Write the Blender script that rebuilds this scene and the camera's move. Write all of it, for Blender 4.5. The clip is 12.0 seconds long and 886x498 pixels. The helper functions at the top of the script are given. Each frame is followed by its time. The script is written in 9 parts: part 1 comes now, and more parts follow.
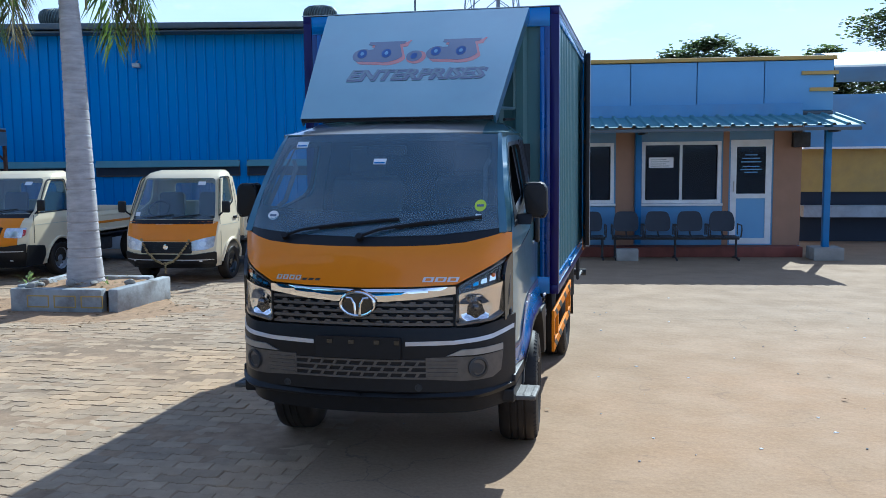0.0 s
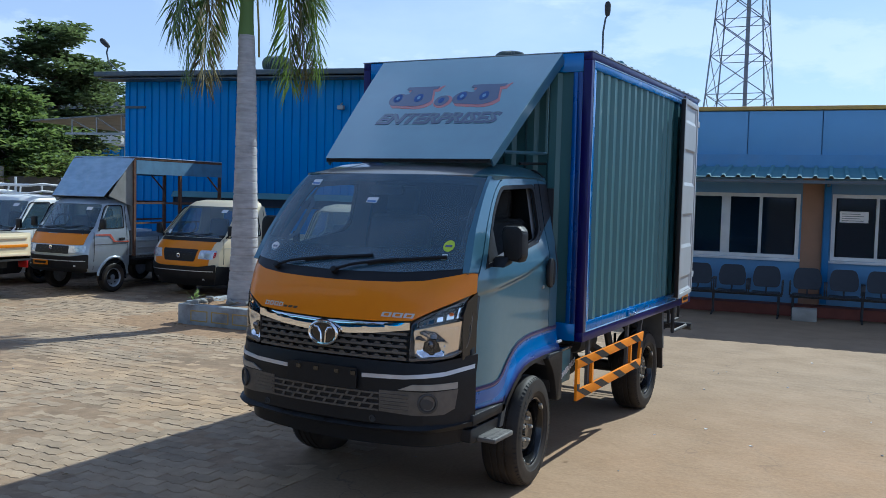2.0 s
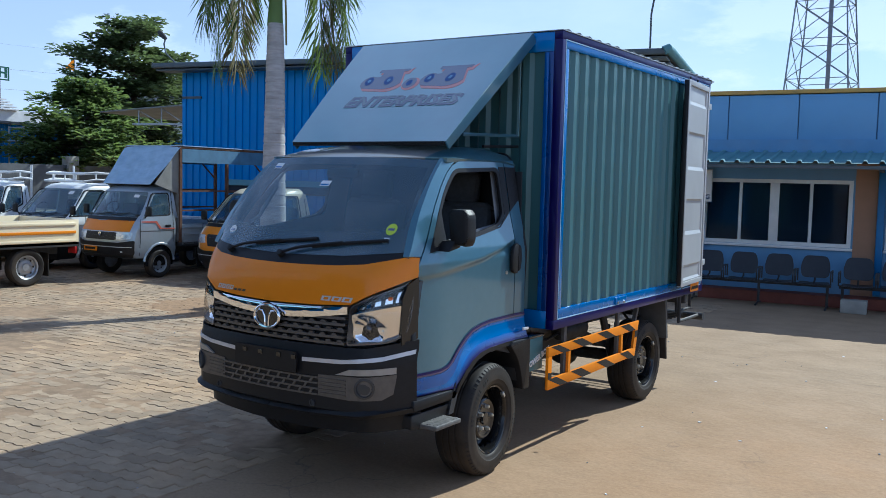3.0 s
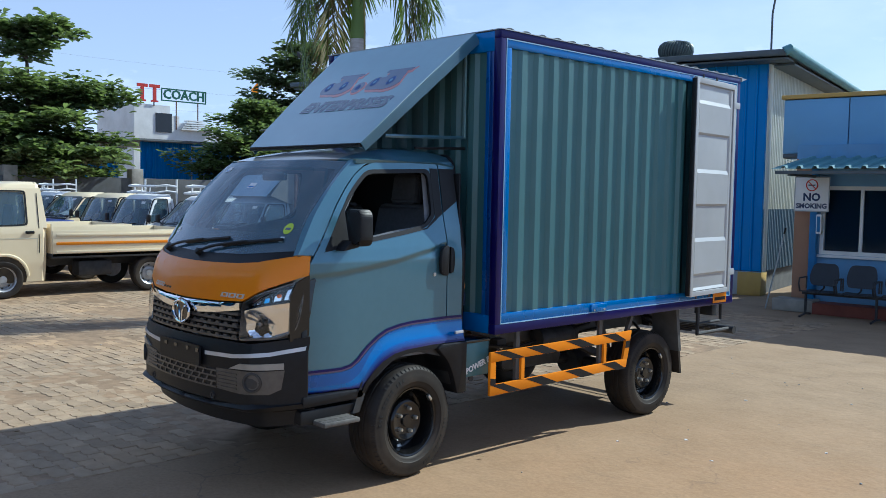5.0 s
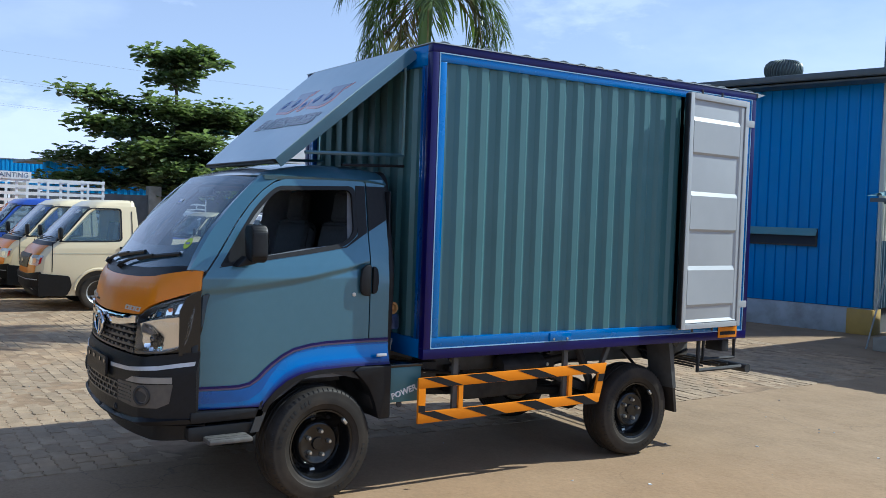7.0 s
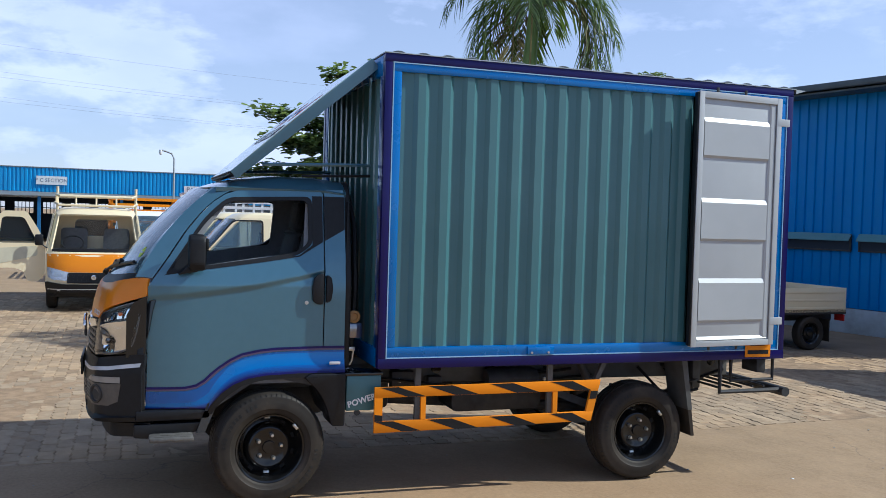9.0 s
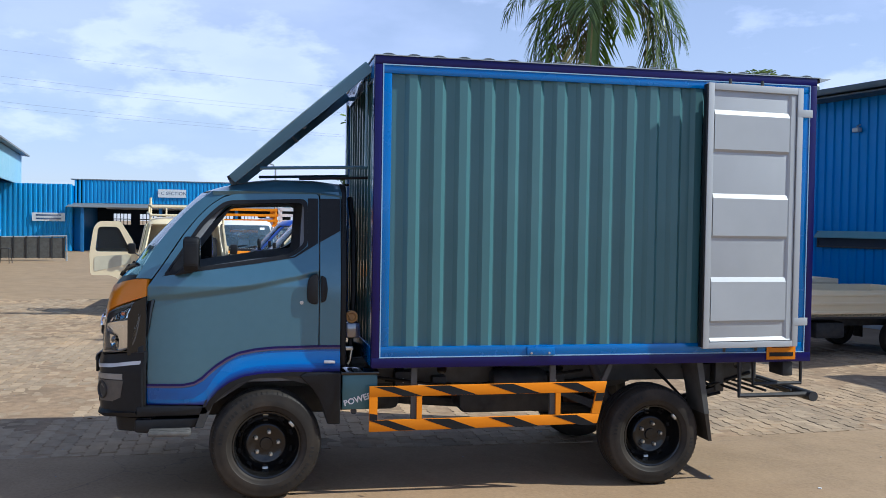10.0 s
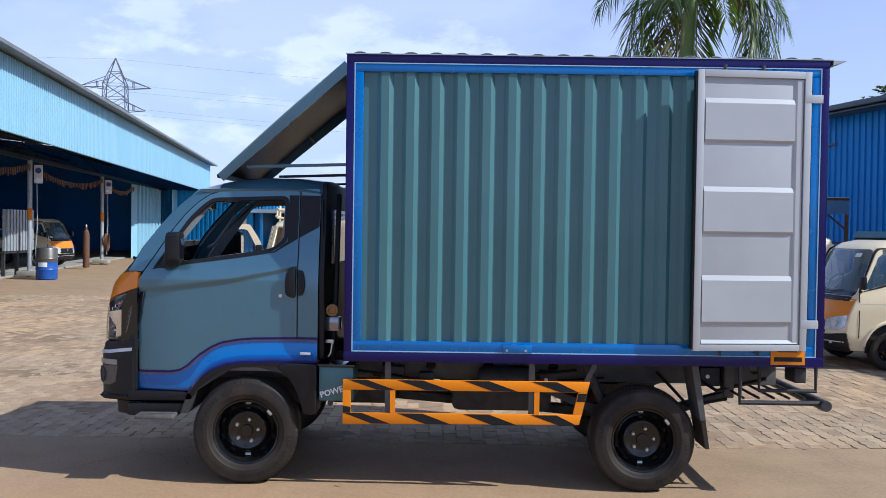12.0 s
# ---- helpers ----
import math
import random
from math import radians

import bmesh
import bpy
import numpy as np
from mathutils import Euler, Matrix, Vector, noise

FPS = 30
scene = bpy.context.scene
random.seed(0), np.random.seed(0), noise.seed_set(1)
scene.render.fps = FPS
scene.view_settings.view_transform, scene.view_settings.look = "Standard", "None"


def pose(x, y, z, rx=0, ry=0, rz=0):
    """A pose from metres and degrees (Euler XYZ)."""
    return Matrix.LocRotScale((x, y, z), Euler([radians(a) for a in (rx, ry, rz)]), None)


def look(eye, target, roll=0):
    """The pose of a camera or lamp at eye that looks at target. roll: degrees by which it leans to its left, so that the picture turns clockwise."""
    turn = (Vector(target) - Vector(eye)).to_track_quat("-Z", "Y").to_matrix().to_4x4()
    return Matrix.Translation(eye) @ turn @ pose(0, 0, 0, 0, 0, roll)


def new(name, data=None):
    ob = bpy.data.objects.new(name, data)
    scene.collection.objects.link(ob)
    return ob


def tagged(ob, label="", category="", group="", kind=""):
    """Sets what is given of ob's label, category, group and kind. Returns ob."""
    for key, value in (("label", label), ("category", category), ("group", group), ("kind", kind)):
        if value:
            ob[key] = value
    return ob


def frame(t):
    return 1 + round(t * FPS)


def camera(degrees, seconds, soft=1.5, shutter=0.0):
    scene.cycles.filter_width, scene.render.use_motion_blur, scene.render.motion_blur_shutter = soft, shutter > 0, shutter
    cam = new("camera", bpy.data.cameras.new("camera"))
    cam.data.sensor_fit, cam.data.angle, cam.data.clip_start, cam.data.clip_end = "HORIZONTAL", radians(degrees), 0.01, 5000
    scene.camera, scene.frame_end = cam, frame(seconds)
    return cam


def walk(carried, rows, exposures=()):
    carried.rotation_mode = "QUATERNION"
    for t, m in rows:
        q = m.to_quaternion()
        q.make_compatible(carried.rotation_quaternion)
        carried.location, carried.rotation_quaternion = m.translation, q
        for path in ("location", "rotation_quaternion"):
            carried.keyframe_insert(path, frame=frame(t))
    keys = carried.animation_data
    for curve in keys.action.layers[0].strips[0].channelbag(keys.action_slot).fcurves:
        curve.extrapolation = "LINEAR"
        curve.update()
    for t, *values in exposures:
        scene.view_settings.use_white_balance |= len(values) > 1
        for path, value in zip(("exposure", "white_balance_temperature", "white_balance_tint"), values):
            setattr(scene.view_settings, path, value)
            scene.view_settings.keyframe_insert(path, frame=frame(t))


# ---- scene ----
cam = camera(51.9, 12.0, soft=0.3)
PATH = [
    (0, (1.445, -5.64, 1.794), (1.027, -3.695, 1.587), -0.6),
    (0.5, (1.851, -5.624, 1.808), (1.165, -3.754, 1.632), -0.3),
    (1, (2.192, -5.508, 1.789), (1.385, -3.68, 1.686), 0.2),
    (1.5, (2.546, -5.328, 1.803), (1.696, -3.521, 1.7), 1.0),
    (2, (2.982, -5.222, 1.799), (2.034, -3.466, 1.68), 1.5),
    (2.5, (3.275, -5.006, 1.773), (2.241, -3.299, 1.629), 1.3),
    (3, (3.601, -4.74, 1.779), (2.496, -3.079, 1.633), 1.4),
    (5, (4.886, -3.67, 1.727), (3.449, -2.284, 1.606), 1.1),
    (5.5, (5.094, -3.322, 1.738), (3.575, -2.025, 1.636), 1.5),
    (6, (5.421, -3.039, 1.73), (3.829, -1.831, 1.65), 1.9),
    (6.5, (5.591, -2.709, 1.705), (3.946, -1.575, 1.626), 2.0),
    (7, (5.665, -2.372, 1.717), (3.997, -1.271, 1.645), 2.0),
    (9, (6.353, -0.857, 1.761), (4.467, -0.195, 1.697), 1.7),
    (9.5, (6.454, -0.486, 1.761), (4.523, 0.032, 1.696), 1.5),
    (10, (6.574, -0.09, 1.729), (4.617, 0.319, 1.676), 0.9),
    (10.5, (6.676, 0.301, 1.708), (4.7, 0.605, 1.655), 0.7),
    (11, (6.674, 0.689, 1.717), (4.684, 0.882, 1.666), 0.3),
    (11.5, (6.733, 1.012, 1.704), (4.734, 1.064, 1.658), 0.5),
    (12, (6.725, 1.27, 1.685), (4.725, 1.271, 1.638), 0.8),
]
EXPOSURES = [(0.0, 0.50, 4800, 2), (0.5, 0.24, 4850, 3), (1.0, -0.10, 5000, 2), (1.6, -0.04, 4950, 1), (2.5, 0.27, 4960, 2), (5.0, 0.24, 5080, 1), (7.0, 0.24, 5130, 2), (9.0, 0.16, 5250, 5), (10.0, 0.18, 5250, 6), (12.0, 0.26, 5230, 11)]
walk(cam, [(t, look(eye, target, roll)) for t, eye, target, roll in PATH], EXPOSURES)

# ---- sky and sun ----
SUN = Vector((0.91, 3.15, 2.78)).normalized()
world = bpy.data.worlds.new("sky")
scene.world = world
world.use_nodes = True
wn, wl = world.node_tree.nodes, world.node_tree.links
wn.clear()
w_out, w_bg, w_sky = wn.new("ShaderNodeOutputWorld"), wn.new("ShaderNodeBackground"), wn.new("ShaderNodeTexSky")
w_sky.sky_type = "NISHITA"
w_sky.sun_disc = False
w_sky.sun_elevation = math.asin(SUN.z)
w_sky.sun_rotation = math.atan2(SUN.x, SUN.y)
w_sky.air_density, w_sky.dust_density, w_sky.ozone_density = 1.0, 0.3, 1.1
w_co, w_map, w_noise, w_ramp = wn.new("ShaderNodeTexCoord"), wn.new("ShaderNodeMapping"), wn.new("ShaderNodeTexNoise"), wn.new("ShaderNodeValToRGB")
w_map.inputs["Scale"].default_value = (1.0, 1.0, 2.6)
w_map.inputs["Location"].default_value = (3.3, 1.2, 0.4)
w_noise.inputs["Scale"].default_value, w_noise.inputs["Detail"].default_value, w_noise.inputs["Roughness"].default_value = 2.3, 8.0, 0.56
w_ramp.color_ramp.elements[0].position, w_ramp.color_ramp.elements[1].position = 0.49, 0.66
w_mix = wn.new("ShaderNodeMix")
w_mix.data_type = "RGBA"
w_mix.inputs["B"].default_value = (10.7, 10.7, 13.4, 1.0)
wl.new(w_co.outputs["Generated"], w_map.inputs["Vector"])
wl.new(w_map.outputs["Vector"], w_noise.inputs["Vector"])
wl.new(w_noise.outputs["Fac"], w_ramp.inputs["Fac"])
# haze towards the horizon, clouds in it
w_sep, w_haze, w_cl, w_add = wn.new("ShaderNodeSeparateXYZ"), wn.new("ShaderNodeMapRange"), wn.new("ShaderNodeMath"), wn.new("ShaderNodeMath")
w_haze.interpolation_type = "SMOOTHSTEP"
w_haze.inputs["From Min"].default_value, w_haze.inputs["From Max"].default_value, w_haze.inputs["To Min"].default_value, w_haze.inputs["To Max"].default_value = 0.10, 0.60, 0.40, 0.15
w_cl.operation, w_add.operation, w_add.use_clamp = "MULTIPLY", "ADD", True
w_cl.inputs[1].default_value = 0.21
wl.new(w_co.outputs["Generated"], w_sep.inputs["Vector"])
wl.new(w_sep.outputs["Z"], w_haze.inputs["Value"])
wl.new(w_ramp.outputs["Color"], w_cl.inputs[0])
# heaped clouds low over the horizon
w_heap, w_heap_ramp, w_low, w_both, w_sum = wn.new("ShaderNodeTexNoise"), wn.new("ShaderNodeValToRGB"), wn.new("ShaderNodeMapRange"), wn.new("ShaderNodeMath"), wn.new("ShaderNodeMath")
w_heap.inputs["Scale"].default_value, w_heap.inputs["Detail"].default_value, w_heap.inputs["Roughness"].default_value = 4.2, 9.0, 0.6
w_heap_ramp.color_ramp.elements[0].position, w_heap_ramp.color_ramp.elements[1].position = 0.53, 0.60
w_low.inputs["From Min"].default_value, w_low.inputs["From Max"].default_value, w_low.inputs["To Min"].default_value, w_low.inputs["To Max"].default_value = 0.14, 0.36, 0.34, 0.0
w_both.operation, w_sum.operation = "MULTIPLY", "ADD"
wl.new(w_map.outputs["Vector"], w_heap.inputs["Vector"])
wl.new(w_heap.outputs["Fac"], w_heap_ramp.inputs["Fac"])
wl.new(w_sep.outputs["Z"], w_low.inputs["Value"])
wl.new(w_heap_ramp.outputs["Color"], w_both.inputs[0])
wl.new(w_low.outputs["Result"], w_both.inputs[1])
wl.new(w_cl.outputs[0], w_sum.inputs[0])
wl.new(w_both.outputs[0], w_sum.inputs[1])
wl.new(w_sum.outputs[0], w_add.inputs[0])
wl.new(w_haze.outputs["Result"], w_add.inputs[1])
wl.new(w_add.outputs[0], w_mix.inputs["Factor"])
wl.new(w_sky.outputs["Color"], w_mix.inputs["A"])
wl.new(w_mix.outputs["Result"], w_bg.inputs["Color"])
w_bg.inputs["Strength"].default_value = 0.079
wl.new(w_bg.outputs["Background"], w_out.inputs["Surface"])
sun_data = bpy.data.lights.new("sun", "SUN")
sun_data.energy, sun_data.angle, sun_data.color = 5.0, radians(0.5), (1.0, 0.895, 0.715)
sun = new("sun", sun_data)
sun.matrix_world = look(SUN * 50, (0, 0, 0))

# ---- materials ----
def surface(name, c1, c2=None, rough=0.5, metal=0.0, scale=6.0, bump=0.0, bscale=90.0, coat=0.0, dirt=None, dscale=1.3, damount=0.45, spread=0.0, stretch=(1, 1, 1), alpha=1.0, ior=1.45, coat_ior=1.5):
    """A paint, metal, plastic or mineral: two colours in a fine noise, stains in a coarse one, fine relief, and a spread from piece to piece."""
    m = bpy.data.materials.new(name)
    m.use_nodes = True
    n, l = m.node_tree.nodes, m.node_tree.links
    b = n["Principled BSDF"]
    c2 = c2 or tuple(v * 0.86 for v in c1)
    co, mp, no = n.new("ShaderNodeTexCoord"), n.new("ShaderNodeMapping"), n.new("ShaderNodeTexNoise")
    mp.inputs["Scale"].default_value = stretch
    l.new(co.outputs["Object"], mp.inputs["Vector"])
    l.new(mp.outputs["Vector"], no.inputs["Vector"])
    no.inputs["Scale"].default_value, no.inputs["Detail"].default_value = scale, 6.0
    mix = n.new("ShaderNodeMix")
    mix.data_type = "RGBA"
    mix.inputs["A"].default_value, mix.inputs["B"].default_value = (*c1, 1), (*c2, 1)
    ramp = n.new("ShaderNodeValToRGB")
    ramp.color_ramp.elements[0].position, ramp.color_ramp.elements[1].position = 0.35, 0.68
    l.new(no.outputs["Fac"], ramp.inputs["Fac"])
    l.new(ramp.outputs["Color"], mix.inputs["Factor"])
    last = mix.outputs["Result"]
    if dirt:
        dn, dr, dm = n.new("ShaderNodeTexNoise"), n.new("ShaderNodeValToRGB"), n.new("ShaderNodeMix")
        dn.inputs["Scale"].default_value, dn.inputs["Detail"].default_value, dn.inputs["Roughness"].default_value = dscale, 9.0, 0.62
        dr.color_ramp.elements[0].position, dr.color_ramp.elements[1].position = 0.46, 0.72
        dr.color_ramp.elements[1].color = (damount, damount, damount, 1)
        dm.data_type = "RGBA"
        dm.inputs["B"].default_value = (*dirt, 1)
        l.new(co.outputs["Object"], dn.inputs["Vector"])
        l.new(dn.outputs["Fac"], dr.inputs["Fac"])
        l.new(dr.outputs["Color"], dm.inputs["Factor"])
        l.new(last, dm.inputs["A"])
        last = dm.outputs["Result"]
    if spread:
        ob, ge, ad, mr, hs = n.new("ShaderNodeObjectInfo"), n.new("ShaderNodeNewGeometry"), n.new("ShaderNodeMath"), n.new("ShaderNodeMapRange"), n.new("ShaderNodeHueSaturation")
        ad.operation = "FRACT"
        sm = n.new("ShaderNodeMath")
        l.new(ob.outputs["Random"], sm.inputs[0])
        l.new(ge.outputs["Random Per Island"], sm.inputs[1])
        l.new(sm.outputs[0], ad.inputs[0])
        mr.inputs["To Min"].default_value, mr.inputs["To Max"].default_value = 1 - spread, 1 + spread
        l.new(ad.outputs[0], mr.inputs["Value"])
        l.new(mr.outputs["Result"], hs.inputs["Value"])
        l.new(last, hs.inputs["Color"])
        last = hs.outputs["Color"]
    l.new(last, b.inputs["Base Color"])
    b.inputs["Metallic"].default_value, b.inputs["Coat Weight"].default_value, b.inputs["Coat Roughness"].default_value, b.inputs["IOR"].default_value = metal, coat, 0.06, ior
    rr = n.new("ShaderNodeMapRange")
    rr.inputs["To Min"].default_value, rr.inputs["To Max"].default_value = max(0.02, rough * 0.85), min(1.0, rough * 1.18)
    l.new(no.outputs["Fac"], rr.inputs["Value"])
    l.new(rr.outputs["Result"], b.inputs["Roughness"])
    b.inputs["Alpha"].default_value, b.inputs["Coat IOR"].default_value = alpha, coat_ior
    if bump:
        bn, bu = n.new("ShaderNodeTexNoise"), n.new("ShaderNodeBump")
        bn.inputs["Scale"].default_value, bn.inputs["Detail"].default_value = bscale, 5.0
        bu.inputs["Strength"].default_value, bu.inputs["Distance"].default_value = bump, 0.01
        l.new(mp.outputs["Vector"], bn.inputs["Vector"])
        l.new(bn.outputs["Fac"], bu.inputs["Height"])
        l.new(bu.outputs["Normal"], b.inputs["Normal"])
    return m


def glass_pane(name, tint, clear, rough=0.03, gloss=0.035, sky_dust_tint=(0.075, 0.135, 0.195)):
    """A thin pane: part clear, part mirror at a slant, with a tint. Its blue diffuse share paints in reflected sky and
    dust.
    """
    m = bpy.data.materials.new(name)
    m.use_nodes = True
    n, l = m.node_tree.nodes, m.node_tree.links
    n.remove(n["Principled BSDF"])
    out = n["Material Output"]
    tr, gl, di, fr, m1, m2 = n.new("ShaderNodeBsdfTransparent"), n.new("ShaderNodeBsdfGlossy"), n.new("ShaderNodeBsdfDiffuse"), n.new("ShaderNodeLayerWeight"), n.new("ShaderNodeMixShader"), n.new("ShaderNodeMixShader")
    tr.inputs["Color"].default_value = (*tint, 1)
    gl.inputs["Roughness"].default_value = rough
    di.inputs["Color"].default_value = (*sky_dust_tint, 1)
    pw, sc = n.new("ShaderNodeMath"), n.new("ShaderNodeMath")
    pw.operation, sc.operation, sc.use_clamp = "POWER", "MULTIPLY_ADD", True
    pw.inputs[1].default_value, sc.inputs[1].default_value, sc.inputs[2].default_value = 4.0, 0.85, gloss
    fr.inputs["Blend"].default_value = 0.5
    l.new(fr.outputs["Facing"], pw.inputs[0])
    l.new(pw.outputs[0], sc.inputs[0])
    m1.inputs["Fac"].default_value = clear
    l.new(di.outputs["BSDF"], m1.inputs[1])
    l.new(tr.outputs["BSDF"], m1.inputs[2])
    l.new(sc.outputs[0], m2.inputs["Fac"])
    l.new(m1.outputs["Shader"], m2.inputs[1])
    l.new(gl.outputs["BSDF"], m2.inputs[2])
    l.new(m2.outputs["Shader"], out.inputs["Surface"])
    return m


def leafy(m, share, tint):
    """Lets light through a leaf material."""
    n, l = m.node_tree.nodes, m.node_tree.links
    b, out = n["Principled BSDF"], n["Material Output"]
    tr, mx, hs = n.new("ShaderNodeBsdfTranslucent"), n.new("ShaderNodeMixShader"), n.new("ShaderNodeMix")
    hs.data_type, hs.blend_type = "RGBA", "MULTIPLY"
    hs.inputs["Factor"].default_value, hs.inputs["B"].default_value = 1.0, (*tint, 1)
    l.new(b.inputs["Base Color"].links[0].from_socket, hs.inputs["A"])
    l.new(hs.outputs["Result"], tr.inputs["Color"])
    mx.inputs["Fac"].default_value = share
    l.new(b.outputs["BSDF"], mx.inputs[1])
    l.new(tr.outputs["BSDF"], mx.inputs[2])
    l.new(mx.outputs["Shader"], out.inputs["Surface"])
    return m


TEAL = surface("grey_green_panel_paint", (0.056, 0.150, 0.169), (0.052, 0.141, 0.158), 0.44, 0.0, 3.0, coat=0.25, dirt=(0.095, 0.190, 0.208), damount=0.25, ior=1.5)
CABPAINT = surface("steel_blue_cab_paint", (0.073, 0.170, 0.236), (0.069, 0.163, 0.228), 0.30, 0.40, 20, coat=0.9)
DEFLECT = surface("blue_grey_deflector_paint", (0.225, 0.395, 0.435), (0.215, 0.38, 0.42), 0.30, 0.2, 3, coat=1.0, dirt=(0.19, 0.28, 0.32), dscale=2.5, damount=0.35, coat_ior=2.7)
ORANGE = surface("orange_paint", (0.69, 0.225, 0.002), (0.67, 0.215, 0.002), 0.30, 0.0, 10, coat=0.25, ior=1.3)
GUARD_ORANGE = surface("guard_orange_paint", (0.80, 0.25, 0.003), (0.76, 0.235, 0.003), 0.5, 0, 12, dirt=(0.50, 0.19, 0.02), damount=0.3, ior=1.22)
BLUE = surface("bright_blue_paint", (0.003, 0.150, 0.480), (0.003, 0.138, 0.450), 0.26, 0.2, 8, coat=0.6)
PURPLE = surface("dark_violet_paint", (0.007, 0.004, 0.092), (0.006, 0.004, 0.080), 0.30, 0.1, 8, coat=0.15, ior=1.35)
FADES = [BLUE] + [surface("sprayed_fade_paint", tuple(a + (b - a) * f for a, b in zip((0.004, 0.120, 0.46), (0.010, 0.005, 0.09))), None, 0.28, 0.2 - 0.1 * f, 8, coat=0.6) for f in (0.2, 0.42, 0.64, 0.84)] + [PURPLE]
MAUVE = surface("mauve_stripe_paint", (0.085, 0.058, 0.13), None, 0.35, 0, 8, coat=0.4)
LINE = surface("pale_blue_line_paint", (0.30, 0.48, 0.66), None, 0.4)
BLACKPL = surface("black_plastic", (0.008, 0.0085, 0.010), (0.011, 0.0115, 0.0135), 0.45, 0, 30, bump=0.06, bscale=400, ior=1.36)
GLOSSBLACK = surface("gloss_black_trim", (0.008, 0.009, 0.011), None, 0.12, 0, 10, coat=0.5)
DARKGREY = surface("dark_grey_metal", (0.05, 0.052, 0.055), (0.035, 0.036, 0.04), 0.6, 0.3, 14, dirt=(0.10, 0.085, 0.065), damount=0.5, dscale=4)
CHASSIS = surface("chassis_primer_grey", (0.105, 0.105, 0.10), (0.08, 0.08, 0.075), 0.65, 0.1, 10, dirt=(0.06, 0.05, 0.04), dscale=3, bump=0.1)
BRONZE = surface("bronze_grey_trim", (0.125, 0.115, 0.105), (0.10, 0.093, 0.086), 0.4, 0.4, 30)
BRONZESILVER = surface("dull_silver_trim", (0.34, 0.33, 0.31), None, 0.4, 0.4, 20)
CHROME = surface("chrome", (0.86, 0.86, 0.87), (0.82, 0.82, 0.84), 0.06, 1.0, 5)
SILVERSTRIP = surface("silver_strip", (0.62, 0.62, 0.64), None, 0.35, 0.3, 9)
DOORSILVER = surface("silver_door_paint", (0.44, 0.455, 0.468), (0.41, 0.425, 0.438), 0.42, 0.15, 4, dirt=(0.36, 0.37, 0.40), damount=0.3)
RUBBER = surface("tyre_rubber", (0.020, 0.0175, 0.0155), (0.031, 0.026, 0.021), 0.58, 0, 9, bump=0.05, bscale=160, dirt=(0.078, 0.059, 0.042), dscale=3.2, damount=0.65, ior=1.3)
TREADDARK = surface("tread_rubber", (0.012, 0.012, 0.012), None, 0.8)
ROOFBLACK = surface("dusty_grey_roof_paint", (0.27, 0.265, 0.26), (0.31, 0.30, 0.285), 0.3, 0.1, 7, coat=0.9)
DUSTMETAL = surface("dusty_step_metal", (0.13, 0.125, 0.118), (0.09, 0.087, 0.082), 0.6, 0.3, 25, bump=0.2)
CAPTAN = surface("tan_plastic", (0.46, 0.26, 0.09), None, 0.5)
LOGOBLUE = surface("logo_blue", (0.06, 0.12, 0.34), None, 0.5)
RIMBLACK = surface("black_steel_rim", (0.006, 0.006, 0.007), (0.009, 0.009, 0.009), 0.22, 0.0, 30, coat=0.4, ior=1.35)
STEEL = surface("bright_steel", (0.60, 0.60, 0.58), (0.5, 0.5, 0.48), 0.3, 0.9, 14)
SILVERRIM = surface("silver_steel_rim", (0.42, 0.43, 0.45), (0.34, 0.35, 0.37), 0.42, 0.6, 14, dirt=(0.2, 0.17, 0.14), dscale=6)
GALV = surface("galvanised_steel", (0.42, 0.45, 0.47), (0.36, 0.39, 0.41), 0.5, 0.5, 9)
WHITE = surface("white_paint", (0.78, 0.79, 0.80), (0.74, 0.75, 0.76), 0.4, 0, 6, dirt=(0.6, 0.58, 0.54), damount=0.3)
CREAM = surface("cream_paint", (0.79, 0.675, 0.45), (0.77, 0.655, 0.435), 0.35, 0, 5, coat=0.4)
SILVERPAINT = surface("silver_paint", (0.43, 0.47, 0.51), (0.40, 0.44, 0.48), 0.33, 0.5, 12, coat=0.5)
VANBLUE = surface("deep_blue_paint", (0.03, 0.08, 0.42), None, 0.35, 0, 8, coat=0.4)
SIGNRED = surface("sign_red", (0.55, 0.04, 0.03), None, 0.5)
SIGNGREEN = surface("sign_green", (0.015, 0.11, 0.07), None, 0.5)
AMBER = surface("amber_plastic", (0.75, 0.16, 0.02), None, 0.25)
REDLENS = surface("red_lens", (0.5, 0.02, 0.02), None, 0.25)
LIME = surface("lime_sticker", (0.55, 0.72, 0.06), None, 0.5)
LOGORED = surface("logo_red", (0.60, 0.12, 0.07), None, 0.35, coat=1.0, coat_ior=2.7)
LOGONAVY = surface("logo_navy", (0.03, 0.05, 0.13), None, 0.35, coat=1.0, coat_ior=2.7)
LOGOGREY = surface("lettering_grey", (0.085, 0.145, 0.175), None, 0.35, coat=1.0, coat_ior=2.7)
SEATCLOTH = surface("dark_seat_cloth", (0.06, 0.063, 0.07), (0.08, 0.083, 0.09), 0.85, 0, 40, bump=0.2, bscale=300)
CABINSIDE = surface("grey_cabin_plastic", (0.24, 0.25, 0.27), (0.21, 0.22, 0.24), 0.6, 0, 30, bump=0.05, bscale=300)
CREAMSIDE = surface("cream_cabin_metal", (0.60, 0.56, 0.42), None, 0.5)
LAMPGLASS = glass_pane("lamp_cover", (0.97, 0.98, 1.0), 1.0)
# strong blue diffuse share: the sky's reflection is put into the glass colour
WINDSCREEN = glass_pane("windscreen_glass", (0.76, 0.87, 0.92), 0.60, gloss=0.085, sky_dust_tint=(0.105, 0.192, 0.262))
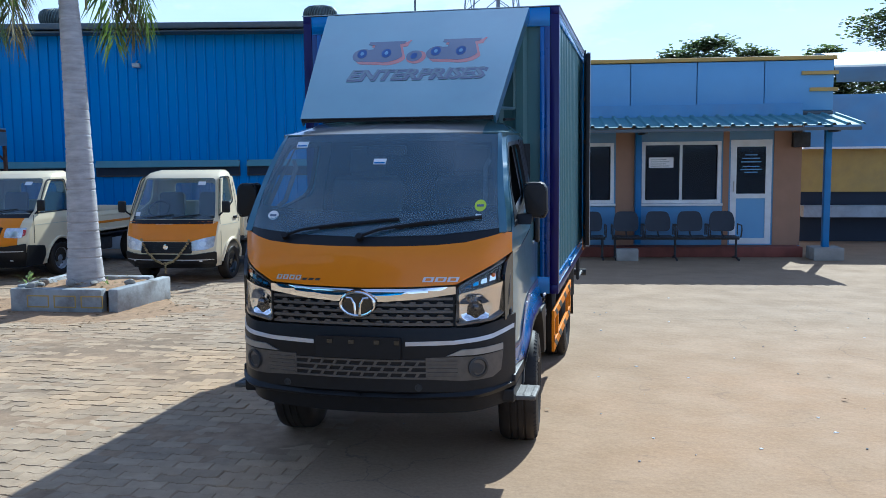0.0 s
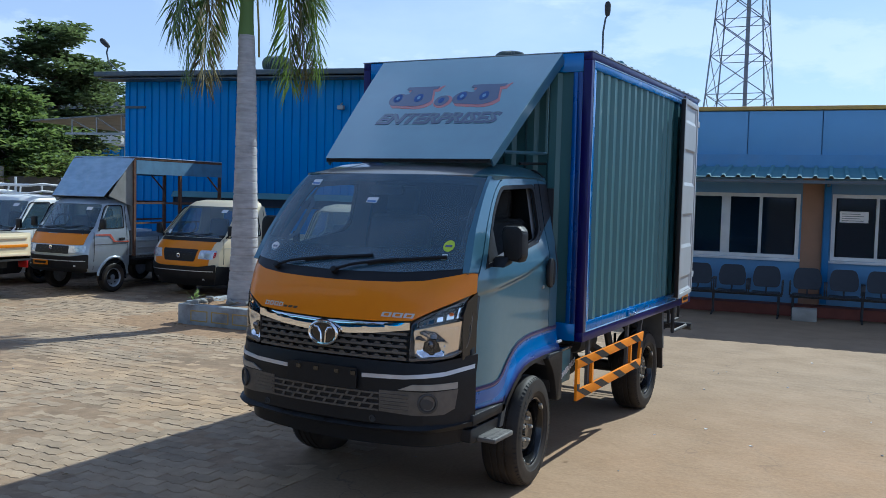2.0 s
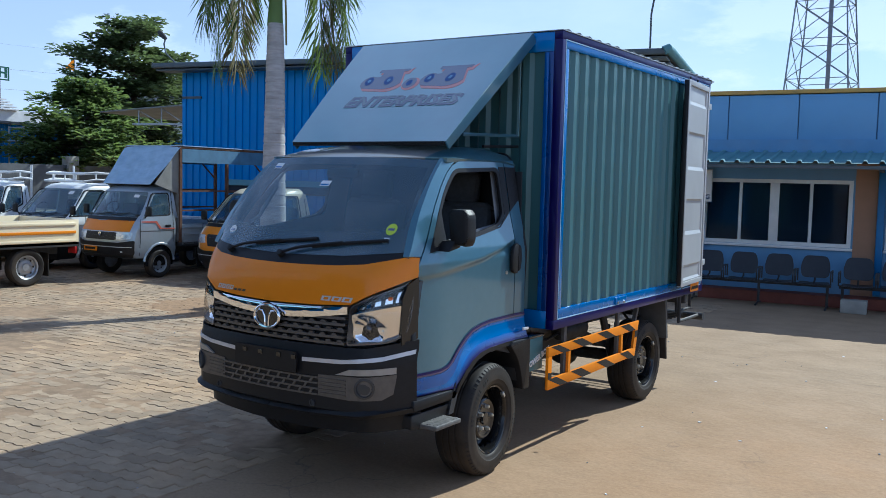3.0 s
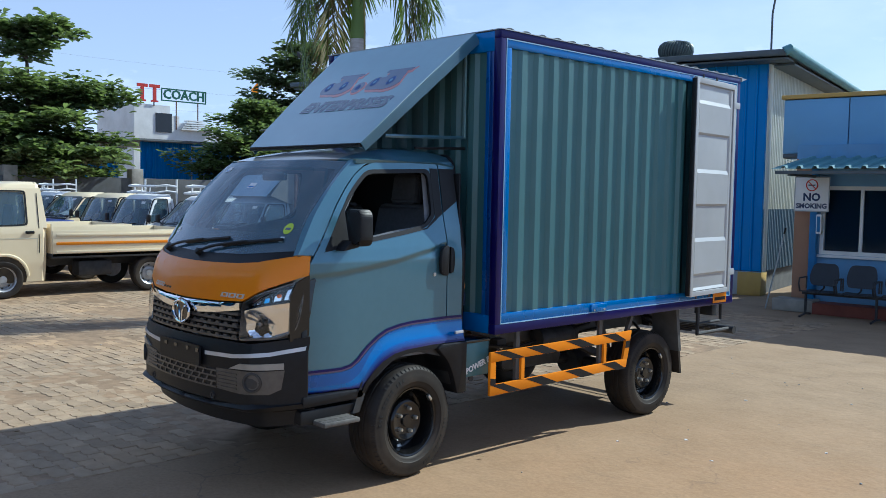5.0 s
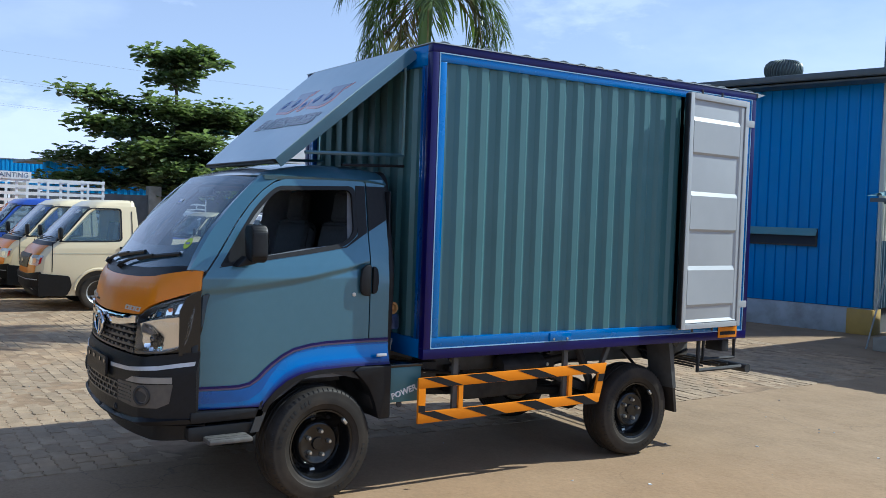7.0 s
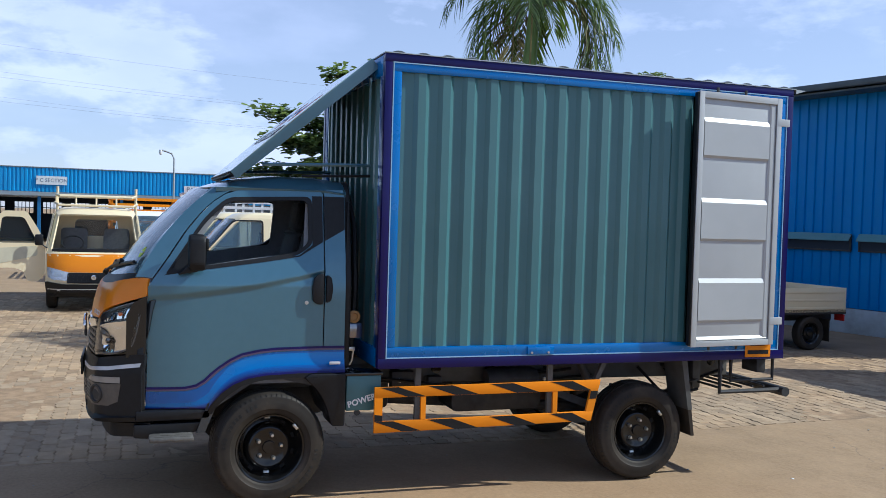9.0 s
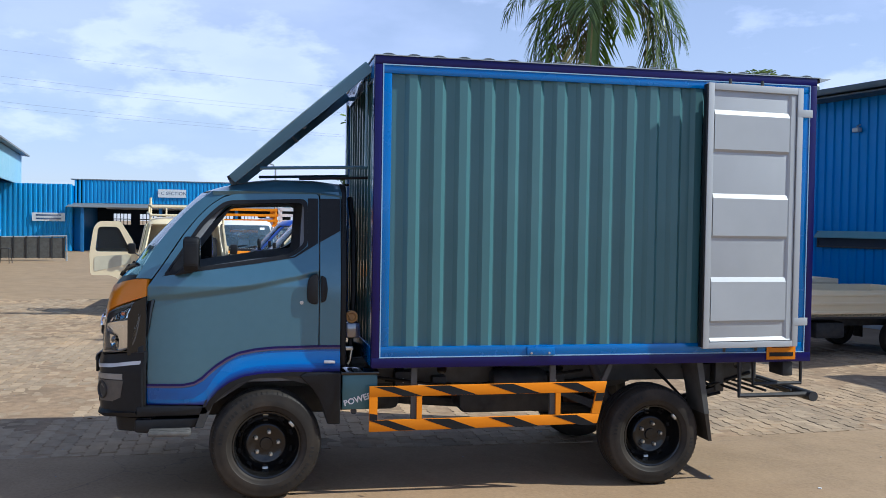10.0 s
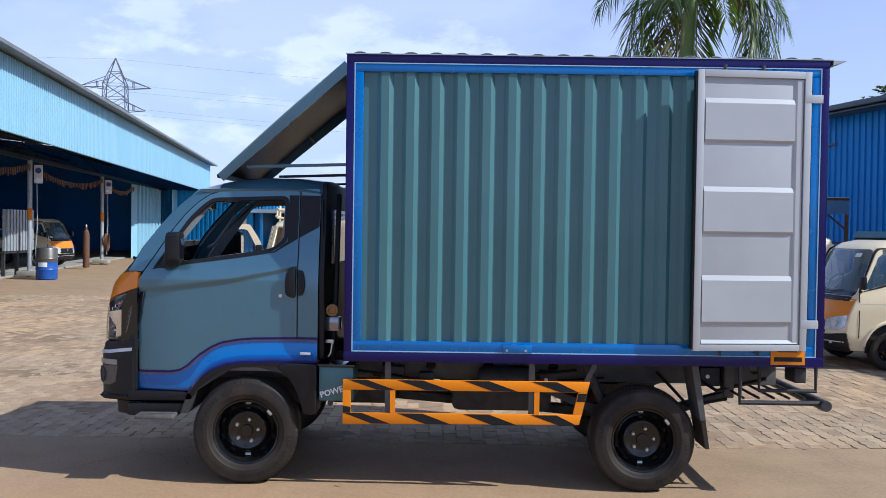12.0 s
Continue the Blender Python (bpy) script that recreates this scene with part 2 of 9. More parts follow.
SIDEGLASS = glass_pane("side_glass", (0.42, 0.48, 0.50), 0.9)
SMOKED = surface("smoked_chrome", (0.20, 0.20, 0.21), (0.12, 0.12, 0.13), 0.12, 0.9, 40)
LAMPSILVER = surface("lamp_reflector", (0.74, 0.76, 0.80), (0.50, 0.52, 0.56), 0.24, 0.35, 22)
SCREENGLASS = glass_pane("lorry_glass", (0.70, 0.80, 0.86), 0.70, gloss=0.09, sky_dust_tint=(0.12, 0.20, 0.27))
DARKGLASS = glass_pane("dark_glass", (0.20, 0.27, 0.38), 0.84, gloss=0.012, sky_dust_tint=(0.05, 0.11, 0.19))

CORR_BLUE = surface("blue_sheet_cladding", (0.012, 0.205, 0.575), (0.012, 0.19, 0.545), 0.42, 0.1, 2.0, dirt=(0.025, 0.20, 0.50), dscale=0.7, stretch=(1, 1, 0.25))
# blue-grey for the curved roof, and for the painted shadow on the hall's end
CORR_SHADE_AND_ROOF = surface("blue_grey_sheet_cladding", (0.13, 0.20, 0.26), (0.11, 0.17, 0.225), 0.5, 0.1, 2.0, dirt=(0.16, 0.19, 0.21), dscale=1.0)
CORR_PALE = surface("pale_blue_sheet_cladding", (0.29, 0.51, 0.64), (0.27, 0.48, 0.61), 0.45, 0.1, 2.0, dirt=(0.26, 0.48, 0.60), dscale=0.8, stretch=(1, 1, 0.25))
CORR_SKY = surface("sky_blue_sheet_cladding", (0.04, 0.33, 0.70), (0.04, 0.30, 0.66), 0.42, 0.1, 2.0, dirt=(0.05, 0.26, 0.58), dscale=0.8, stretch=(1, 1, 0.25))
CORR_WHITE = surface("cream_sheet_cladding", (0.62, 0.62, 0.54), None, 0.45, 0.1, 3)
CORR_GREEN = surface("green_awning_sheet", (0.12, 0.26, 0.30), (0.105, 0.235, 0.27), 0.68, 0.0, 3, dirt=(0.18, 0.27, 0.29), dscale=2)
ROOFGREY = surface("grey_roof_sheet", (0.23, 0.24, 0.24), (0.19, 0.2, 0.2), 0.55, 0.3, 3, dirt=(0.13, 0.12, 0.11))
VENTGREY = surface("weathered_vent_metal", (0.13, 0.165, 0.165), (0.09, 0.12, 0.12), 0.45, 0.4, 9)
DARKGUTTER = surface("dark_gutter", (0.075, 0.095, 0.11), (0.095, 0.115, 0.13), 0.5, 0.2, 4)
PLINTH = surface("pale_blue_plinth", (0.42, 0.47, 0.52), (0.34, 0.38, 0.42), 0.8, 0, 3, bump=0.2, dirt=(0.20, 0.20, 0.19), dscale=2.2, damount=0.7)
YELLOWP = surface("yellow_paint", (0.50, 0.34, 0.09), (0.46, 0.31, 0.08), 0.6, 0, 5, dirt=(0.30, 0.22, 0.10), dscale=3)
PANEL = surface("pale_blue_facade_panel", (0.175, 0.36, 0.60), (0.168, 0.345, 0.58), 0.42, 0.1, 3)
OFFWALL = surface("pale_blue_wall_paint", (0.165, 0.325, 0.54), (0.15, 0.30, 0.51), 0.7, 0, 3, bump=0.1, dirt=(0.22, 0.27, 0.36))
BROWN = surface("brown_wall_paint", (0.36, 0.205, 0.125), (0.32, 0.19, 0.115), 0.7, 0, 4, bump=0.08)
POSTBLUE = surface("blue_post_paint", (0.03, 0.17, 0.42), None, 0.45, 0, 5)
FRAMEWHITE = surface("white_aluminium", (0.74, 0.76, 0.77), None, 0.4, 0.1, 5)
REDPLINTH = surface("red_oxide_plinth", (0.21, 0.062, 0.042), (0.16, 0.05, 0.036), 0.75, 0, 5, bump=0.15)
# near-black blue: the gloom of unlit insides is put into the colour
INSIDESHADE = surface("unlit_inside_shade", (0.016, 0.024, 0.042), (0.022, 0.032, 0.052), 0.7, 0, 2)
CONCRETE = surface("old_concrete", (0.36, 0.34, 0.30), (0.28, 0.265, 0.235), 0.85, 0, 5, bump=0.35, bscale=45, dirt=(0.16, 0.15, 0.13), dscale=1.8, damount=0.6)
PLANTERWALL = surface("weathered_planter_paint", (0.40, 0.42, 0.43), (0.31, 0.325, 0.33), 0.85, 0, 4, bump=0.4, bscale=40, dirt=(0.12, 0.105, 0.09), dscale=3.0, damount=0.9)
SOIL = surface("dry_soil", (0.36, 0.225, 0.118), (0.25, 0.162, 0.090), 0.95, 0, 14, bump=0.8, bscale=40)
SAND = surface("joint_sand", (0.36, 0.245, 0.145), (0.25, 0.17, 0.10), 0.95, 0, 9, bump=0.5, bscale=60, dirt=(0.13, 0.095, 0.06), dscale=0.8, damount=0.9)
BARK = surface("palm_bark", (0.50, 0.48, 0.475), (0.36, 0.345, 0.34), 0.9, 0, 5, bump=0.5, bscale=30, stretch=(1, 1, 5), dirt=(0.20, 0.185, 0.175), dscale=4)
TREEBARK = surface("tree_bark", (0.13, 0.10, 0.075), (0.09, 0.07, 0.055), 0.95, 0, 9, bump=0.8, bscale=30)
SHAFT = surface("green_crownshaft", (0.16, 0.24, 0.06), (0.12, 0.19, 0.05), 0.5, 0, 4, stretch=(1, 1, 0.2))
FROND = leafy(surface("palm_leaf", (0.110, 0.150, 0.050), (0.068, 0.104, 0.038), 0.24, 0, 4, spread=0.4), 0.38, (1.5, 1.6, 0.6))
DRYFROND = surface("dry_palm_leaf", (0.17, 0.15, 0.05), (0.12, 0.105, 0.04), 0.75, 0, 4, spread=0.3)
LEAF = leafy(surface("tree_leaf", (0.180, 0.225, 0.112), (0.118, 0.160, 0.082), 0.24, 0, 3, spread=0.45), 0.42, (1.4, 1.5, 0.75))
LEAFDARK = leafy(surface("far_tree_leaf", (0.14, 0.175, 0.095), (0.105, 0.135, 0.072), 0.5, 0, 3, spread=0.4), 0.45, (1.3, 1.4, 0.9))
leafy(LEAFDARK, 0.35, (1.4, 1.5, 0.9))
WALLDARK = surface("grey_compound_wall", (0.13, 0.135, 0.14), (0.10, 0.105, 0.11), 0.85, 0, 4, bump=0.3, dirt=(0.06, 0.06, 0.06))
FARWHITE = surface("white_plaster", (0.82, 0.82, 0.81), (0.77, 0.77, 0.76), 0.85, 0, 1, dirt=(0.42, 0.41, 0.39), dscale=0.5)
LATTICE = surface("tower_steel", (0.22, 0.25, 0.29), None, 0.6, 0.3, 3)
PYLON = surface("pylon_steel", (0.16, 0.17, 0.19), None, 0.6, 0.3, 3)
TARP = surface("grey_blue_tarpaulin", (0.40, 0.53, 0.68), (0.30, 0.42, 0.56), 0.5, 0, 5, bump=1.2, bscale=9, stretch=(1, 1, 2.5))
# darker copy of the tarpaulin, with the shade on its edge in the colour
TARPSHADE = surface("shaded_blue_tarpaulin", (0.10, 0.20, 0.31), (0.08, 0.16, 0.25), 0.6, 0, 6, bump=0.5, bscale=8)
TARPGREY = surface("weathered_grey_sheet", (0.27, 0.26, 0.235), (0.20, 0.195, 0.18), 0.7, 0.1, 5, dirt=(0.13, 0.11, 0.09), dscale=2)
RUST = surface("rusty_steel", (0.16, 0.08, 0.045), (0.10, 0.05, 0.03), 0.8, 0.2, 12, bump=0.2)
CHAIRSEAT = surface("black_chair_plastic", (0.020, 0.024, 0.034), (0.017, 0.020, 0.029), 0.45, 0, 10)
BARREL = surface("blue_barrel_plastic", (0.02, 0.09, 0.38), None, 0.4, 0, 5)
PETAL = surface("garland_flowers", (0.42, 0.32, 0.15), (0.16, 0.11, 0.05), 0.8, 0, 30)
LITTER = surface("dry_leaf", (0.26, 0.18, 0.09), (0.16, 0.10, 0.05), 0.8, 0, 9, spread=0.4)
PAVER = surface("paving_block", (0.375, 0.278, 0.178), (0.290, 0.216, 0.140), 0.88, 0, 9, bump=0.5, bscale=70, dirt=(0.46, 0.298, 0.155), dscale=0.45, damount=0.85, spread=0.17)


# ---- building blocks ----
def skin(name, bm, material, smooth=35):
    me = bpy.data.meshes.new(name)
    bm.to_mesh(me)
    bm.free()
    me.materials.append(material)
    if smooth:
        me.polygons.foreach_set("use_smooth", [True] * len(me.polygons))
        me.set_sharp_from_angle(angle=radians(smooth))
    return me


def part(name, bm, material, parent, label="", smooth=35):
    """Links a bmesh as one mesh object under a thing or a part."""
    ob = new(name, skin(name, bm, material, smooth))
    ob.parent = parent
    if label:
        ob["label"] = label
    return ob


def thing(name, label, category, m=None, group="", kind=""):
    ob = tagged(new(name), label, category, group, kind)
    ob.empty_display_size = 0.2
    if m is not None:
        ob.matrix_basis = m
    return ob


def structure(name, bm, material, label, category, smooth=35):
    return tagged(new(name, skin(name, bm, material, smooth)), label, category, "", "structure")


def box(lo, hi, bevel=0.0, bm=None, m=None):
    bm = bm or bmesh.new()
    c, s = [(a + b) / 2 for a, b in zip(lo, hi)], [abs(b - a) for a, b in zip(lo, hi)]
    made = bmesh.ops.create_cube(bm, size=1, matrix=(m or Matrix()) @ Matrix.LocRotScale(c, None, s))["verts"]
    if bevel:
        bmesh.ops.bevel(bm, geom=list({e for v in made for e in v.link_edges}), offset=bevel, segments=2, affect="EDGES", profile=0.5)
    return bm


def prism(pts, axis, a, b, bevel=0.0, bm=None):
    """A polygon, in the two other axes in order, pushed along an axis from a to b."""
    bm = bm or bmesh.new()
    put = {"x": lambda u, v, d: (d, u, v), "y": lambda u, v, d: (u, d, v), "z": lambda u, v, d: (u, v, d)}[axis]
    lo, hi = [bm.verts.new(put(u, v, a)) for u, v in pts], [bm.verts.new(put(u, v, b)) for u, v in pts]
    n = len(pts)
    faces = [bm.faces.new(lo), bm.faces.new(hi[::-1])] + [bm.faces.new((lo[i], hi[i], hi[(i + 1) % n], lo[(i + 1) % n])) for i in range(n)]
    bmesh.ops.recalc_face_normals(bm, faces=faces)
    if bevel:
        bmesh.ops.bevel(bm, geom=list({e for f in faces for e in f.edges}), offset=bevel, segments=2, affect="EDGES", profile=0.5)
    return bm


def tube(pts, r, n=8, bm=None, closed=False, r2=None):
    """A round bar along points; r2: its radius at the end."""
    bm = bm or bmesh.new()
    pts = [Vector(p) for p in pts]
    rings, side = [], None
    for i, p in enumerate(pts):
        if closed:
            d = (pts[(i + 1) % len(pts)] - pts[i - 1]).normalized()
        else:
            d = (pts[min(i + 1, len(pts) - 1)] - pts[max(i - 1, 0)]).normalized()
        side = side or (d.cross((0, 0, 1)) if abs(d.z) < 0.95 else d.cross((1, 0, 0)))
        side = (side - d * side.dot(d)).normalized()
        up = d.cross(side)
        rad = r if r2 is None else r + (r2 - r) * i / max(1, len(pts) - 1)
        rings.append([bm.verts.new(p + (side * math.cos(a) + up * math.sin(a)) * rad) for a in (2 * math.pi * k / n for k in range(n))])
    loops = list(zip(rings, rings[1:] + rings[:1])) if closed else list(zip(rings, rings[1:]))
    for a, b in loops:
        for k in range(n):
            bm.faces.new((a[k], a[(k + 1) % n], b[(k + 1) % n], b[k]))
    if not closed:
        bm.faces.new(rings[0][::-1])
        bm.faces.new(rings[-1])
    return bm


def lathe(profile, n=32, m=None, bm=None, cap=True):
    """Turns (radius, height) round z, and lays it by m."""
    bm, m = bm or bmesh.new(), m or Matrix()
    rings = [[bm.verts.new(m @ Vector((r * math.cos(a), r * math.sin(a), h))) for a in (2 * math.pi * k / n for k in range(n))] if r > 1e-6 else [bm.verts.new(m @ Vector((0, 0, h)))] for r, h in profile]
    for a, b in zip(rings, rings[1:]):
        for k in range(n):
            q = [a[k % len(a)], a[(k + 1) % len(a)], b[(k + 1) % len(b)], b[k % len(b)]]
            q = list(dict.fromkeys(q))
            if len(q) > 2:
                bm.faces.new(q)
    for ring, flip in ((rings[0], True), (rings[-1], False)):
        if cap and len(ring) > 2:
            bm.faces.new(ring[::-1] if flip else ring)
    bmesh.ops.recalc_face_normals(bm, faces=bm.faces[:])
    return bm


def thicken(bm, thick):
    """Gives an open sheet a back and edges."""
    bm.normal_update()
    back = {v: bm.verts.new(v.co - v.normal * thick) for v in bm.verts[:]}
    rim = [e for e in bm.edges if e.is_boundary]
    faces = bm.faces[:]
    sides = []
    for e in rim:
        f = e.link_faces[0]
        a, b = e.verts
        ls = list(f.verts)
        if ls[(ls.index(a) + 1) % len(ls)] != b:
            a, b = b, a
        sides.append((b, a, back[a], back[b]))
    for f in faces:
        bm.faces.new([back[v] for v in reversed(f.verts)])
    for s in sides:
        bm.faces.new(s)
    return bm


def sheet(outline, fn, out, holes=(), step=0.07, thick=0.0, steps=None):
    """A flat outline with holes, cut to a grid and laid on the surface fn(u, v); out: which way it faces."""
    bm = bmesh.new()
    for loop in (outline, *holes):
        vs = [bm.verts.new((u, v, 0)) for u, v in loop]
        for a, b in zip(vs, vs[1:] + vs[:1]):
            bm.edges.new((a, b))
    bmesh.ops.triangle_fill(bm, use_beauty=True, use_dissolve=False, edges=bm.edges[:])
    us, vs = [p[0] for p in outline], [p[1] for p in outline]
    for k, (lo, hi) in enumerate(((min(us), max(us)), (min(vs), max(vs)))):
        gap = steps[k] if steps else step
        n = max(1, int((hi - lo) / gap))
        for i in range(1, n):
            co, no = [0, 0, 0], [0, 0, 0]
            co[k], no[k] = lo + (hi - lo) * i / n, 1
            bmesh.ops.bisect_plane(bm, geom=bm.verts[:] + bm.edges[:] + bm.faces[:], dist=1e-5, plane_co=co, plane_no=no)
    bmesh.ops.recalc_face_normals(bm, faces=bm.faces[:])
    for v in bm.verts:
        v.co = fn(v.co.x, v.co.y)
    bm.normal_update()
    total = sum((f.normal * f.calc_area() for f in bm.faces), Vector())
    if total.dot(Vector(out)) < 0:
        bmesh.ops.reverse_faces(bm, faces=bm.faces[:])
    if thick:
        thicken(bm, thick)
    return bm


def fillet(pts, r, n=4):
    """Rounds the corners of a polygon; r may be one radius or one for each corner."""
    out, k = [], len(pts)
    for i, p in enumerate(pts):
        rad = r[i] if isinstance(r, (list, tuple)) else r
        p, a, b = Vector(p), Vector(pts[i - 1]), Vector(pts[(i + 1) % k])
        if rad <= 0:
            out.append(tuple(p))
            continue
        d = min(rad, (a - p).length * 0.45, (b - p).length * 0.45)
        s, e = p + (a - p).normalized() * d, p + (b - p).normalized() * d
        out += [tuple(s * (1 - t) ** 2 + p * 2 * t * (1 - t) + e * t * t) for t in (j / n for j in range(n + 1))]
    return out


def dense(pts, gap=0.04):
    """The same polygon with more points on its long edges."""
    out = []
    for a, b in zip(pts, list(pts[1:]) + [pts[0]]):
        n = max(1, int(math.hypot(b[0] - a[0], b[1] - a[1]) / gap))
        out += [(a[0] + (b[0] - a[0]) * k / n, a[1] + (b[1] - a[1]) * k / n) for k in range(n)]
    return out


def loft(rings, bm=None, cap=True):
    bm = bm or bmesh.new()
    vs = [[bm.verts.new(p) for p in ring] for ring in rings]
    for a, b in zip(vs, vs[1:]):
        for k in range(len(a)):
            bm.faces.new((a[k], a[(k + 1) % len(a)], b[(k + 1) % len(a)], b[k]))
    if cap:
        bm.faces.new(vs[0][::-1])
        bm.faces.new(vs[-1])
    bmesh.ops.recalc_face_normals(bm, faces=bm.faces[:])
    return bm


def table(z, rows):
    """Between rows of (z, value)."""
    if z <= rows[0][0]:
        return rows[0][1]
    for (a, u), (b, v) in zip(rows, rows[1:]):
        if z <= b:
            return u + (v - u) * (z - a) / (b - a)
    return rows[-1][1]


def text_mesh(words, size, m, depth=0.002, bold=0.0):
    """Built-in letters as a bmesh, centred, laid by m."""
    cu = bpy.data.curves.new("letters", "FONT")
    cu.body, cu.size, cu.extrude, cu.align_x, cu.align_y, cu.resolution_u = words, size, depth, "CENTER", "CENTER", 2
    cu.offset = bold
    ob = new("letters", cu)
    bm = bmesh.new()
    bm.from_mesh(ob.to_mesh())
    ob.to_mesh_clear()
    bpy.data.objects.remove(ob)
    bpy.data.curves.remove(cu)
    bm.transform(m)
    return bm


def corrugated(length, height, period, depth, flat, thick=0.002, slope=0.02, phase=0.0):
    """Ribbed sheet in x (length) and z (height), ribs upright and proud towards -y."""
    xs, x = [(0.0, 0.0)], phase
    while x < length:
        for dx, d in ((0.0, 0.0), (slope, depth), (slope + flat, depth), (2 * slope + flat, 0.0)):
            if 0 < x + dx < length:
                xs.append((x + dx, d))
        x += period
    xs.append((length, 0.0))
    bm = bmesh.new()
    lo, hi = [bm.verts.new((u, -d, 0)) for u, d in xs], [bm.verts.new((u, -d, height)) for u, d in xs]
    for i in range(len(xs) - 1):
        bm.faces.new((lo[i], lo[i + 1], hi[i + 1], hi[i]))
    return bm


def floor_height(x, y):
    """The yard's slight hollow round the rear of the lorry."""
    return -0.03 * math.exp(-((x - 0.3) ** 2 + (y - 2.9) ** 2) / 3.5)


# ---- ground ----
def ground_material():
    m = surface("worn_yard_concrete", (0.340, 0.236, 0.137), (0.280, 0.194, 0.112), 0.88, 0, 2.2, bump=0.8, bscale=9, dirt=(0.245, 0.175, 0.108), dscale=0.45, damount=0.55)
    n, l = m.node_tree.nodes, m.node_tree.links
    b = n["Principled BSDF"]
    last = b.inputs["Base Color"].links[0].from_socket
    co, wob, add, vor, ramp, mix = n.new("ShaderNodeTexCoord"), n.new("ShaderNodeTexNoise"), n.new("ShaderNodeVectorMath"), n.new("ShaderNodeTexVoronoi"), n.new("ShaderNodeValToRGB"), n.new("ShaderNodeMix")
    wob.inputs["Scale"].default_value, wob.inputs["Detail"].default_value = 1.1, 8.0
    vor.feature, vor.inputs["Scale"].default_value = "DISTANCE_TO_EDGE", 0.55
    ramp.color_ramp.elements[0].position, ramp.color_ramp.elements[1].position = 0.0, 0.0045
    ramp.color_ramp.elements[0].color, ramp.color_ramp.elements[1].color = (0.75, 0.75, 0.75, 1), (0, 0, 0, 1)
    mix.data_type = "RGBA"
    mix.inputs["B"].default_value = (0.12, 0.10, 0.08, 1)
    l.new(co.outputs["Object"], wob.inputs["Vector"])
    l.new(co.outputs["Object"], add.inputs[0])
    l.new(wob.outputs["Color"], add.inputs[1])
    l.new(add.outputs["Vector"], vor.inputs["Vector"])
    l.new(vor.outputs["Distance"], ramp.inputs["Fac"])
    patch, pr, pmul = n.new("ShaderNodeTexNoise"), n.new("ShaderNodeMapRange"), n.new("ShaderNodeMath")
    patch.inputs["Scale"].default_value, patch.inputs["Detail"].default_value = 0.55, 3.0
    pr.inputs["From Min"].default_value, pr.inputs["From Max"].default_value = 0.42, 0.62
    pmul.operation = "MULTIPLY"
    l.new(co.outputs["Object"], patch.inputs["Vector"])
    l.new(patch.outputs["Fac"], pr.inputs["Value"])
    l.new(pr.outputs["Result"], pmul.inputs[0])
    l.new(ramp.outputs["Color"], pmul.inputs[1])
    l.new(pmul.outputs[0], mix.inputs["Factor"])
    l.new(last, mix.inputs["A"])
    pale, pramp, pm = n.new("ShaderNodeTexNoise"), n.new("ShaderNodeValToRGB"), n.new("ShaderNodeMix")
    pale.inputs["Scale"].default_value, pale.inputs["Detail"].default_value, pale.inputs["Roughness"].default_value = 0.9, 10.0, 0.7
    pramp.color_ramp.elements[0].position, pramp.color_ramp.elements[1].position = 0.55, 0.75
    pramp.color_ramp.elements[1].color = (0.4, 0.4, 0.4, 1)
    pm.data_type = "RGBA"
    pm.inputs["B"].default_value = (0.41, 0.305, 0.195, 1)
    l.new(co.outputs["Object"], pale.inputs["Vector"])
    l.new(pale.outputs["Fac"], pramp.inputs["Fac"])
    l.new(pramp.outputs["Color"], pm.inputs["Factor"])
    l.new(mix.outputs["Result"], pm.inputs["A"])
    grit, gr, gm = n.new("ShaderNodeTexNoise"), n.new("ShaderNodeMapRange"), n.new("ShaderNodeHueSaturation")
    grit.inputs["Scale"].default_value, grit.inputs["Detail"].default_value, grit.inputs["Roughness"].default_value = 38.0, 6.0, 0.75
    gr.inputs["From Min"].default_value, gr.inputs["From Max"].default_value, gr.inputs["To Min"].default_value, gr.inputs["To Max"].default_value = 0.3, 0.7, 0.84, 1.16
    l.new(co.outputs["Object"], grit.inputs["Vector"])
    l.new(grit.outputs["Fac"], gr.inputs["Value"])
    l.new(gr.outputs["Result"], gm.inputs["Value"])
    # reddish soil trodden in where vehicles are washed
    soil_d, soil_r, soil_n, soil_a, soil_m = n.new("ShaderNodeVectorMath"), n.new("ShaderNodeMapRange"), n.new("ShaderNodeTexNoise"), n.new("ShaderNodeMath"), n.new("ShaderNodeMix")
    soil_d.operation, soil_a.operation, soil_m.data_type = "DISTANCE", "MULTIPLY", "RGBA"
    soil_d.inputs[1].default_value = (3.3, 0.4, 0.0)
    soil_r.inputs["From Min"].default_value, soil_r.inputs["From Max"].default_value, soil_r.inputs["To Min"].default_value, soil_r.inputs["To Max"].default_value = 1.2, 4.2, 1.25, 0.0
    soil_n.inputs["Scale"].default_value, soil_n.inputs["Detail"].default_value, soil_n.inputs["Roughness"].default_value = 0.9, 8.0, 0.6
    soil_m.inputs["B"].default_value = (0.365, 0.213, 0.100, 1)
    l.new(co.outputs["Object"], soil_d.inputs[0])
    l.new(co.outputs["Object"], soil_n.inputs["Vector"])
    l.new(soil_d.outputs["Value"], soil_r.inputs["Value"])
    l.new(soil_r.outputs["Result"], soil_a.inputs[0])
    l.new(soil_n.outputs["Fac"], soil_a.inputs[1])
    l.new(soil_a.outputs[0], soil_m.inputs["Factor"])
    l.new(pm.outputs["Result"], soil_m.inputs["A"])
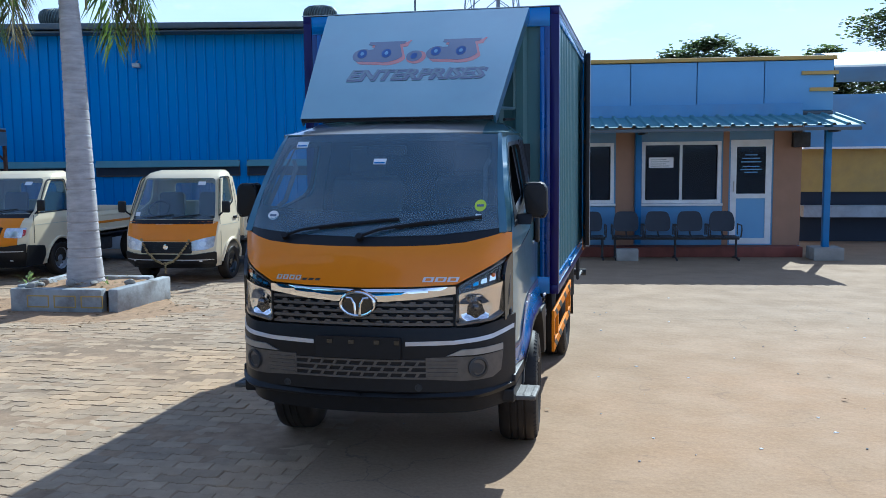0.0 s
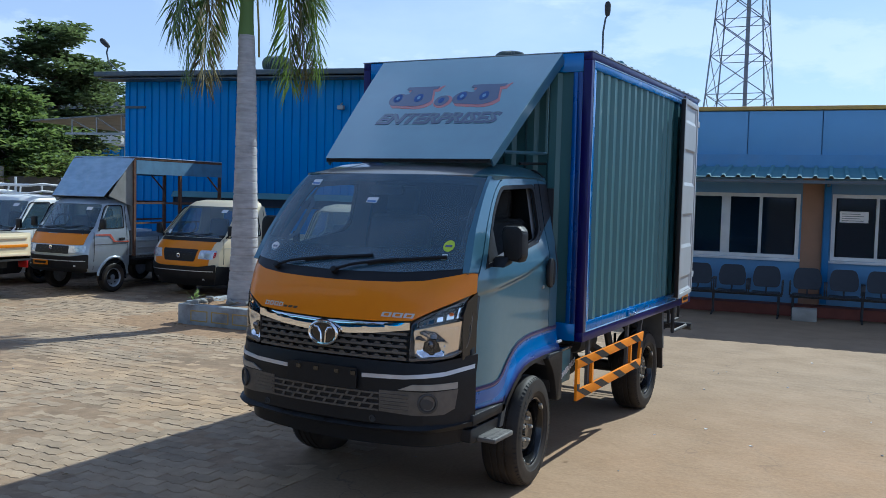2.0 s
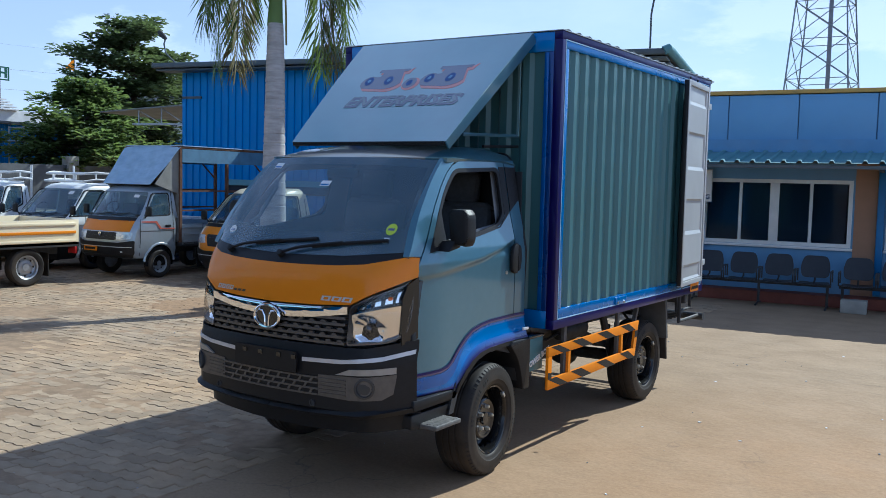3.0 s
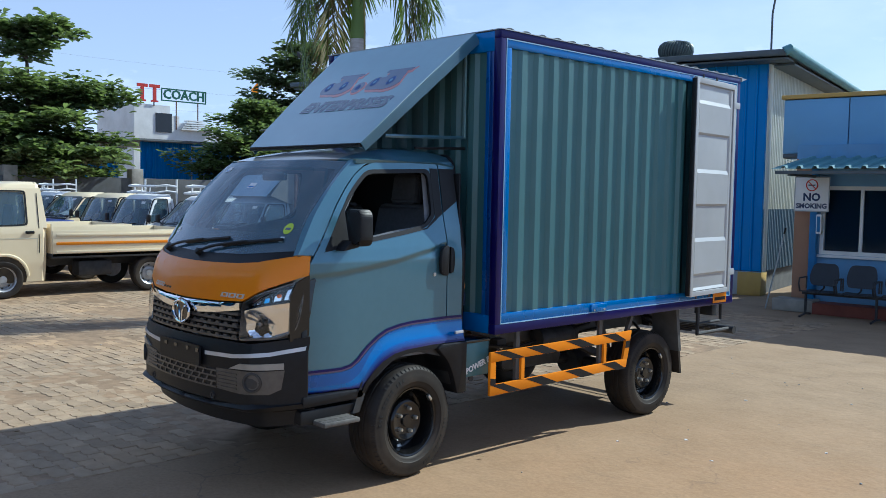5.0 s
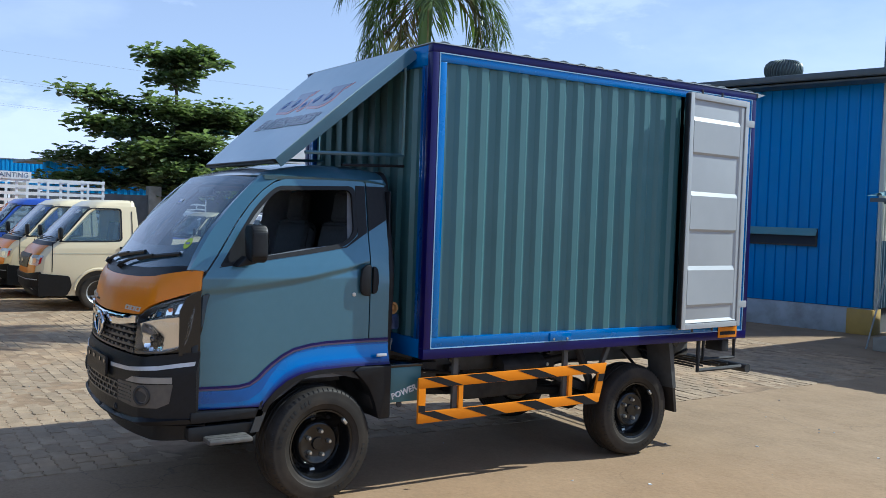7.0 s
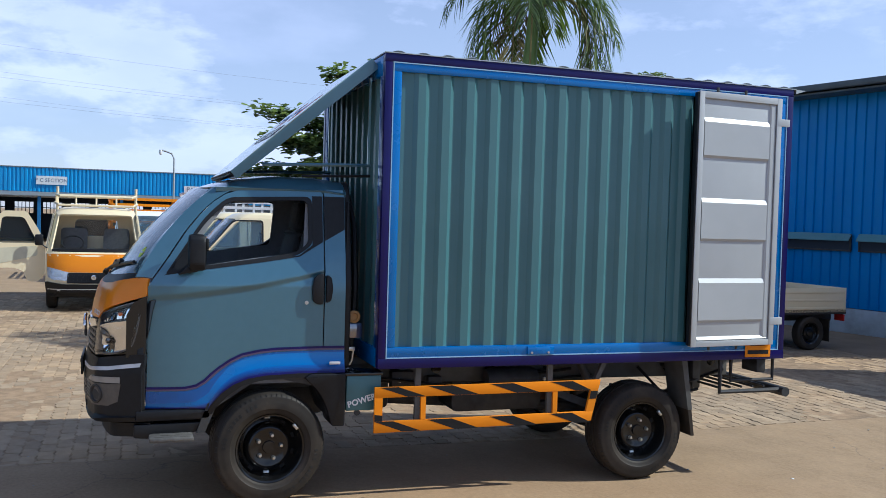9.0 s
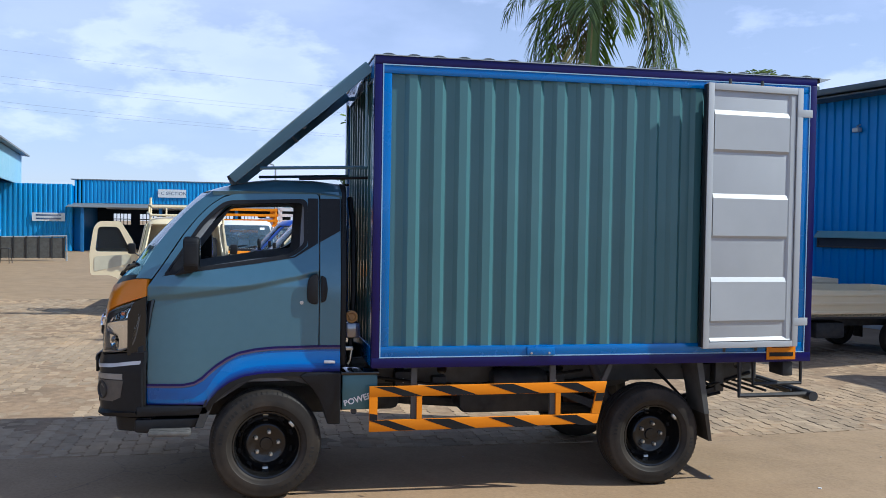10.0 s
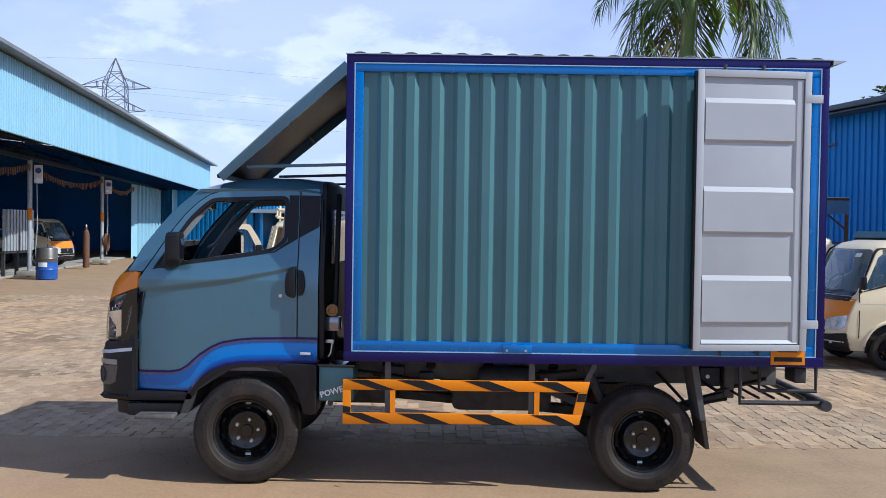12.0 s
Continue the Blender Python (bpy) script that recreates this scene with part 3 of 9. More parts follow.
    # scaled and flaking skin, in streaks
    st_m, st_n, st_r, st_x = n.new("ShaderNodeMapping"), n.new("ShaderNodeTexNoise"), n.new("ShaderNodeValToRGB"), n.new("ShaderNodeMix")
    st_m.inputs["Scale"].default_value, st_m.inputs["Rotation"].default_value = (0.5, 2.2, 1.0), (0, 0, radians(24))
    st_n.inputs["Scale"].default_value, st_n.inputs["Detail"].default_value, st_n.inputs["Roughness"].default_value = 3.0, 10.0, 0.72
    st_r.color_ramp.elements[0].position, st_r.color_ramp.elements[1].position = 0.60, 0.70
    st_r.color_ramp.elements[1].color = (0.45, 0.45, 0.45, 1)
    st_x.data_type = "RGBA"
    st_x.inputs["B"].default_value = (0.19, 0.135, 0.085, 1)
    l.new(co.outputs["Object"], st_m.inputs["Vector"])
    l.new(st_m.outputs["Vector"], st_n.inputs["Vector"])
    l.new(st_n.outputs["Fac"], st_r.inputs["Fac"])
    l.new(st_r.outputs["Color"], st_x.inputs["Factor"])
    l.new(soil_m.outputs["Result"], st_x.inputs["A"])
    l.new(st_x.outputs["Result"], gm.inputs["Color"])
    l.new(gm.outputs["Color"], b.inputs["Base Color"])
    return m


GROUND = ground_material()
PAVE_X0, PAVE_X1, PAVE_Y0, PAVE_Y1 = -14.4, -0.42, -11.0, 9.2


def build_ground():
    xs = [-2500, -600, -200, -90, -50, -30, -20, PAVE_X0 - 0.02, PAVE_X0] + [PAVE_X0 + (PAVE_X1 - PAVE_X0) * i / 24 for i in range(1, 24)] + [PAVE_X1, PAVE_X1 + 0.006]
    xs += [0.4 * i for i in range(0, 30)] + [14, 20, 40, 90, 200, 600, 2500]
    ys = [-2500, -600, -200, -90, -40, -20, PAVE_Y0 - 0.02, PAVE_Y0] + [PAVE_Y0 + (PAVE_Y1 - PAVE_Y0) * i / 46 for i in range(1, 46)] + [PAVE_Y1, PAVE_Y1 + 0.02, 11, 14, 20, 40, 90, 200, 600, 2500]
    bm = bmesh.new()
    grid = []
    for y in ys:
        row = []
        for x in xs:
            low = PAVE_X0 <= x <= PAVE_X1 and PAVE_Y0 <= y <= PAVE_Y1
            row.append(bm.verts.new((x, y, floor_height(x, y) - (0.024 if low else 0.002))))
        grid.append(row)
    for a, b in zip(grid, grid[1:]):
        for i in range(len(xs) - 1):
            bm.faces.new((a[i], a[i + 1], b[i + 1], b[i]))
    return structure("ground", bm, GROUND, "sunlit worn sandy concrete yard with fine cracks", "ground")


build_ground()

# ---- blue workshop hall behind the row of small lorries ----
HALL = pose(-2.9, 11.8, 0, 0, 0, 12.5)


def build_hall():
    hall = thing("workshop_hall", "bright blue metal-clad workshop hall with dark eaves", "building", HALL, kind="structure")
    length, depth = 10.55, 9.0
    bm = corrugated(length, 3.78, 0.19, 0.03, 0.022, slope=0.012, phase=0.08)
    bm.transform(Matrix.Translation((-length, 0, 0.44)))
    part("front_cladding", bm, CORR_BLUE, hall)
    bm = corrugated(depth, 2.63, 0.12, 0.05, 0.03, slope=0.018)
    bm.transform(Matrix.Translation((0, 0, 1.56)) @ pose(0, 0, 0, 0, 0, 90))
    part("end_cladding", bm, CORR_WHITE, hall, "cream ribbed end wall")
    # shadow on the lower end wall, made as a separate darker sheet
    bm = corrugated(depth, 1.12, 0.12, 0.045, 0.03, slope=0.018)
    bm.transform(Matrix.Translation((0, 0, 0.44)) @ pose(0, 0, 0, 0, 0, 90))
    part("end_wall_shade", bm, CORR_SHADE_AND_ROOF, hall, "ribbed lower end wall, coloured darker for the shadow on it")
    part("core_wall", box((-length + 0.03, 0.05, 0), (-0.05, depth, 4.2)), WALLDARK, hall)
    part("plinth", box((-length, -0.02, 0), (0, 0.04, 0.43), 0.006), PLINTH, hall, "stained pale plinth")
    part("corner_block", box((-0.39, -0.09, 0), (0.03, 0.3, 0.42), 0.01), YELLOWP, hall, "yellow painted corner block")
    bm = bmesh.new()
    prism([(-0.5, 4.2), (-0.5, 4.30), (depth + 0.4, 4.36), (depth + 0.4, 4.26)], "x", -length - 0.35, 0.44, bm=bm)
    part("roof", bm, ROOFGREY, hall, "grey sheet roof")
    part("eaves_gutter", box((-length - 0.4, -0.60, 4.19), (0.45, -0.49, 4.30), 0.02), DARKGUTTER, hall)
    part("gutter_pipe", tube([(0.40, -0.60, 4.25), (0.47, -0.57, 4.29), (0.50, -0.45, 4.26), (0.50, depth, 4.20)], 0.085, 12), CORR_GREEN, hall)
    part("soffit", box((-length - 0.35, -0.5, 4.14), (0.43, 0.0, 4.17)), DARKGUTTER, hall)
    part("soffit", box((0.03, 0.02, 4.10), (0.43, depth, 4.13)), DARKGUTTER, hall)
    part("downpipe", tube([(0.07, -0.07, 0.44), (0.07, -0.07, 4.1)], 0.035), CORR_WHITE, hall)
    for a, b in ((-3.2, -0.98), (-6.15, -3.4), (-9.25, -6.45)):
        # flat dark plate, its colour standing for the shade inside the vent
        lou = part("louvre", box((a, -0.045, 1.45), (b, -0.034, 1.70)), INSIDESHADE, hall, "dark vent slot under a grey-green hood")
        part("hood", prism([(-0.046, 1.73), (-0.13, 1.62), (-0.13, 1.60), (-0.046, 1.715)], "x", a - 0.03, b + 0.03), CORR_GREEN, lou)
        for lo, hi in (((a - 0.03, 1.42), (b + 0.03, 1.45)), ((a - 0.03, 1.4505), (a, 1.72)), ((b, 1.4505), (b + 0.03, 1.72))):
            part("vent_frame", box((lo[0], -0.06, lo[1]), (hi[0], -0.032, hi[1])), DARKGREY, lou)
    for x in (-5.3,):
        lamp = part("wall_lamp", box((x - 0.07, -0.13, 3.52), (x + 0.07, -0.03, 3.60), 0.01), GALV, hall)
        part("bracket", tube([(x, 0, 3.66), (x, -0.08, 3.62)], 0.015), GALV, lamp)
    part("cable_tray", box((-length + 0.02, -0.05, 3.55), (-length + 0.55, -0.02, 3.60)), DARKGUTTER, hall)
    return hall


build_hall()


def roof_vent(u, v):
    m = HALL @ pose(u, v, 4.36)
    vent = thing("turbine_vent", "ribbed grey turbine vent on the hall roof", "roof vent", m, "turbine vents on the hall")
    part("base", lathe([(0.2, -0.12), (0.2, 0.06)], 20), VENTGREY, vent)
    bm = bmesh.new()
    bulge = [(0.27, 0.02), (0.305, 0.07), (0.318, 0.13), (0.315, 0.19), (0.295, 0.24), (0.24, 0.285), (0.15, 0.305)]
    for k in range(36):
        a = 2 * math.pi * k / 36
        pts = [Vector((r * math.cos(a + 0.9 * z), r * math.sin(a + 0.9 * z), z)) for r, z in bulge]
        part("fin", tube(pts, 0.014, 4), VENTGREY, vent)
    part("core", lathe([(r - 0.018, z) for r, z in bulge] + [(0.0, 0.30)], 24), DARKGUTTER, vent)
    part("cap", lathe([(0.17, 0.30), (0.15, 0.318), (0.0, 0.328)], 24), VENTGREY, vent)


roof_vent(-1.75, 0.1)
roof_vent(-6.9, 0.2)


def lamp_on_pole(m, height, label, arm=0.35):
    ob = thing("yard_lamp", label, "lamp", m, "yard lamps")
    part("pole", tube([(0, 0, 0), (0, 0, height * 0.7), (arm * 0.25, 0, height * 0.93), (arm * 0.5, 0, height)], 0.018, 8), DARKGUTTER, ob)
    part("lamp_head", lathe([(0.035, -0.02), (0.055, 0.05), (0.06, 0.18), (0.04, 0.24), (0.0, 0.26)], 12, pose(arm * 0.5, 0, height)), DARKGREY, ob)


lamp_on_pole(HALL @ pose(0.1, -0.3, 4.25), 1.02, "slim dark lamp on a bent pole above the hall corner", 0.14)
lamp_on_pole(HALL @ pose(-10.3, -0.4, 4.2, 0, -50, 0), 0.75, "slim dark lamp leaning out from the hall corner", 0.5)

# ---- office ----
OFFICE = pose(0, 10.55, 0, 0, 0, 6)
WINDOWS = [(-1.26, 1.03, 0.9, 1.96), (1.51, 2.86, 0.9, 1.97)]
DOOR = (3.02, 3.71, 0.19, 1.99)


def rect(a, b, c, d):
    return [(a, c), (b, c), (b, d), (a, d)]


def build_office():
    off = thing("office", "single-storey pale blue office with a panelled parapet", "building", OFFICE, kind="structure")
    flat = lambda u, v: Vector((u, 0, v))
    bm = sheet(rect(-1.66, 4.2, 0, 2.6), flat, (0, -1, 0), [rect(*w) for w in WINDOWS] + [rect(*DOOR)], step=9, thick=0.16)
    part("front_wall", bm, OFFWALL, off)
    for a, b in ((1.06, 1.38), (2.89, 2.99), (3.74, 4.2), (-1.66, -1.392)):
        part("pilaster", box((a, -0.015, 0.17), (b, 0.0, 2.38)), BROWN, off, "brown painted wall strip")
    part("end_wall", box((-1.66, 0.165, 0), (-1.51, 5, 2.6)), OFFWALL, off)
    part("end_wall", box((4.05, 0.165, 0), (4.2, 5, 2.6)), BROWN, off)
    # floor and back wall coloured near black to keep the room in shade
    part("room_floor", box((-1.5, 0.165, 0.004), (4.05, 3.0, 0.012)), INSIDESHADE, off)
    part("room_back", box((-1.5, 3.0, 0), (4.05, 3.1, 2.6)), INSIDESHADE, off)
    part("roof_slab", box((-1.66, 0.51, 2.61), (4.6, 5, 2.72)), CONCRETE, off)
    part("plinth", box((-1.2, -0.42, 0), (4.15, -0.016, 0.17), 0.006), REDPLINTH, off, "low red oxide step")
    panel = part("parapet", box((-1.92, 0.13, 2.40), (4.72, 0.5, 3.33)), OFFWALL, off)
    xs = [-1.93, -0.93, 0.16, 1.31, 2.44, 3.57, 4.72]
    for a, b in zip(xs, xs[1:]):
        part("facade_panel", box((a + 0.008, 0.08, 2.475), (b - 0.008, 0.125, 3.32), 0.004), PANEL, panel, "smooth pale blue cladding panel")
    # dark strip added to paint the shaded gap between panels and awning
    part("gap_shade_strip", box((-1.92, 0.09, 2.40), (4.72, 0.1285, 2.468), 0.004), DARKGUTTER, panel)
    part("coping", box((-1.97, 0.05, 3.335), (4.76, 0.55, 3.40), 0.008), YELLOWP, off, "mustard yellow coping")
    for z, a in ((3.08, 4.18), (2.80, 4.32)):
        part("fin", box((a, 0.03, z), (4.78, 0.085, z + 0.06)), YELLOWP, off)
    # awning
    bm = bmesh.new()
    u = -1.57
    pts = []
    while u < 4.70:
        pts += [(u, 0.0), (u + 0.13, 0.0), (u + 0.15, 0.035), (u + 0.19, 0.035), (u + 0.21, 0.0)]
        u += 0.22
    lo, hi = [bm.verts.new((p, -1.32, 2.19 + h)) for p, h in pts], [bm.verts.new((p, 0.07, 2.405 + h)) for p, h in pts]
    for i in range(len(pts) - 1):
        bm.faces.new((lo[i], lo[i + 1], hi[i + 1], hi[i]))
    awn = part("awning", thicken(bm, 0.004), CORR_GREEN, off, "grey-green ribbed metal awning")
    for v in (-1.3, -0.7, -0.1):
        z = 2.405 + (v - 0.07) / 1.39 * 0.215 - 0.055
        part("purlin", box((-1.52, v - 0.02, z - 0.03), (4.74, v + 0.02, z + 0.02)), DARKGUTTER, awn)
    for x, v in ((-1.335, -0.075), (1.44, -0.075), (4.42, -0.70)):
        post = part("awning_post", box((x - 0.052, v - 0.055, 0.2), (x + 0.052, v + 0.055, 2.30 if v > -0.5 else 2.22), 0.008), POSTBLUE, off, "blue square awning post")
        if v < -0.5:
            part("footing", box((x - 0.24, -0.95, 0), (x + 0.24, -0.47, 0.21), 0.015), CONCRETE, post)
        part("brace", box((x - 0.02, -1.27, 2.085), (x + 0.02, v - 0.056, 2.125)), DARKGUTTER, post)
    part("corner_footing", box((-1.84, -0.36, 0), (-1.205, -0.02, 0.195), 0.015), CONCRETE, off, "rough grey concrete corner step")
    switch = part("switch_box", box((-1.275, -0.17, 1.22), (-1.20, -0.07, 1.52), 0.008), WHITE, off, "small white switch box")
    part("cover", box((-1.262, -0.176, 1.25), (-1.213, -0.1705, 1.49), 0.002), POSTBLUE, switch)
    for k, w in enumerate(WINDOWS):
        a, b, c, d = w
        win = tagged(part("window_%d" % (k + 1), sheet(rect(*w), lambda u, v: Vector((u, -0.012, v)), (0, -1, 0), [rect(a + 0.06, b - 0.06, c + 0.06, d - 0.06)], step=9, thick=0.06), FRAMEWHITE, off, "white aluminium sliding window"), kind="structure")
        n = 4 if b - a > 2 else 2
        for i in range(n):
            x0, x1 = a + 0.06 + (b - a - 0.12) * i / n, a + 0.06 + (b - a - 0.12) * (i + 1) / n
            part("pane", box((x0 + 0.02, 0.02 + 0.012 * (i % 2), c + 0.06), (x1 - 0.02, 0.026 + 0.012 * (i % 2), d - 0.06)), DARKGLASS, win)
            wide = 0.09 if (n == 4 and i == 2) else 0.03
            if i:
                part("mullion", box((x0 - wide, 0.0, c + 0.06), (x0 + wide * 0.6, 0.05, d - 0.06), 0.004), FRAMEWHITE, win)
        part("window_sill", box((a - 0.03, -0.05, c - 0.045), (b + 0.03, -0.014, c - 0.003), 0.006), FRAMEWHITE, win)
    notice = part("notice", box((1.63, -0.004, 1.52), (2.05, 0.001, 1.70)), WHITE, off, "white paper notice on the window")
    for i in range(4):
        part("writing", box((1.66, -0.0065, 1.545 + 0.036 * i), (1.98 - 0.05 * (i % 2), -0.0045, 1.556 + 0.036 * i)), LOGOGREY, notice)
    a, b, c, d = DOOR
    door = tagged(part("door_1", sheet(rect(*DOOR), lambda u, v: Vector((u, -0.01, v)), (0, -1, 0), [rect(a + 0.1, b - 0.1, 1.06, d - 0.12), rect(a + 0.1, b - 0.1, c + 0.1, 0.98)], step=9, thick=0.05), FRAMEWHITE, off, "white framed office door, glazed above"), kind="structure")
    part("pane", box((a + 0.1, 0.01, 1.06), (b - 0.1, 0.016, d - 0.12)), DARKGLASS, door)
    part("panel", box((a + 0.1, 0.008, c + 0.1), (b - 0.1, 0.02, 0.98)), PANEL, door)
    part("handle", tube([(a + 0.05, -0.02, 1.1), (a + 0.05, -0.06, 1.13), (a + 0.05, -0.06, 1.25), (a + 0.05, -0.02, 1.28)], 0.01), STEEL, door)
    for z, wd in ((1.72, 0.2), (1.66, 0.3), (1.60, 0.34), (1.52, 0.28), (1.47, 0.36), (1.42, 0.22)):
        part("writing", box((3.365 - wd / 2, 0.004, z), (3.365 + wd / 2, 0.0085, z + 0.018)), PANEL, door)
    part("meter_box", box((4.02, -0.16, 1.85), (4.3, -0.02, 2.1), 0.01), DARKGREY, off)
    return off


build_office()


def build_side_shed():
    s = thing("side_shed", "low white wall with a mustard panel and rail beside the office", "building", pose(0, 13.0, 0, 0, 0, 3), kind="structure")
    part("upper_wall", box((4.6, 0, 1.86), (14, 0.3, 2.86)), OFFWALL, s)
    part("edge_strip", box((4.6, -0.05, 1.82), (14, 0.1, 1.86)), WHITE, s)
    part("band", box((4.6, 0.25, 0.98), (14, 0.35, 1.82)), YELLOWP, s, "mustard yellow recessed panel")
    # shade below the mustard panel painted as a near-black wall
    part("back_wall", box((4.6, 0.3, 0), (14, 0.4, 0.98)), INSIDESHADE, s)
    part("ledge", box((4.6, -0.1, 0.5), (14, 0.25, 0.72)), PLINTH, s)
    bm = bmesh.new()
    for i in range(24):
        a0, a1 = math.radians(90 * i / 24), math.radians(90 * (i + 1) / 24)
        prism([(2 - 2 * math.cos(a0), 3.12 + 0.7 * math.sin(a0)), (2 - 2 * math.cos(a1), 3.12 + 0.7 * math.sin(a1)), (2 - 2 * math.cos(a1), 3.09 + 0.7 * math.sin(a1)), (2 - 2 * math.cos(a0), 3.09 + 0.7 * math.sin(a0))], "x", 5.15, 14, bm=bm)
    part("curved_roof", bm, CORR_SHADE_AND_ROOF, s)


build_side_shed()

# ---- open workshop shed on the far side of the yard ----
SHED = pose(-21, -9.3, 0, 0, 0, 7.7)


def build_shed():
    s = thing("open_shed", "long pale blue open workshop shed with a ribbed fascia", "building", SHED, kind="structure")
    bm = corrugated(46, 1.62, 0.16, 0.05, 0.05, slope=0.02)
    bm.transform(Matrix.Translation((-28, 0.12, 3.62)))
    part("fascia", bm, CORR_PALE, s, "pale blue ribbed fascia")
    part("fascia_back", box((-28, 0.02, 3.62), (18, 0.06, 5.24)), CORR_PALE, s)
    part("roof", prism([(0.5, 5.24), (0.5, 5.32), (-14, 6.9), (-14, 6.8)], "x", -28.5, 18.4), ROOFGREY, s)
    part("eaves_beam", box((-28, -2.06, 3.55), (18, -1.94, 3.66)), BLACKPL, s)
    for k in range(5):
        part("purlin", box((-28, -0.9 - 2.4 * k, 4.55 + 0.26 * k), (18, -0.82 - 2.4 * k, 4.65 + 0.26 * k)), DARKGREY, s)
    part("back_wall", box((-28, -13.6, 0), (18, -13.4, 6.6)), CORR_BLUE, s)
    part("end_wall", box((-28.1, -13.4, 0), (-27.9, 0.0, 5.2)), CORR_BLUE, s)
    part("gable", prism([(-13.4, 5.2), (0.0, 5.2), (-13.4, 6.7)], "x", -28.1, -27.9), CORR_BLUE, s)
    bm = corrugated(7.0, 3.6, 0.95, -0.22, 0.4, slope=0.06)
    bm.transform(Matrix.Translation((-23.4, -2.2, 0)))
    part("sliding_door", bm, CORR_PALE, s, "pale blue ribbed sliding door")
    bm = corrugated(4.6, 3.6, 0.5, -0.06, 0.2, slope=0.04)
    bm.transform(Matrix.Translation((-28.0, -1.4, 0)))
    part("sliding_door", bm, CORR_PALE, s)
    part("floor_slab", box((-28, -13.4, 0), (18, -2.5, 0.05)), CONCRETE, s)
    for u in (9.0, -0.3, -9.6):
        post = part("roof_post", tube([(u, -2.0, 0), (u, -2.0, 3.6)], 0.075, 12), GALV, s, "grey steel roof post with an orange band")
        part("band", tube([(u, -2.0, 1.75), (u, -2.0, 2.1)], 0.079, 12), ORANGE, post)
        part("footing", box((u - 0.3, -2.3, 0.05), (u + 0.3, -1.7, 0.2), 0.02), CONCRETE, post)
        part("sign_board", box((u, -1.87, 2.86), (u + 0.03, -1.62, 3.42), 0.006), WHITE, post, "white sign board")
        part("sign_mark", lathe([(0.09, 0), (0.09, 0.006)], 18, pose(u + 0.03, -1.745, 3.25, 0, 90, 0)), VANBLUE, post)
        part("writing", box((u + 0.0305, -1.83, 2.94), (u + 0.034, -1.66, 3.02)), LOGOGREY, post)
        part("hose", tube([(u + 0.05, -1.78, 2.85), (u + 0.05, -1.76, 1.6), (u + 0.08, -1.80, 0.9), (u + 0.12, -1.78, 0.4)], 0.015, 6), GALV, post)
    for u in (4.5, -3.8, -12.0):
        part("truss", tube([(u, -2.0, 3.6), (u, -6, 4.7), (u, -10, 5.1)], 0.05, 6), DARKGREY, s)
        for k in range(5):
            part("truss_web", tube([(u, -2.5 - 1.6 * k, 3.7), (u, -3.3 - 1.6 * k, 4.4), (u, -4.1 - 1.6 * k, 3.8)], 0.025, 4), DARKGREY, s)
    part("sign_board", box((-26.6, 0.07, 4.2), (-25.5, 0.1, 4.62)), WHITE, s, "white sign board")
    part("writing", box((-26.4, 0.102, 4.36), (-25.7, 0.106, 4.46)), LOGOGREY, s)
    bm = bmesh.new()
    rnd = random.Random(4)
    for a, b in ((9.0, -0.3), (-0.3, -9.6), (-9.6, -16.0)):
        for k in range(46):
            f = k / 46
            u, z = a + (b - a) * f, 3.45 - 0.35 * 4 * f * (1 - f)
            box((u, -1.98, z - rnd.uniform(0.12, 0.24)), (u + 0.1, -1.96, z), bm=bm)
    part("bunting", bm, RUST, s, "faded bunting")


build_shed()


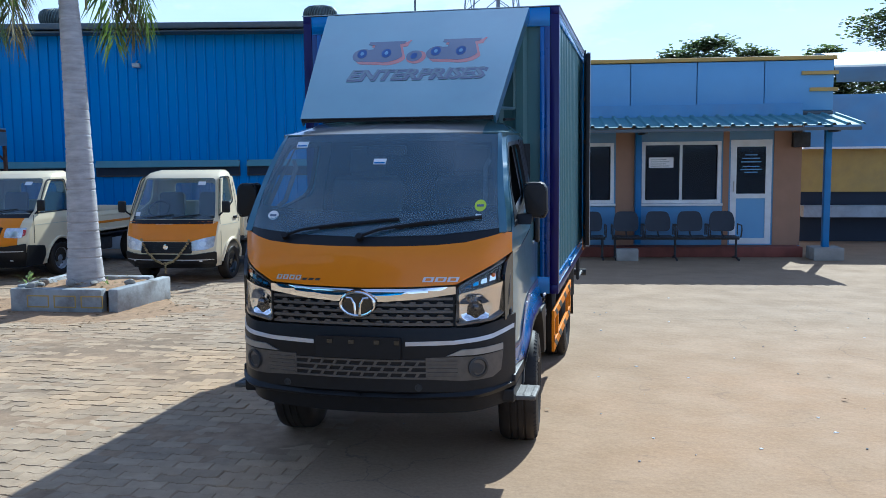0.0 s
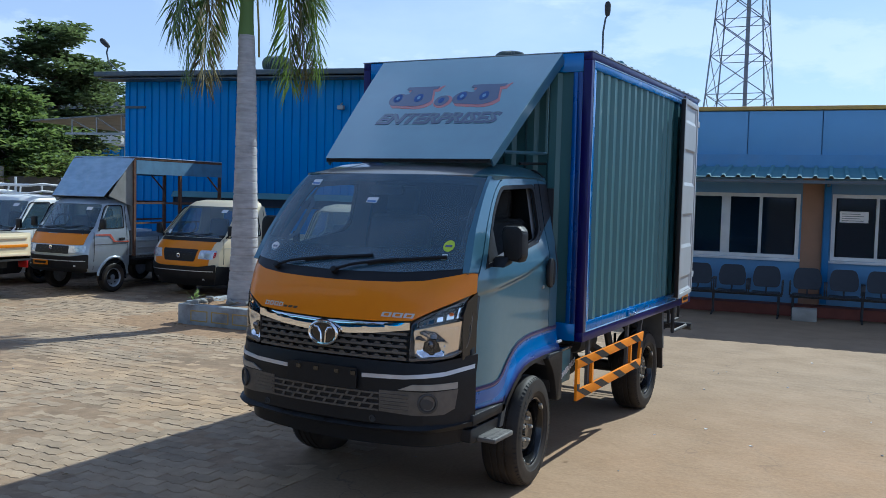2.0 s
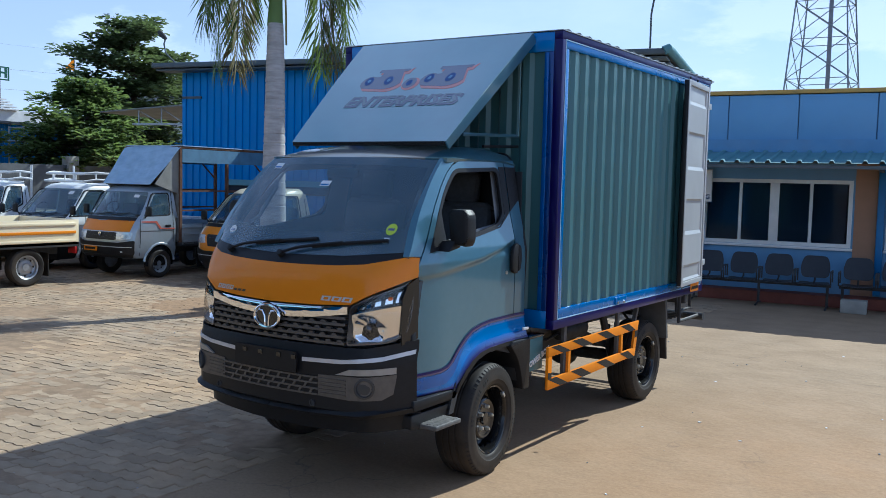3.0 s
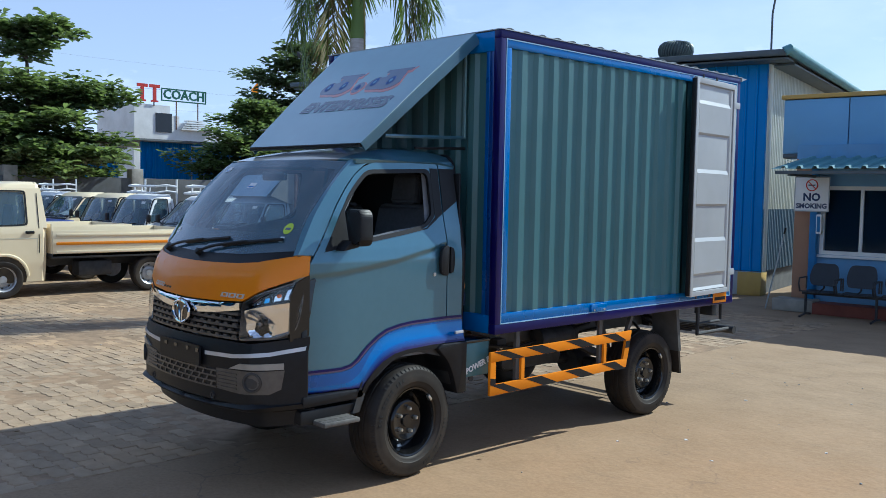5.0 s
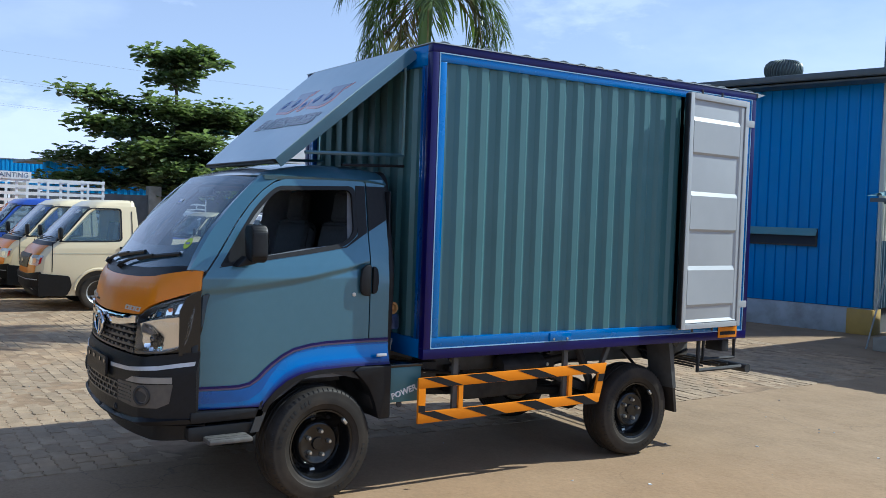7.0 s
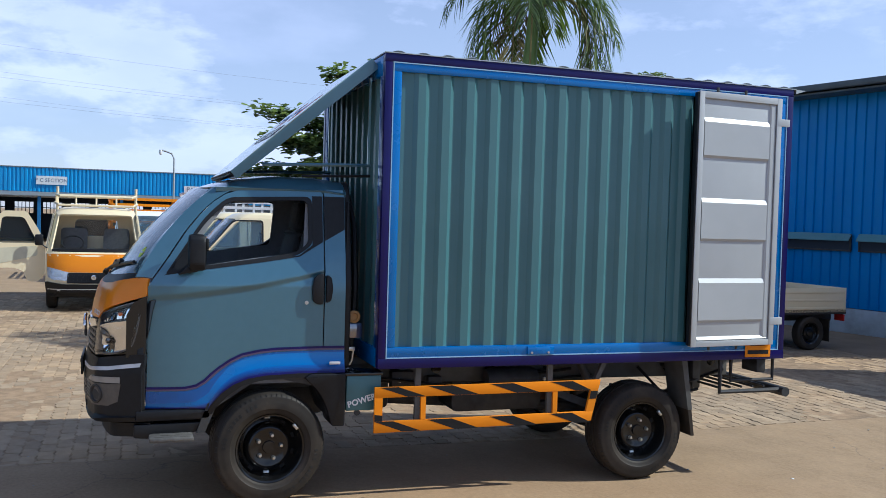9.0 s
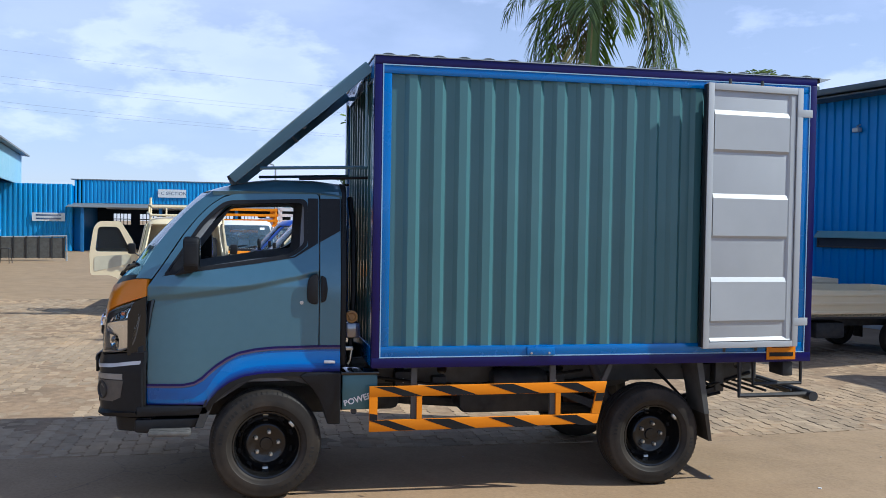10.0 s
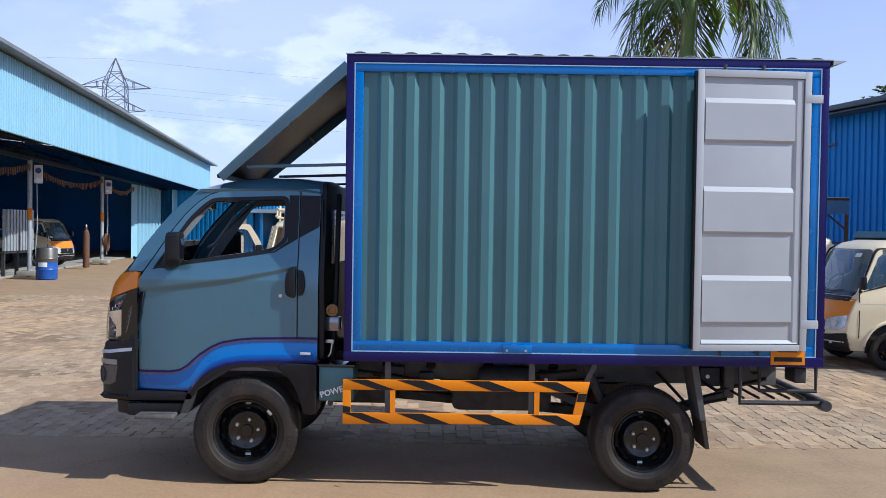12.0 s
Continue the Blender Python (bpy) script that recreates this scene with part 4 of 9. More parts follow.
# ---- blue sheds at the end of the yard ----
def build_section_shed():
    s = thing("section_shed", "blue ribbed workshop with a dark open front", "building", pose(-46, 0, 0, 0, 0, 90), kind="structure")
    # local x runs along world y, local -y faces the yard
    bm = corrugated(16.5, 1.25, 0.2, 0.03, 0.09, slope=0.02)
    bm.transform(Matrix.Translation((-9.6, 0, 2.62)))
    part("fascia", bm, CORR_SKY, s)
    part("roof", prism([(-0.05, 3.87), (-0.05, 3.92), (9, 4.02), (9, 3.95)], "x", -9.8, 7.1), ROOFGREY, s)
    part("awning", prism([(0.05, 2.62), (-1.3, 2.4), (-1.3, 2.36), (0.05, 2.56)], "x", -9.8, 7.0), ROOFGREY, s)
    # near-black back wall: the workshop's inner shade is in its colour
    part("back_wall", sheet(rect(-9.6, 7, 0, 3.9), lambda u, v: Vector((u, 5.0, v)), (0, -1, 0), [rect(-8.3 + 1.5 * i, -7.3 + 1.5 * i, 1.45, 2.1) for i in range(10)], step=9, thick=0.2), INSIDESHADE, s)
    part("side_wall", box((-9.6, 0, 0), (-9.2, 5, 3.9)), CORR_BLUE, s)
    for u in (-9.0, -5.0, -1.0, 3.0, 6.6):
        part("front_post", box((u - 0.08, -1.2, 0), (u + 0.08, -1.05, 2.4)), POSTBLUE, s)
    bm = corrugated(5.2, 3.6, 0.25, 0.04, 0.1, slope=0.03)
    bm.transform(Matrix.Translation((-14.8, -0.6, 0)))
    part("plain_bay", bm, CORR_SKY, s, "plain blue ribbed bay")
    part("bay_body", box((-14.8, -0.55, 0), (-9.65, 5, 3.55)), CORR_BLUE, s)
    board = part("sign_board", box((-5.25, -0.09, 3.0), (-3.75, -0.05, 3.45)), WHITE, s, "white board lettered F C SECTION")
    part("lettering", text_mesh("F C SECTION", 0.27, pose(-4.5, -0.093, 3.22, 90)), LOGONAVY, board)
    board = part("sign_board", box((-11.6, -0.72, 1.6), (-9.95, -0.68, 2.05)), WHITE, s)
    for z in (1.7, 1.88):
        part("writing", box((-11.4, -0.73, z), (-10.15, -0.722, z + 0.08)), LOGONAVY, board)
    for i in range(10):
        u = -8.3 + 1.5 * i
        grille = part("window_grille", box((u, 5.02, 1.75), (u + 1.0, 5.06, 1.80)), DARKGREY, s)
        for k in range(4):
            part("bar", box((u + 0.17 + 0.2 * k, 5.02, 1.45), (u + 0.21 + 0.2 * k, 5.06, 2.1)), DARKGREY, grille)
    part("light_strip", box((-8.4, 3.0, 2.33), (-3.5, 3.1, 2.43)), WHITE, s)


build_section_shed()


# ---- compound wall and the buildings past it ----
def build_distance():
    w = thing("compound_wall", "dark grey compound wall with pale piers and lattice", "wall", kind="structure")
    for a, b in ((2.0, 34.0),):
        part("wall_run", box((-24.2, a, 0), (-24, b, 2.05), 0.01), WALLDARK, w)
    for i in range(9):
        y = 2.0 + 4 * i
        part("pier", box((-24.3, y - 0.2, 0), (-23.9, y + 0.2, 2.35), 0.02), CONCRETE, w)
    sh = thing("blue_sheet_shed", "blue ribbed sheds behind the compound wall", "building", kind="structure")
    bm = corrugated(15, 3.6, 0.25, 0.04, 0.1, slope=0.03)
    bm.transform(pose(-30, 13.0, 0, 0, 0, 90))
    part("cladding", bm, CORR_BLUE, sh)
    bm = corrugated(9, 3.3, 0.25, 0.04, 0.1, slope=0.03)
    bm.transform(pose(-32, 4.0, 0, 0, 0, 90))
    part("cladding", bm, CORR_SKY, sh)
    part("roof", prism([(-29.6, 3.62), (-29.6, 3.7), (-38, 3.78), (-38, 3.7)], "y", 12.8, 28.2), ROOFGREY, sh)
    part("roof", prism([(-31.6, 3.32), (-31.6, 3.4), (-38, 3.48), (-38, 3.4)], "y", 3.8, 13.2), ROOFGREY, sh)
    tt = thing("far_house", "white stepped house far off with rooftop lettering", "building", kind="structure")
    part("wall", prism([(19.8, 0), (19.8, 6.55), (22.0, 6.55), (22.0, 6.0), (22.6, 6.0), (22.6, 5.6), (23.4, 5.6), (23.4, 5.2), (27, 5.2), (27, 0)], "x", -50, -45, bm=None), FARWHITE, tt)
    part("window", box((-45.0, 21.1, 5.0), (-44.95, 22.1, 6.1)), INSIDESHADE, tt)
    for i in range(5):
        part("roof_step", box((-45.2, 22.6 + 0.1 * i, 5.2 + 0.13 * i), (-44.7, 24.8 - 0.2 * i, 5.27 + 0.13 * i)), FARWHITE, tt)
    sign = thing("rooftop_sign", "red and green rooftop letter sign on thin posts", "sign", pose(-45, 0, 0))
    for z in (6.82, 7.5):
        part("rail", box((-0.04, 21.45, z), (0.02, 24.35, z + 0.07)), SIGNGREEN, sign)
    for y in (21.45, 24.28):
        part("end_rail", box((-0.04, y, 6.895), (0.02, y + 0.07, 7.495)), SIGNGREEN, sign)
    part("lettering", text_mesh("COACH", 0.80, pose(0.01, 22.9, 7.2, 90, 0, 90) @ Matrix.Diagonal((0.92, 0.92, 1, 1)), 0.04, 0.02), SIGNGREEN, sign, "green capital letters")
    for y in (20.2, 21.0, 22.4, 23.8):
        part("post", tube([(0, y, 5.2 if y > 22 else 6.5), (0, y, 6.9)], 0.04, 6), RUST, sign)
    for y in (19.95, 20.7):
        block = part("block", box((0, y, 7.52), (0.12, y + 0.62, 7.70)), SIGNRED, sign, "red post-and-cap shape")
        part("stem", box((0, y + 0.22, 6.80), (0.12, y + 0.40, 7.5195)), SIGNRED, block)
        part("foot", box((0, y + 0.1, 6.70), (0.12, y + 0.52, 6.7995)), SIGNRED, block)
    h = thing("far_building", "pale far building behind trees", "building", kind="structure")
    part("wall", box((-42, 30, 0), (-36, 44, 6.0)), FARWHITE, h)
    part("roof", box((-42.4, 29.6, 6.0), (-35.6, 44.4, 6.3)), ROOFGREY, h)
    for i in range(4):
        part("window", box((-36.0, 31.5 + 3 * i, 3.6), (-35.95, 32.9 + 3 * i, 5.0)), INSIDESHADE, h)
    c = thing("canopy", "grey lean-to canopy beside the blue hall", "canopy", pose(-17.2, 13.4, 0, 0, 0, 12), kind="structure")
    part("roof", prism([(-2.6, 3.56), (-2.6, 3.60), (2.5, 3.9), (2.5, 3.86)], "y", -1.0, 3), ROOFGREY, c)
    part("post", tube([(-2.2, 2.8, 0), (-2.2, 2.8, 3.55)], 0.05, 8), GALV, c)
    part("bottom_chord", box((-1.5, -0.92, 3.20), (2.5, -0.86, 3.26)), GALV, c)
    for k in range(5):
        u = -1.3 + 0.8 * k
        part("web", tube([(u, -0.89, 3.24), (u, -0.89, 3.62 + 0.06 * k)], 0.022, 6), GALV, c)
        part("web", tube([(u, -0.89, 3.62 + 0.06 * k), (u + 0.8, -0.89, 3.24)], 0.016, 6), GALV, c)


build_distance()

# ---- the box lorry: faces -y, front axle over the origin ----
CREASE = [(-0.75, 1.246), (-0.52, 1.266), (-0.31, 1.291), (-0.10, 1.321), (0.17, 1.375), (0.32, 1.415), (0.46, 1.46)]


def side_x(y, z):
    """Half width of the cab's side."""
    x = 0.80
    if z > 1.33:
        x -= (z - 1.33) * 0.185
    if z < 0.75:
        x -= (0.75 - z) ** 2 * 0.5
    if y < -0.45:
        x -= 0.45 * (y + 0.45) ** 2
    s = min(1.0, max(0.0, (z - table(y, CREASE)) / 0.026 + 0.5))
    return x - 0.015 + 0.015 * s * max(0.0, min(1.0, (1.6 - z) / 0.2))


NOSE = [(0.30, -0.975), (0.36, -1.0), (0.50, -1.015), (0.54, -1.068), (0.82, -1.073), (0.88, -1.055), (0.95, -1.055), (1.05, -1.05), (1.18, -1.03), (1.28, -1.004), (1.338, -0.96), (1.40, -0.897), (1.444, -0.856), (1.576, -0.77), (1.727, -0.632), (1.898, -0.455), (1.96, -0.375), (2.0, -0.25)]


def nose_y(x, z):
    """How far forward the front reaches."""
    a = abs(x)
    low = 0.195 * a * a + 5.5 * max(0.0, a - 0.6) ** 2
    high = 0.10 * (a / 0.72) ** 2.5 + 2.0 * max(0.0, a - 0.66) ** 2
    k = min(1.0, max(0.0, (z - 1.28) / 0.18))
    return table(z, NOSE) + low * (1 - k) + high * k


def on_nose(proud=0.0):
    return lambda u, v: Vector((u, nose_y(u, v) - proud, v))


def on_side(s, proud=0.0):
    return lambda u, v: Vector((s * (side_x(u, v) + proud), u, v))


DOORLINE = [(0.59, -0.722), (1.32, -0.722), (1.468, -0.622), (1.653, -0.505), (1.75, -0.43), (1.828, -0.355), (1.88, -0.28), (1.903, -0.22)]
STRIPE = [(-0.72, 0.697), (-0.50, 0.699), (-0.43, 0.712), (-0.375, 0.745), (-0.335, 0.784), (-0.295, 0.818), (-0.23, 0.862), (-0.165, 0.893), (-0.065, 0.913), (0.04, 0.923), (0.32, 0.928), (0.46, 0.927)]
ARCHTOP = [(-0.352, 0.612), (-0.343, 0.624), (-0.291, 0.686), (-0.223, 0.735), (-0.136, 0.770), (-0.032, 0.786), (0.179, 0.794), (0.46, 0.792)]


def windscreen_half(z):
    return table(z, [(1.36, 0.715), (1.9, 0.645)])


def lorry_wheel(parent, x, y, z, s, steer=0.0, size=1.0):
    turn = pose(x, y, z, 0, 0, steer) @ pose(0, 0, 0, 0, 90 * s, 0) @ Matrix.Diagonal((size, size, 1.10, 1))
    rim = part("wheel", lathe([(0.185, -0.09), (0.200, -0.07), (0.202, 0.07), (0.213, 0.088), (0.210, 0.096), (0.200, 0.092), (0.192, 0.075), (0.188, 0.035), (0.180, 0.004), (0.166, -0.006), (0.148, 0.000), (0.142, 0.022), (0.137, 0.040), (0.128, 0.053), (0.117, 0.058), (0.104, 0.056), (0.090, 0.051), (0.060, 0.049), (0.040, 0.049), (0.036, 0.060), (0.0, 0.062)], 48, turn), RIMBLACK, parent, "black steel wheel")
    for k in range(10):
        a = 2 * math.pi * k / 10
        part("slot", box((-0.009, -0.017, -0.004), (0.009, 0.017, 0.004), 0.003, m=turn @ pose(0, 0, 0, 0, 0, math.degrees(a)) @ pose(0.168, 0, -0.002, 0, -18, 0)), TREADDARK if k % 5 else STEEL, rim)
    tyre = lathe([(0.205, -0.085), (0.225, -0.10), (0.27, -0.108), (0.315, -0.104), (0.334, -0.09), (0.343, -0.07), (0.345, -0.045), (0.338, -0.042), (0.338, -0.034), (0.346, -0.031), (0.347, -0.006), (0.339, -0.004), (0.339, 0.004), (0.347, 0.006), (0.346, 0.031), (0.338, 0.034), (0.338, 0.042), (0.345, 0.045), (0.343, 0.07), (0.335, 0.088), (0.324, 0.100), (0.318, 0.1035), (0.312, 0.1035), (0.290, 0.109), (0.262, 0.1115), (0.248, 0.1105), (0.244, 0.107), (0.228, 0.104), (0.216, 0.098), (0.207, 0.085), (0.206, 0.0), (0.21, -0.085)], 64, turn, cap=False)
    for v in tyre.verts:
        flat = floor_height(v.co.x, v.co.y) + 0.002
        if v.co.z < flat + 0.02:
            v.co.z = max(v.co.z, flat)
    part("tyre", tyre, RUBBER, rim, "black tyre with dusty side wall")
    for k in range(64):
        mm = turn @ pose(0, 0, 0, 0, 0, 360 * k / 64) @ pose(0.3305, 0, 0.0965, 0, 46, 0)
        if mm.translation.z < 0.03:
            continue
        part("tread_notch", box((-0.010, -0.0016, -0.003), (0.010, 0.0016, 0.0008), m=mm), TREADDARK, rim)
    for k in range(26):
        a = math.radians(200 + 5.4 * k) if k < 13 else math.radians(20 + 5.4 * (k - 13))
        if k % 13 in (3, 9):
            continue
        mm = turn @ pose(0, 0, 0, 0, 0, math.degrees(a)) @ pose(0.285, 0, 0.1092, 0, 9, 0)
        part("side_wall_mark", box((-0.011, -0.006, 0), (0.011, 0.006, 0.0016), m=mm), TREADDARK, rim)
    for k in range(5):
        a = 2 * math.pi * k / 5 + 0.4
        part("wheel_nut", lathe([(0.0145, 0.03), (0.0145, 0.046), (0.009, 0.056), (0, 0.057)], 6, turn @ pose(0.074 * math.cos(a), 0.074 * math.sin(a), 0.016)), STEEL, rim, "bright wheel nut")
    part("valve_weight", box((-0.012, -0.02, 0.085), (0.006, 0.02, 0.105), 0.003, m=turn @ pose(0, 0, 0, 0, 0, 130) @ pose(0.2, 0, 0)), STEEL, rim)
    return rim


def build_lorry():
    t = thing("box_lorry", "steel-blue box lorry with an orange nose and ribbed cargo box", "lorry")
    # --- cab sides ---
    for s in (1, -1):
        out = (s, 0, 0)
        low = [(-0.715, 0.595)] + ARCHTOP[:-1] + [(0.322, 0.793)]
        door_out = low + [(0.322, 1.90), (0.30, 1.918), (-0.20, 1.905)] + [(y + 0.004, z) for z, y in reversed(DOORLINE[1:-1])]
        hole = fillet([(-0.625, 1.392), (-0.5, 1.415), (-0.06, 1.478), (0.165, 1.515), (0.252, 1.585), (0.252, 1.882), (-0.262, 1.862), (-0.345, 1.79), (-0.41, 1.72)], [0.02, 0.02, 0.02, 0.06, 0.03, 0.05, 0.09, 0.05, 0.05], 4)
        bend = lambda u, v: (u, v - table(u, CREASE))
        lay = lambda u, v, s=s: on_side(s)(u, v + table(u, CREASE))
        door = part("cab_door", sheet([bend(*p) for p in dense(door_out)], lay, out, [[bend(*p) for p in dense(hole)]], thick=0.03, steps=(0.04, 0.009)), CABPAINT, t, "steel-blue cab door with open window")
        inner = fillet([(-0.600, 1.412), (-0.5, 1.433), (-0.06, 1.497), (0.155, 1.535), (0.228, 1.598), (0.228, 1.858), (-0.252, 1.838), (-0.325, 1.775), (-0.392, 1.705)], [0.02, 0.02, 0.02, 0.06, 0.03, 0.05, 0.09, 0.05, 0.05], 4)
        part("window_seal", sheet(hole, on_side(s, 0.002), out, [inner], step=9, thick=0.02), BLACKPL, door)
        # the black area round the window
        rim_out = [(-0.63, 1.387), (-0.5, 1.409), (-0.06, 1.471), (0.17, 1.508), (0.318, 1.600), (0.318, 1.885), (0.2522, 1.885), (0.2522, 1.58), (0.168, 1.516), (-0.06, 1.479), (-0.5, 1.416), (-0.62, 1.3935)]
        part("pillar_trim", sheet(rim_out, on_side(s, 0.003), out, step=0.08, thick=0.004), BLACKPL, door)
        part("door_handle", prism(fillet([(0.25, 1.235), (0.28, 1.215), (0.316, 1.215), (0.318, 1.405), (0.285, 1.405), (0.255, 1.38), (0.245, 1.31)], 0.03, 4), "x", s * 0.79, s * 0.816, 0.007), BLACKPL, door, "black door handle")
        part("handle_cup", prism(fillet([(0.334, 1.222), (0.366, 1.235), (0.378, 1.31), (0.366, 1.385), (0.334, 1.40)], 0.02, 4), "x", s * 0.785, s * 0.808, 0.006), BLACKPL, door)
        part("lock", lathe([(0.012, 0), (0.012, 0.006), (0, 0.007)], 12, pose(s * 0.785, 0.215, 1.225, 0, 90 * s, 0)), STEEL, door)
        corner = [(-0.62, 1.3965), (-0.45, 1.4335), (-0.45, 1.66), (-0.5, 1.592)]
        part("corner_blank", sheet(corner, on_side(s, -0.004), out, step=0.1, thick=0.01), BLACKPL, door)
        mir = part("wing_mirror", prism(fillet([(0.825, 1.435), (0.925, 1.425), (0.943, 1.46), (0.94, 1.60), (0.915, 1.632), (0.82, 1.632), (0.803, 1.60)], 0.03, 3), "y", -0.50, -0.405, 0.016), BLACKPL, door, "black wing mirror")
        if s < 0:
            mir.scale = (-1, 1, 1)
        part("mirror_glass", sheet(fillet([(s * 0.835, 1.455), (s * 0.92, 1.447), (s * 0.925, 1.59), (s * 0.83, 1.60)], 0.02, 3), lambda u, v: Vector((u, -0.402, v)), (0, 1, 0), step=9), CHROME, door)
        part("mirror_arm", prism([(-0.555, 1.395), (-0.44, 1.415), (-0.43, 1.455), (-0.50, 1.455)], "x", s * 0.77, s * 0.86, 0.008), BLACKPL, door)
        # rear quarter
        quarter = [(0.330, 0.793), (0.46, 0.792), (0.46, 1.88), (0.45, 1.93), (0.330, 1.925)]
        q = part("rear_quarter", sheet(quarter, on_side(s), out, step=0.07, thick=0.03), CABPAINT, t)
        part("quarter_trim", sheet([(0.330, 1.606), (0.458, 1.680), (0.458, 1.885), (0.330, 1.885)], on_side(s, 0.003), out, step=0.08, thick=0.004), BLACKPL, q)
        # blue flare, stripe and arch
        def flare_at(u, v, s=s):
            lo = table(u, [(-0.72, 0.594), (-0.36, 0.594)] + ARCHTOP)
            hi = table(u, STRIPE)
            f = min(1.0, max(0.0, (hi - v) / max(0.03, hi - lo)))
            return Vector((s * (side_x(u, v) + 0.005 + 0.034 * f * f * min(1.0, max(0.0, (u + 0.5) / 0.2))), u, v))

        runs = [-0.72 + 0.34 * i / 6 for i in range(7)] + [-0.36 + 0.82 * i / 28 for i in range(29)]

        def band(f):
            """A line between the stripe (0) and the arch (1); the violet spray widens over the wheel."""
            out = []
            for u in runs:
                lo, hi = table(u, [(-0.72, 0.594), (-0.36, 0.594)] + ARCHTOP), table(u, STRIPE)
                wide = table(u, [(-0.45, 0.35), (-0.25, 1.0)])
                out.append((u, hi - (hi - lo) * (1 - (1 - f) * wide if 0 < f < 1 else f)))
            return out

        # the topmost band paints in the curve's shading; the lower ones are sprayed violet
        steps = [0.0, 0.09, 0.64, 0.71, 0.78, 0.85, 0.91, 1.0]
        for i, (f0, f1) in enumerate(zip(steps, steps[1:])):
            nm = "wheel_flare" if i == 1 else "flare_edge" if i == 6 else "flare_fade_shade"
            lab = {1: "bright blue wheel flare", 6: "dark violet lower edge of the flare"}.get(i, "")
            part(nm, sheet(band(f0) + band(f1)[::-1], flare_at, out, step=0.03, thick=0.004), FADES[i - 1] if i else FADES[1], t, lab)
        lower, middle, upper = [], [], []
        for i, (y, z) in enumerate(STRIPE):
            a, b = STRIPE[max(0, i - 1)], STRIPE[min(len(STRIPE) - 1, i + 1)]
            n = Vector((a[1] - b[1], b[0] - a[0])).normalized()
            lower.append((y + n.x * 0.004, z + n.y * 0.004))
            middle.append((y + n.x * 0.014, z + n.y * 0.014))
            upper.append((y + n.x * 0.027, z + n.y * 0.027))
        part("side_marker", box((s * 0.832, 0.355, 0.846), (s * 0.846, 0.425, 0.864), 0.004), SILVERSTRIP, t, "small clear side marker lamp")
        part("pinstripe", sheet(middle + upper[::-1], on_side(s, 0.006), out, step=0.06, thick=0.002), PURPLE, t, "dark violet pinstripe")
        part("pinstripe", sheet(lower + middle[::-1], on_side(s, 0.0055), out, step=0.06, thick=0.002), MAUVE, t, "mauve pinstripe")
        arch = ARCHTOP[:-1] + [(0.25, 0.793), (0.235, 0.764), (0.073, 0.770), (-0.067, 0.754), (-0.171, 0.727), (-0.257, 0.666), (-0.322, 0.600), (-0.342, 0.560), (-0.366, 0.570)]
        lip = part("arch_lip", sheet(arch, lambda u, v, s=s: Vector((s * (side_x(u, v) + 0.04), u, v)), out, step=0.06, thick=0.05), BLACKPL, t, "black plastic arch lip")
        part("fender_tail", prism(fillet([(0.205, 0.766), (0.24, 0.790), (0.463, 0.788), (0.463, 0.457), (0.38, 0.459), (0.35, 0.57), (0.30, 0.675)], [0.01, 0.01, 0.01, 0.015, 0.015, 0.1, 0.08], 3), "x", s * 0.60, s * 0.842, 0.008), BLACKPL, lip)
        part("inner_liner", prism([(0.37, 0.5), (0.43, 0.5), (0.43, 0.74), (0.1, 0.80), (-0.1, 0.80), (-0.37, 0.62), (-0.43, 0.45), (-0.38, 0.45), (-0.32, 0.6), (-0.08, 0.755), (0.08, 0.755), (0.3, 0.70)], "x", s * 0.35, s * 0.80), DARKGREY, lip)
        sill = part("sill", prism(fillet([(-0.775, 0.528), (-0.365, 0.530), (-0.345, 0.545), (-0.352, 0.588), (-0.775, 0.590)], [0, 0.015, 0.015, 0.01, 0], 2), "x", s * 0.62, s * 0.800, 0.009), BLACKPL, t, "black sill running from the bumper to the wheel arch")
        part("lower_sill", prism(fillet([(-0.785, 0.432), (-0.70, 0.424), (-0.42, 0.455), (-0.38, 0.511), (-0.785, 0.511)], 0.012, 2), "x", s * 0.50, s * 0.790, 0.006), BLACKPL, sill)
        part("bumper_side", prism([(-0.772, 0.575), (-0.724, 0.592), (-0.724, 0.978), (-0.75, 0.962), (-0.772, 0.95)], "x", s * 0.66, s * 0.777, 0.006), BLACKPL, t, "black bumper end beside the door")
        # pillar beside the windscreen
        rings = []
        for i in range(15):
            z = 1.372 + (1.915 - 1.372) * i / 14
            xw = windscreen_half(z) + 0.002
            yd = table(z, DOORLINE) - 0.006
            a = Vector((s * xw, nose_y(xw, z) - 0.004, z))
            c = Vector((s * side_x(yd, z), yd, z))
            k = Vector((s * (side_x(yd, z) - 0.012), (a.y + c.y) / 2 - 0.045, z + 0.004))
            rings.append([a, a * 0.45 + k * 0.55, k, k * 0.55 + c * 0.45, c])
        bm = bmesh.new()
        vs = [[bm.verts.new(p) for p in r] for r in rings]
        for a, b in zip(vs, vs[1:]):
            for k in range(4):
                bm.faces.new((a[k], a[k + 1], b[k + 1], b[k]) if s > 0 else (a[k + 1], a[k], b[k], b[k + 1]))
        part("screen_pillar", thicken(bm, 0.025), CABPAINT, t)
        # gloss black corner between lamp and door
        corner = [(-0.835, 0.90), (-0.725, 0.93), (-0.725, 1.265), (-0.80, 1.222), (-0.835, 1.15)]
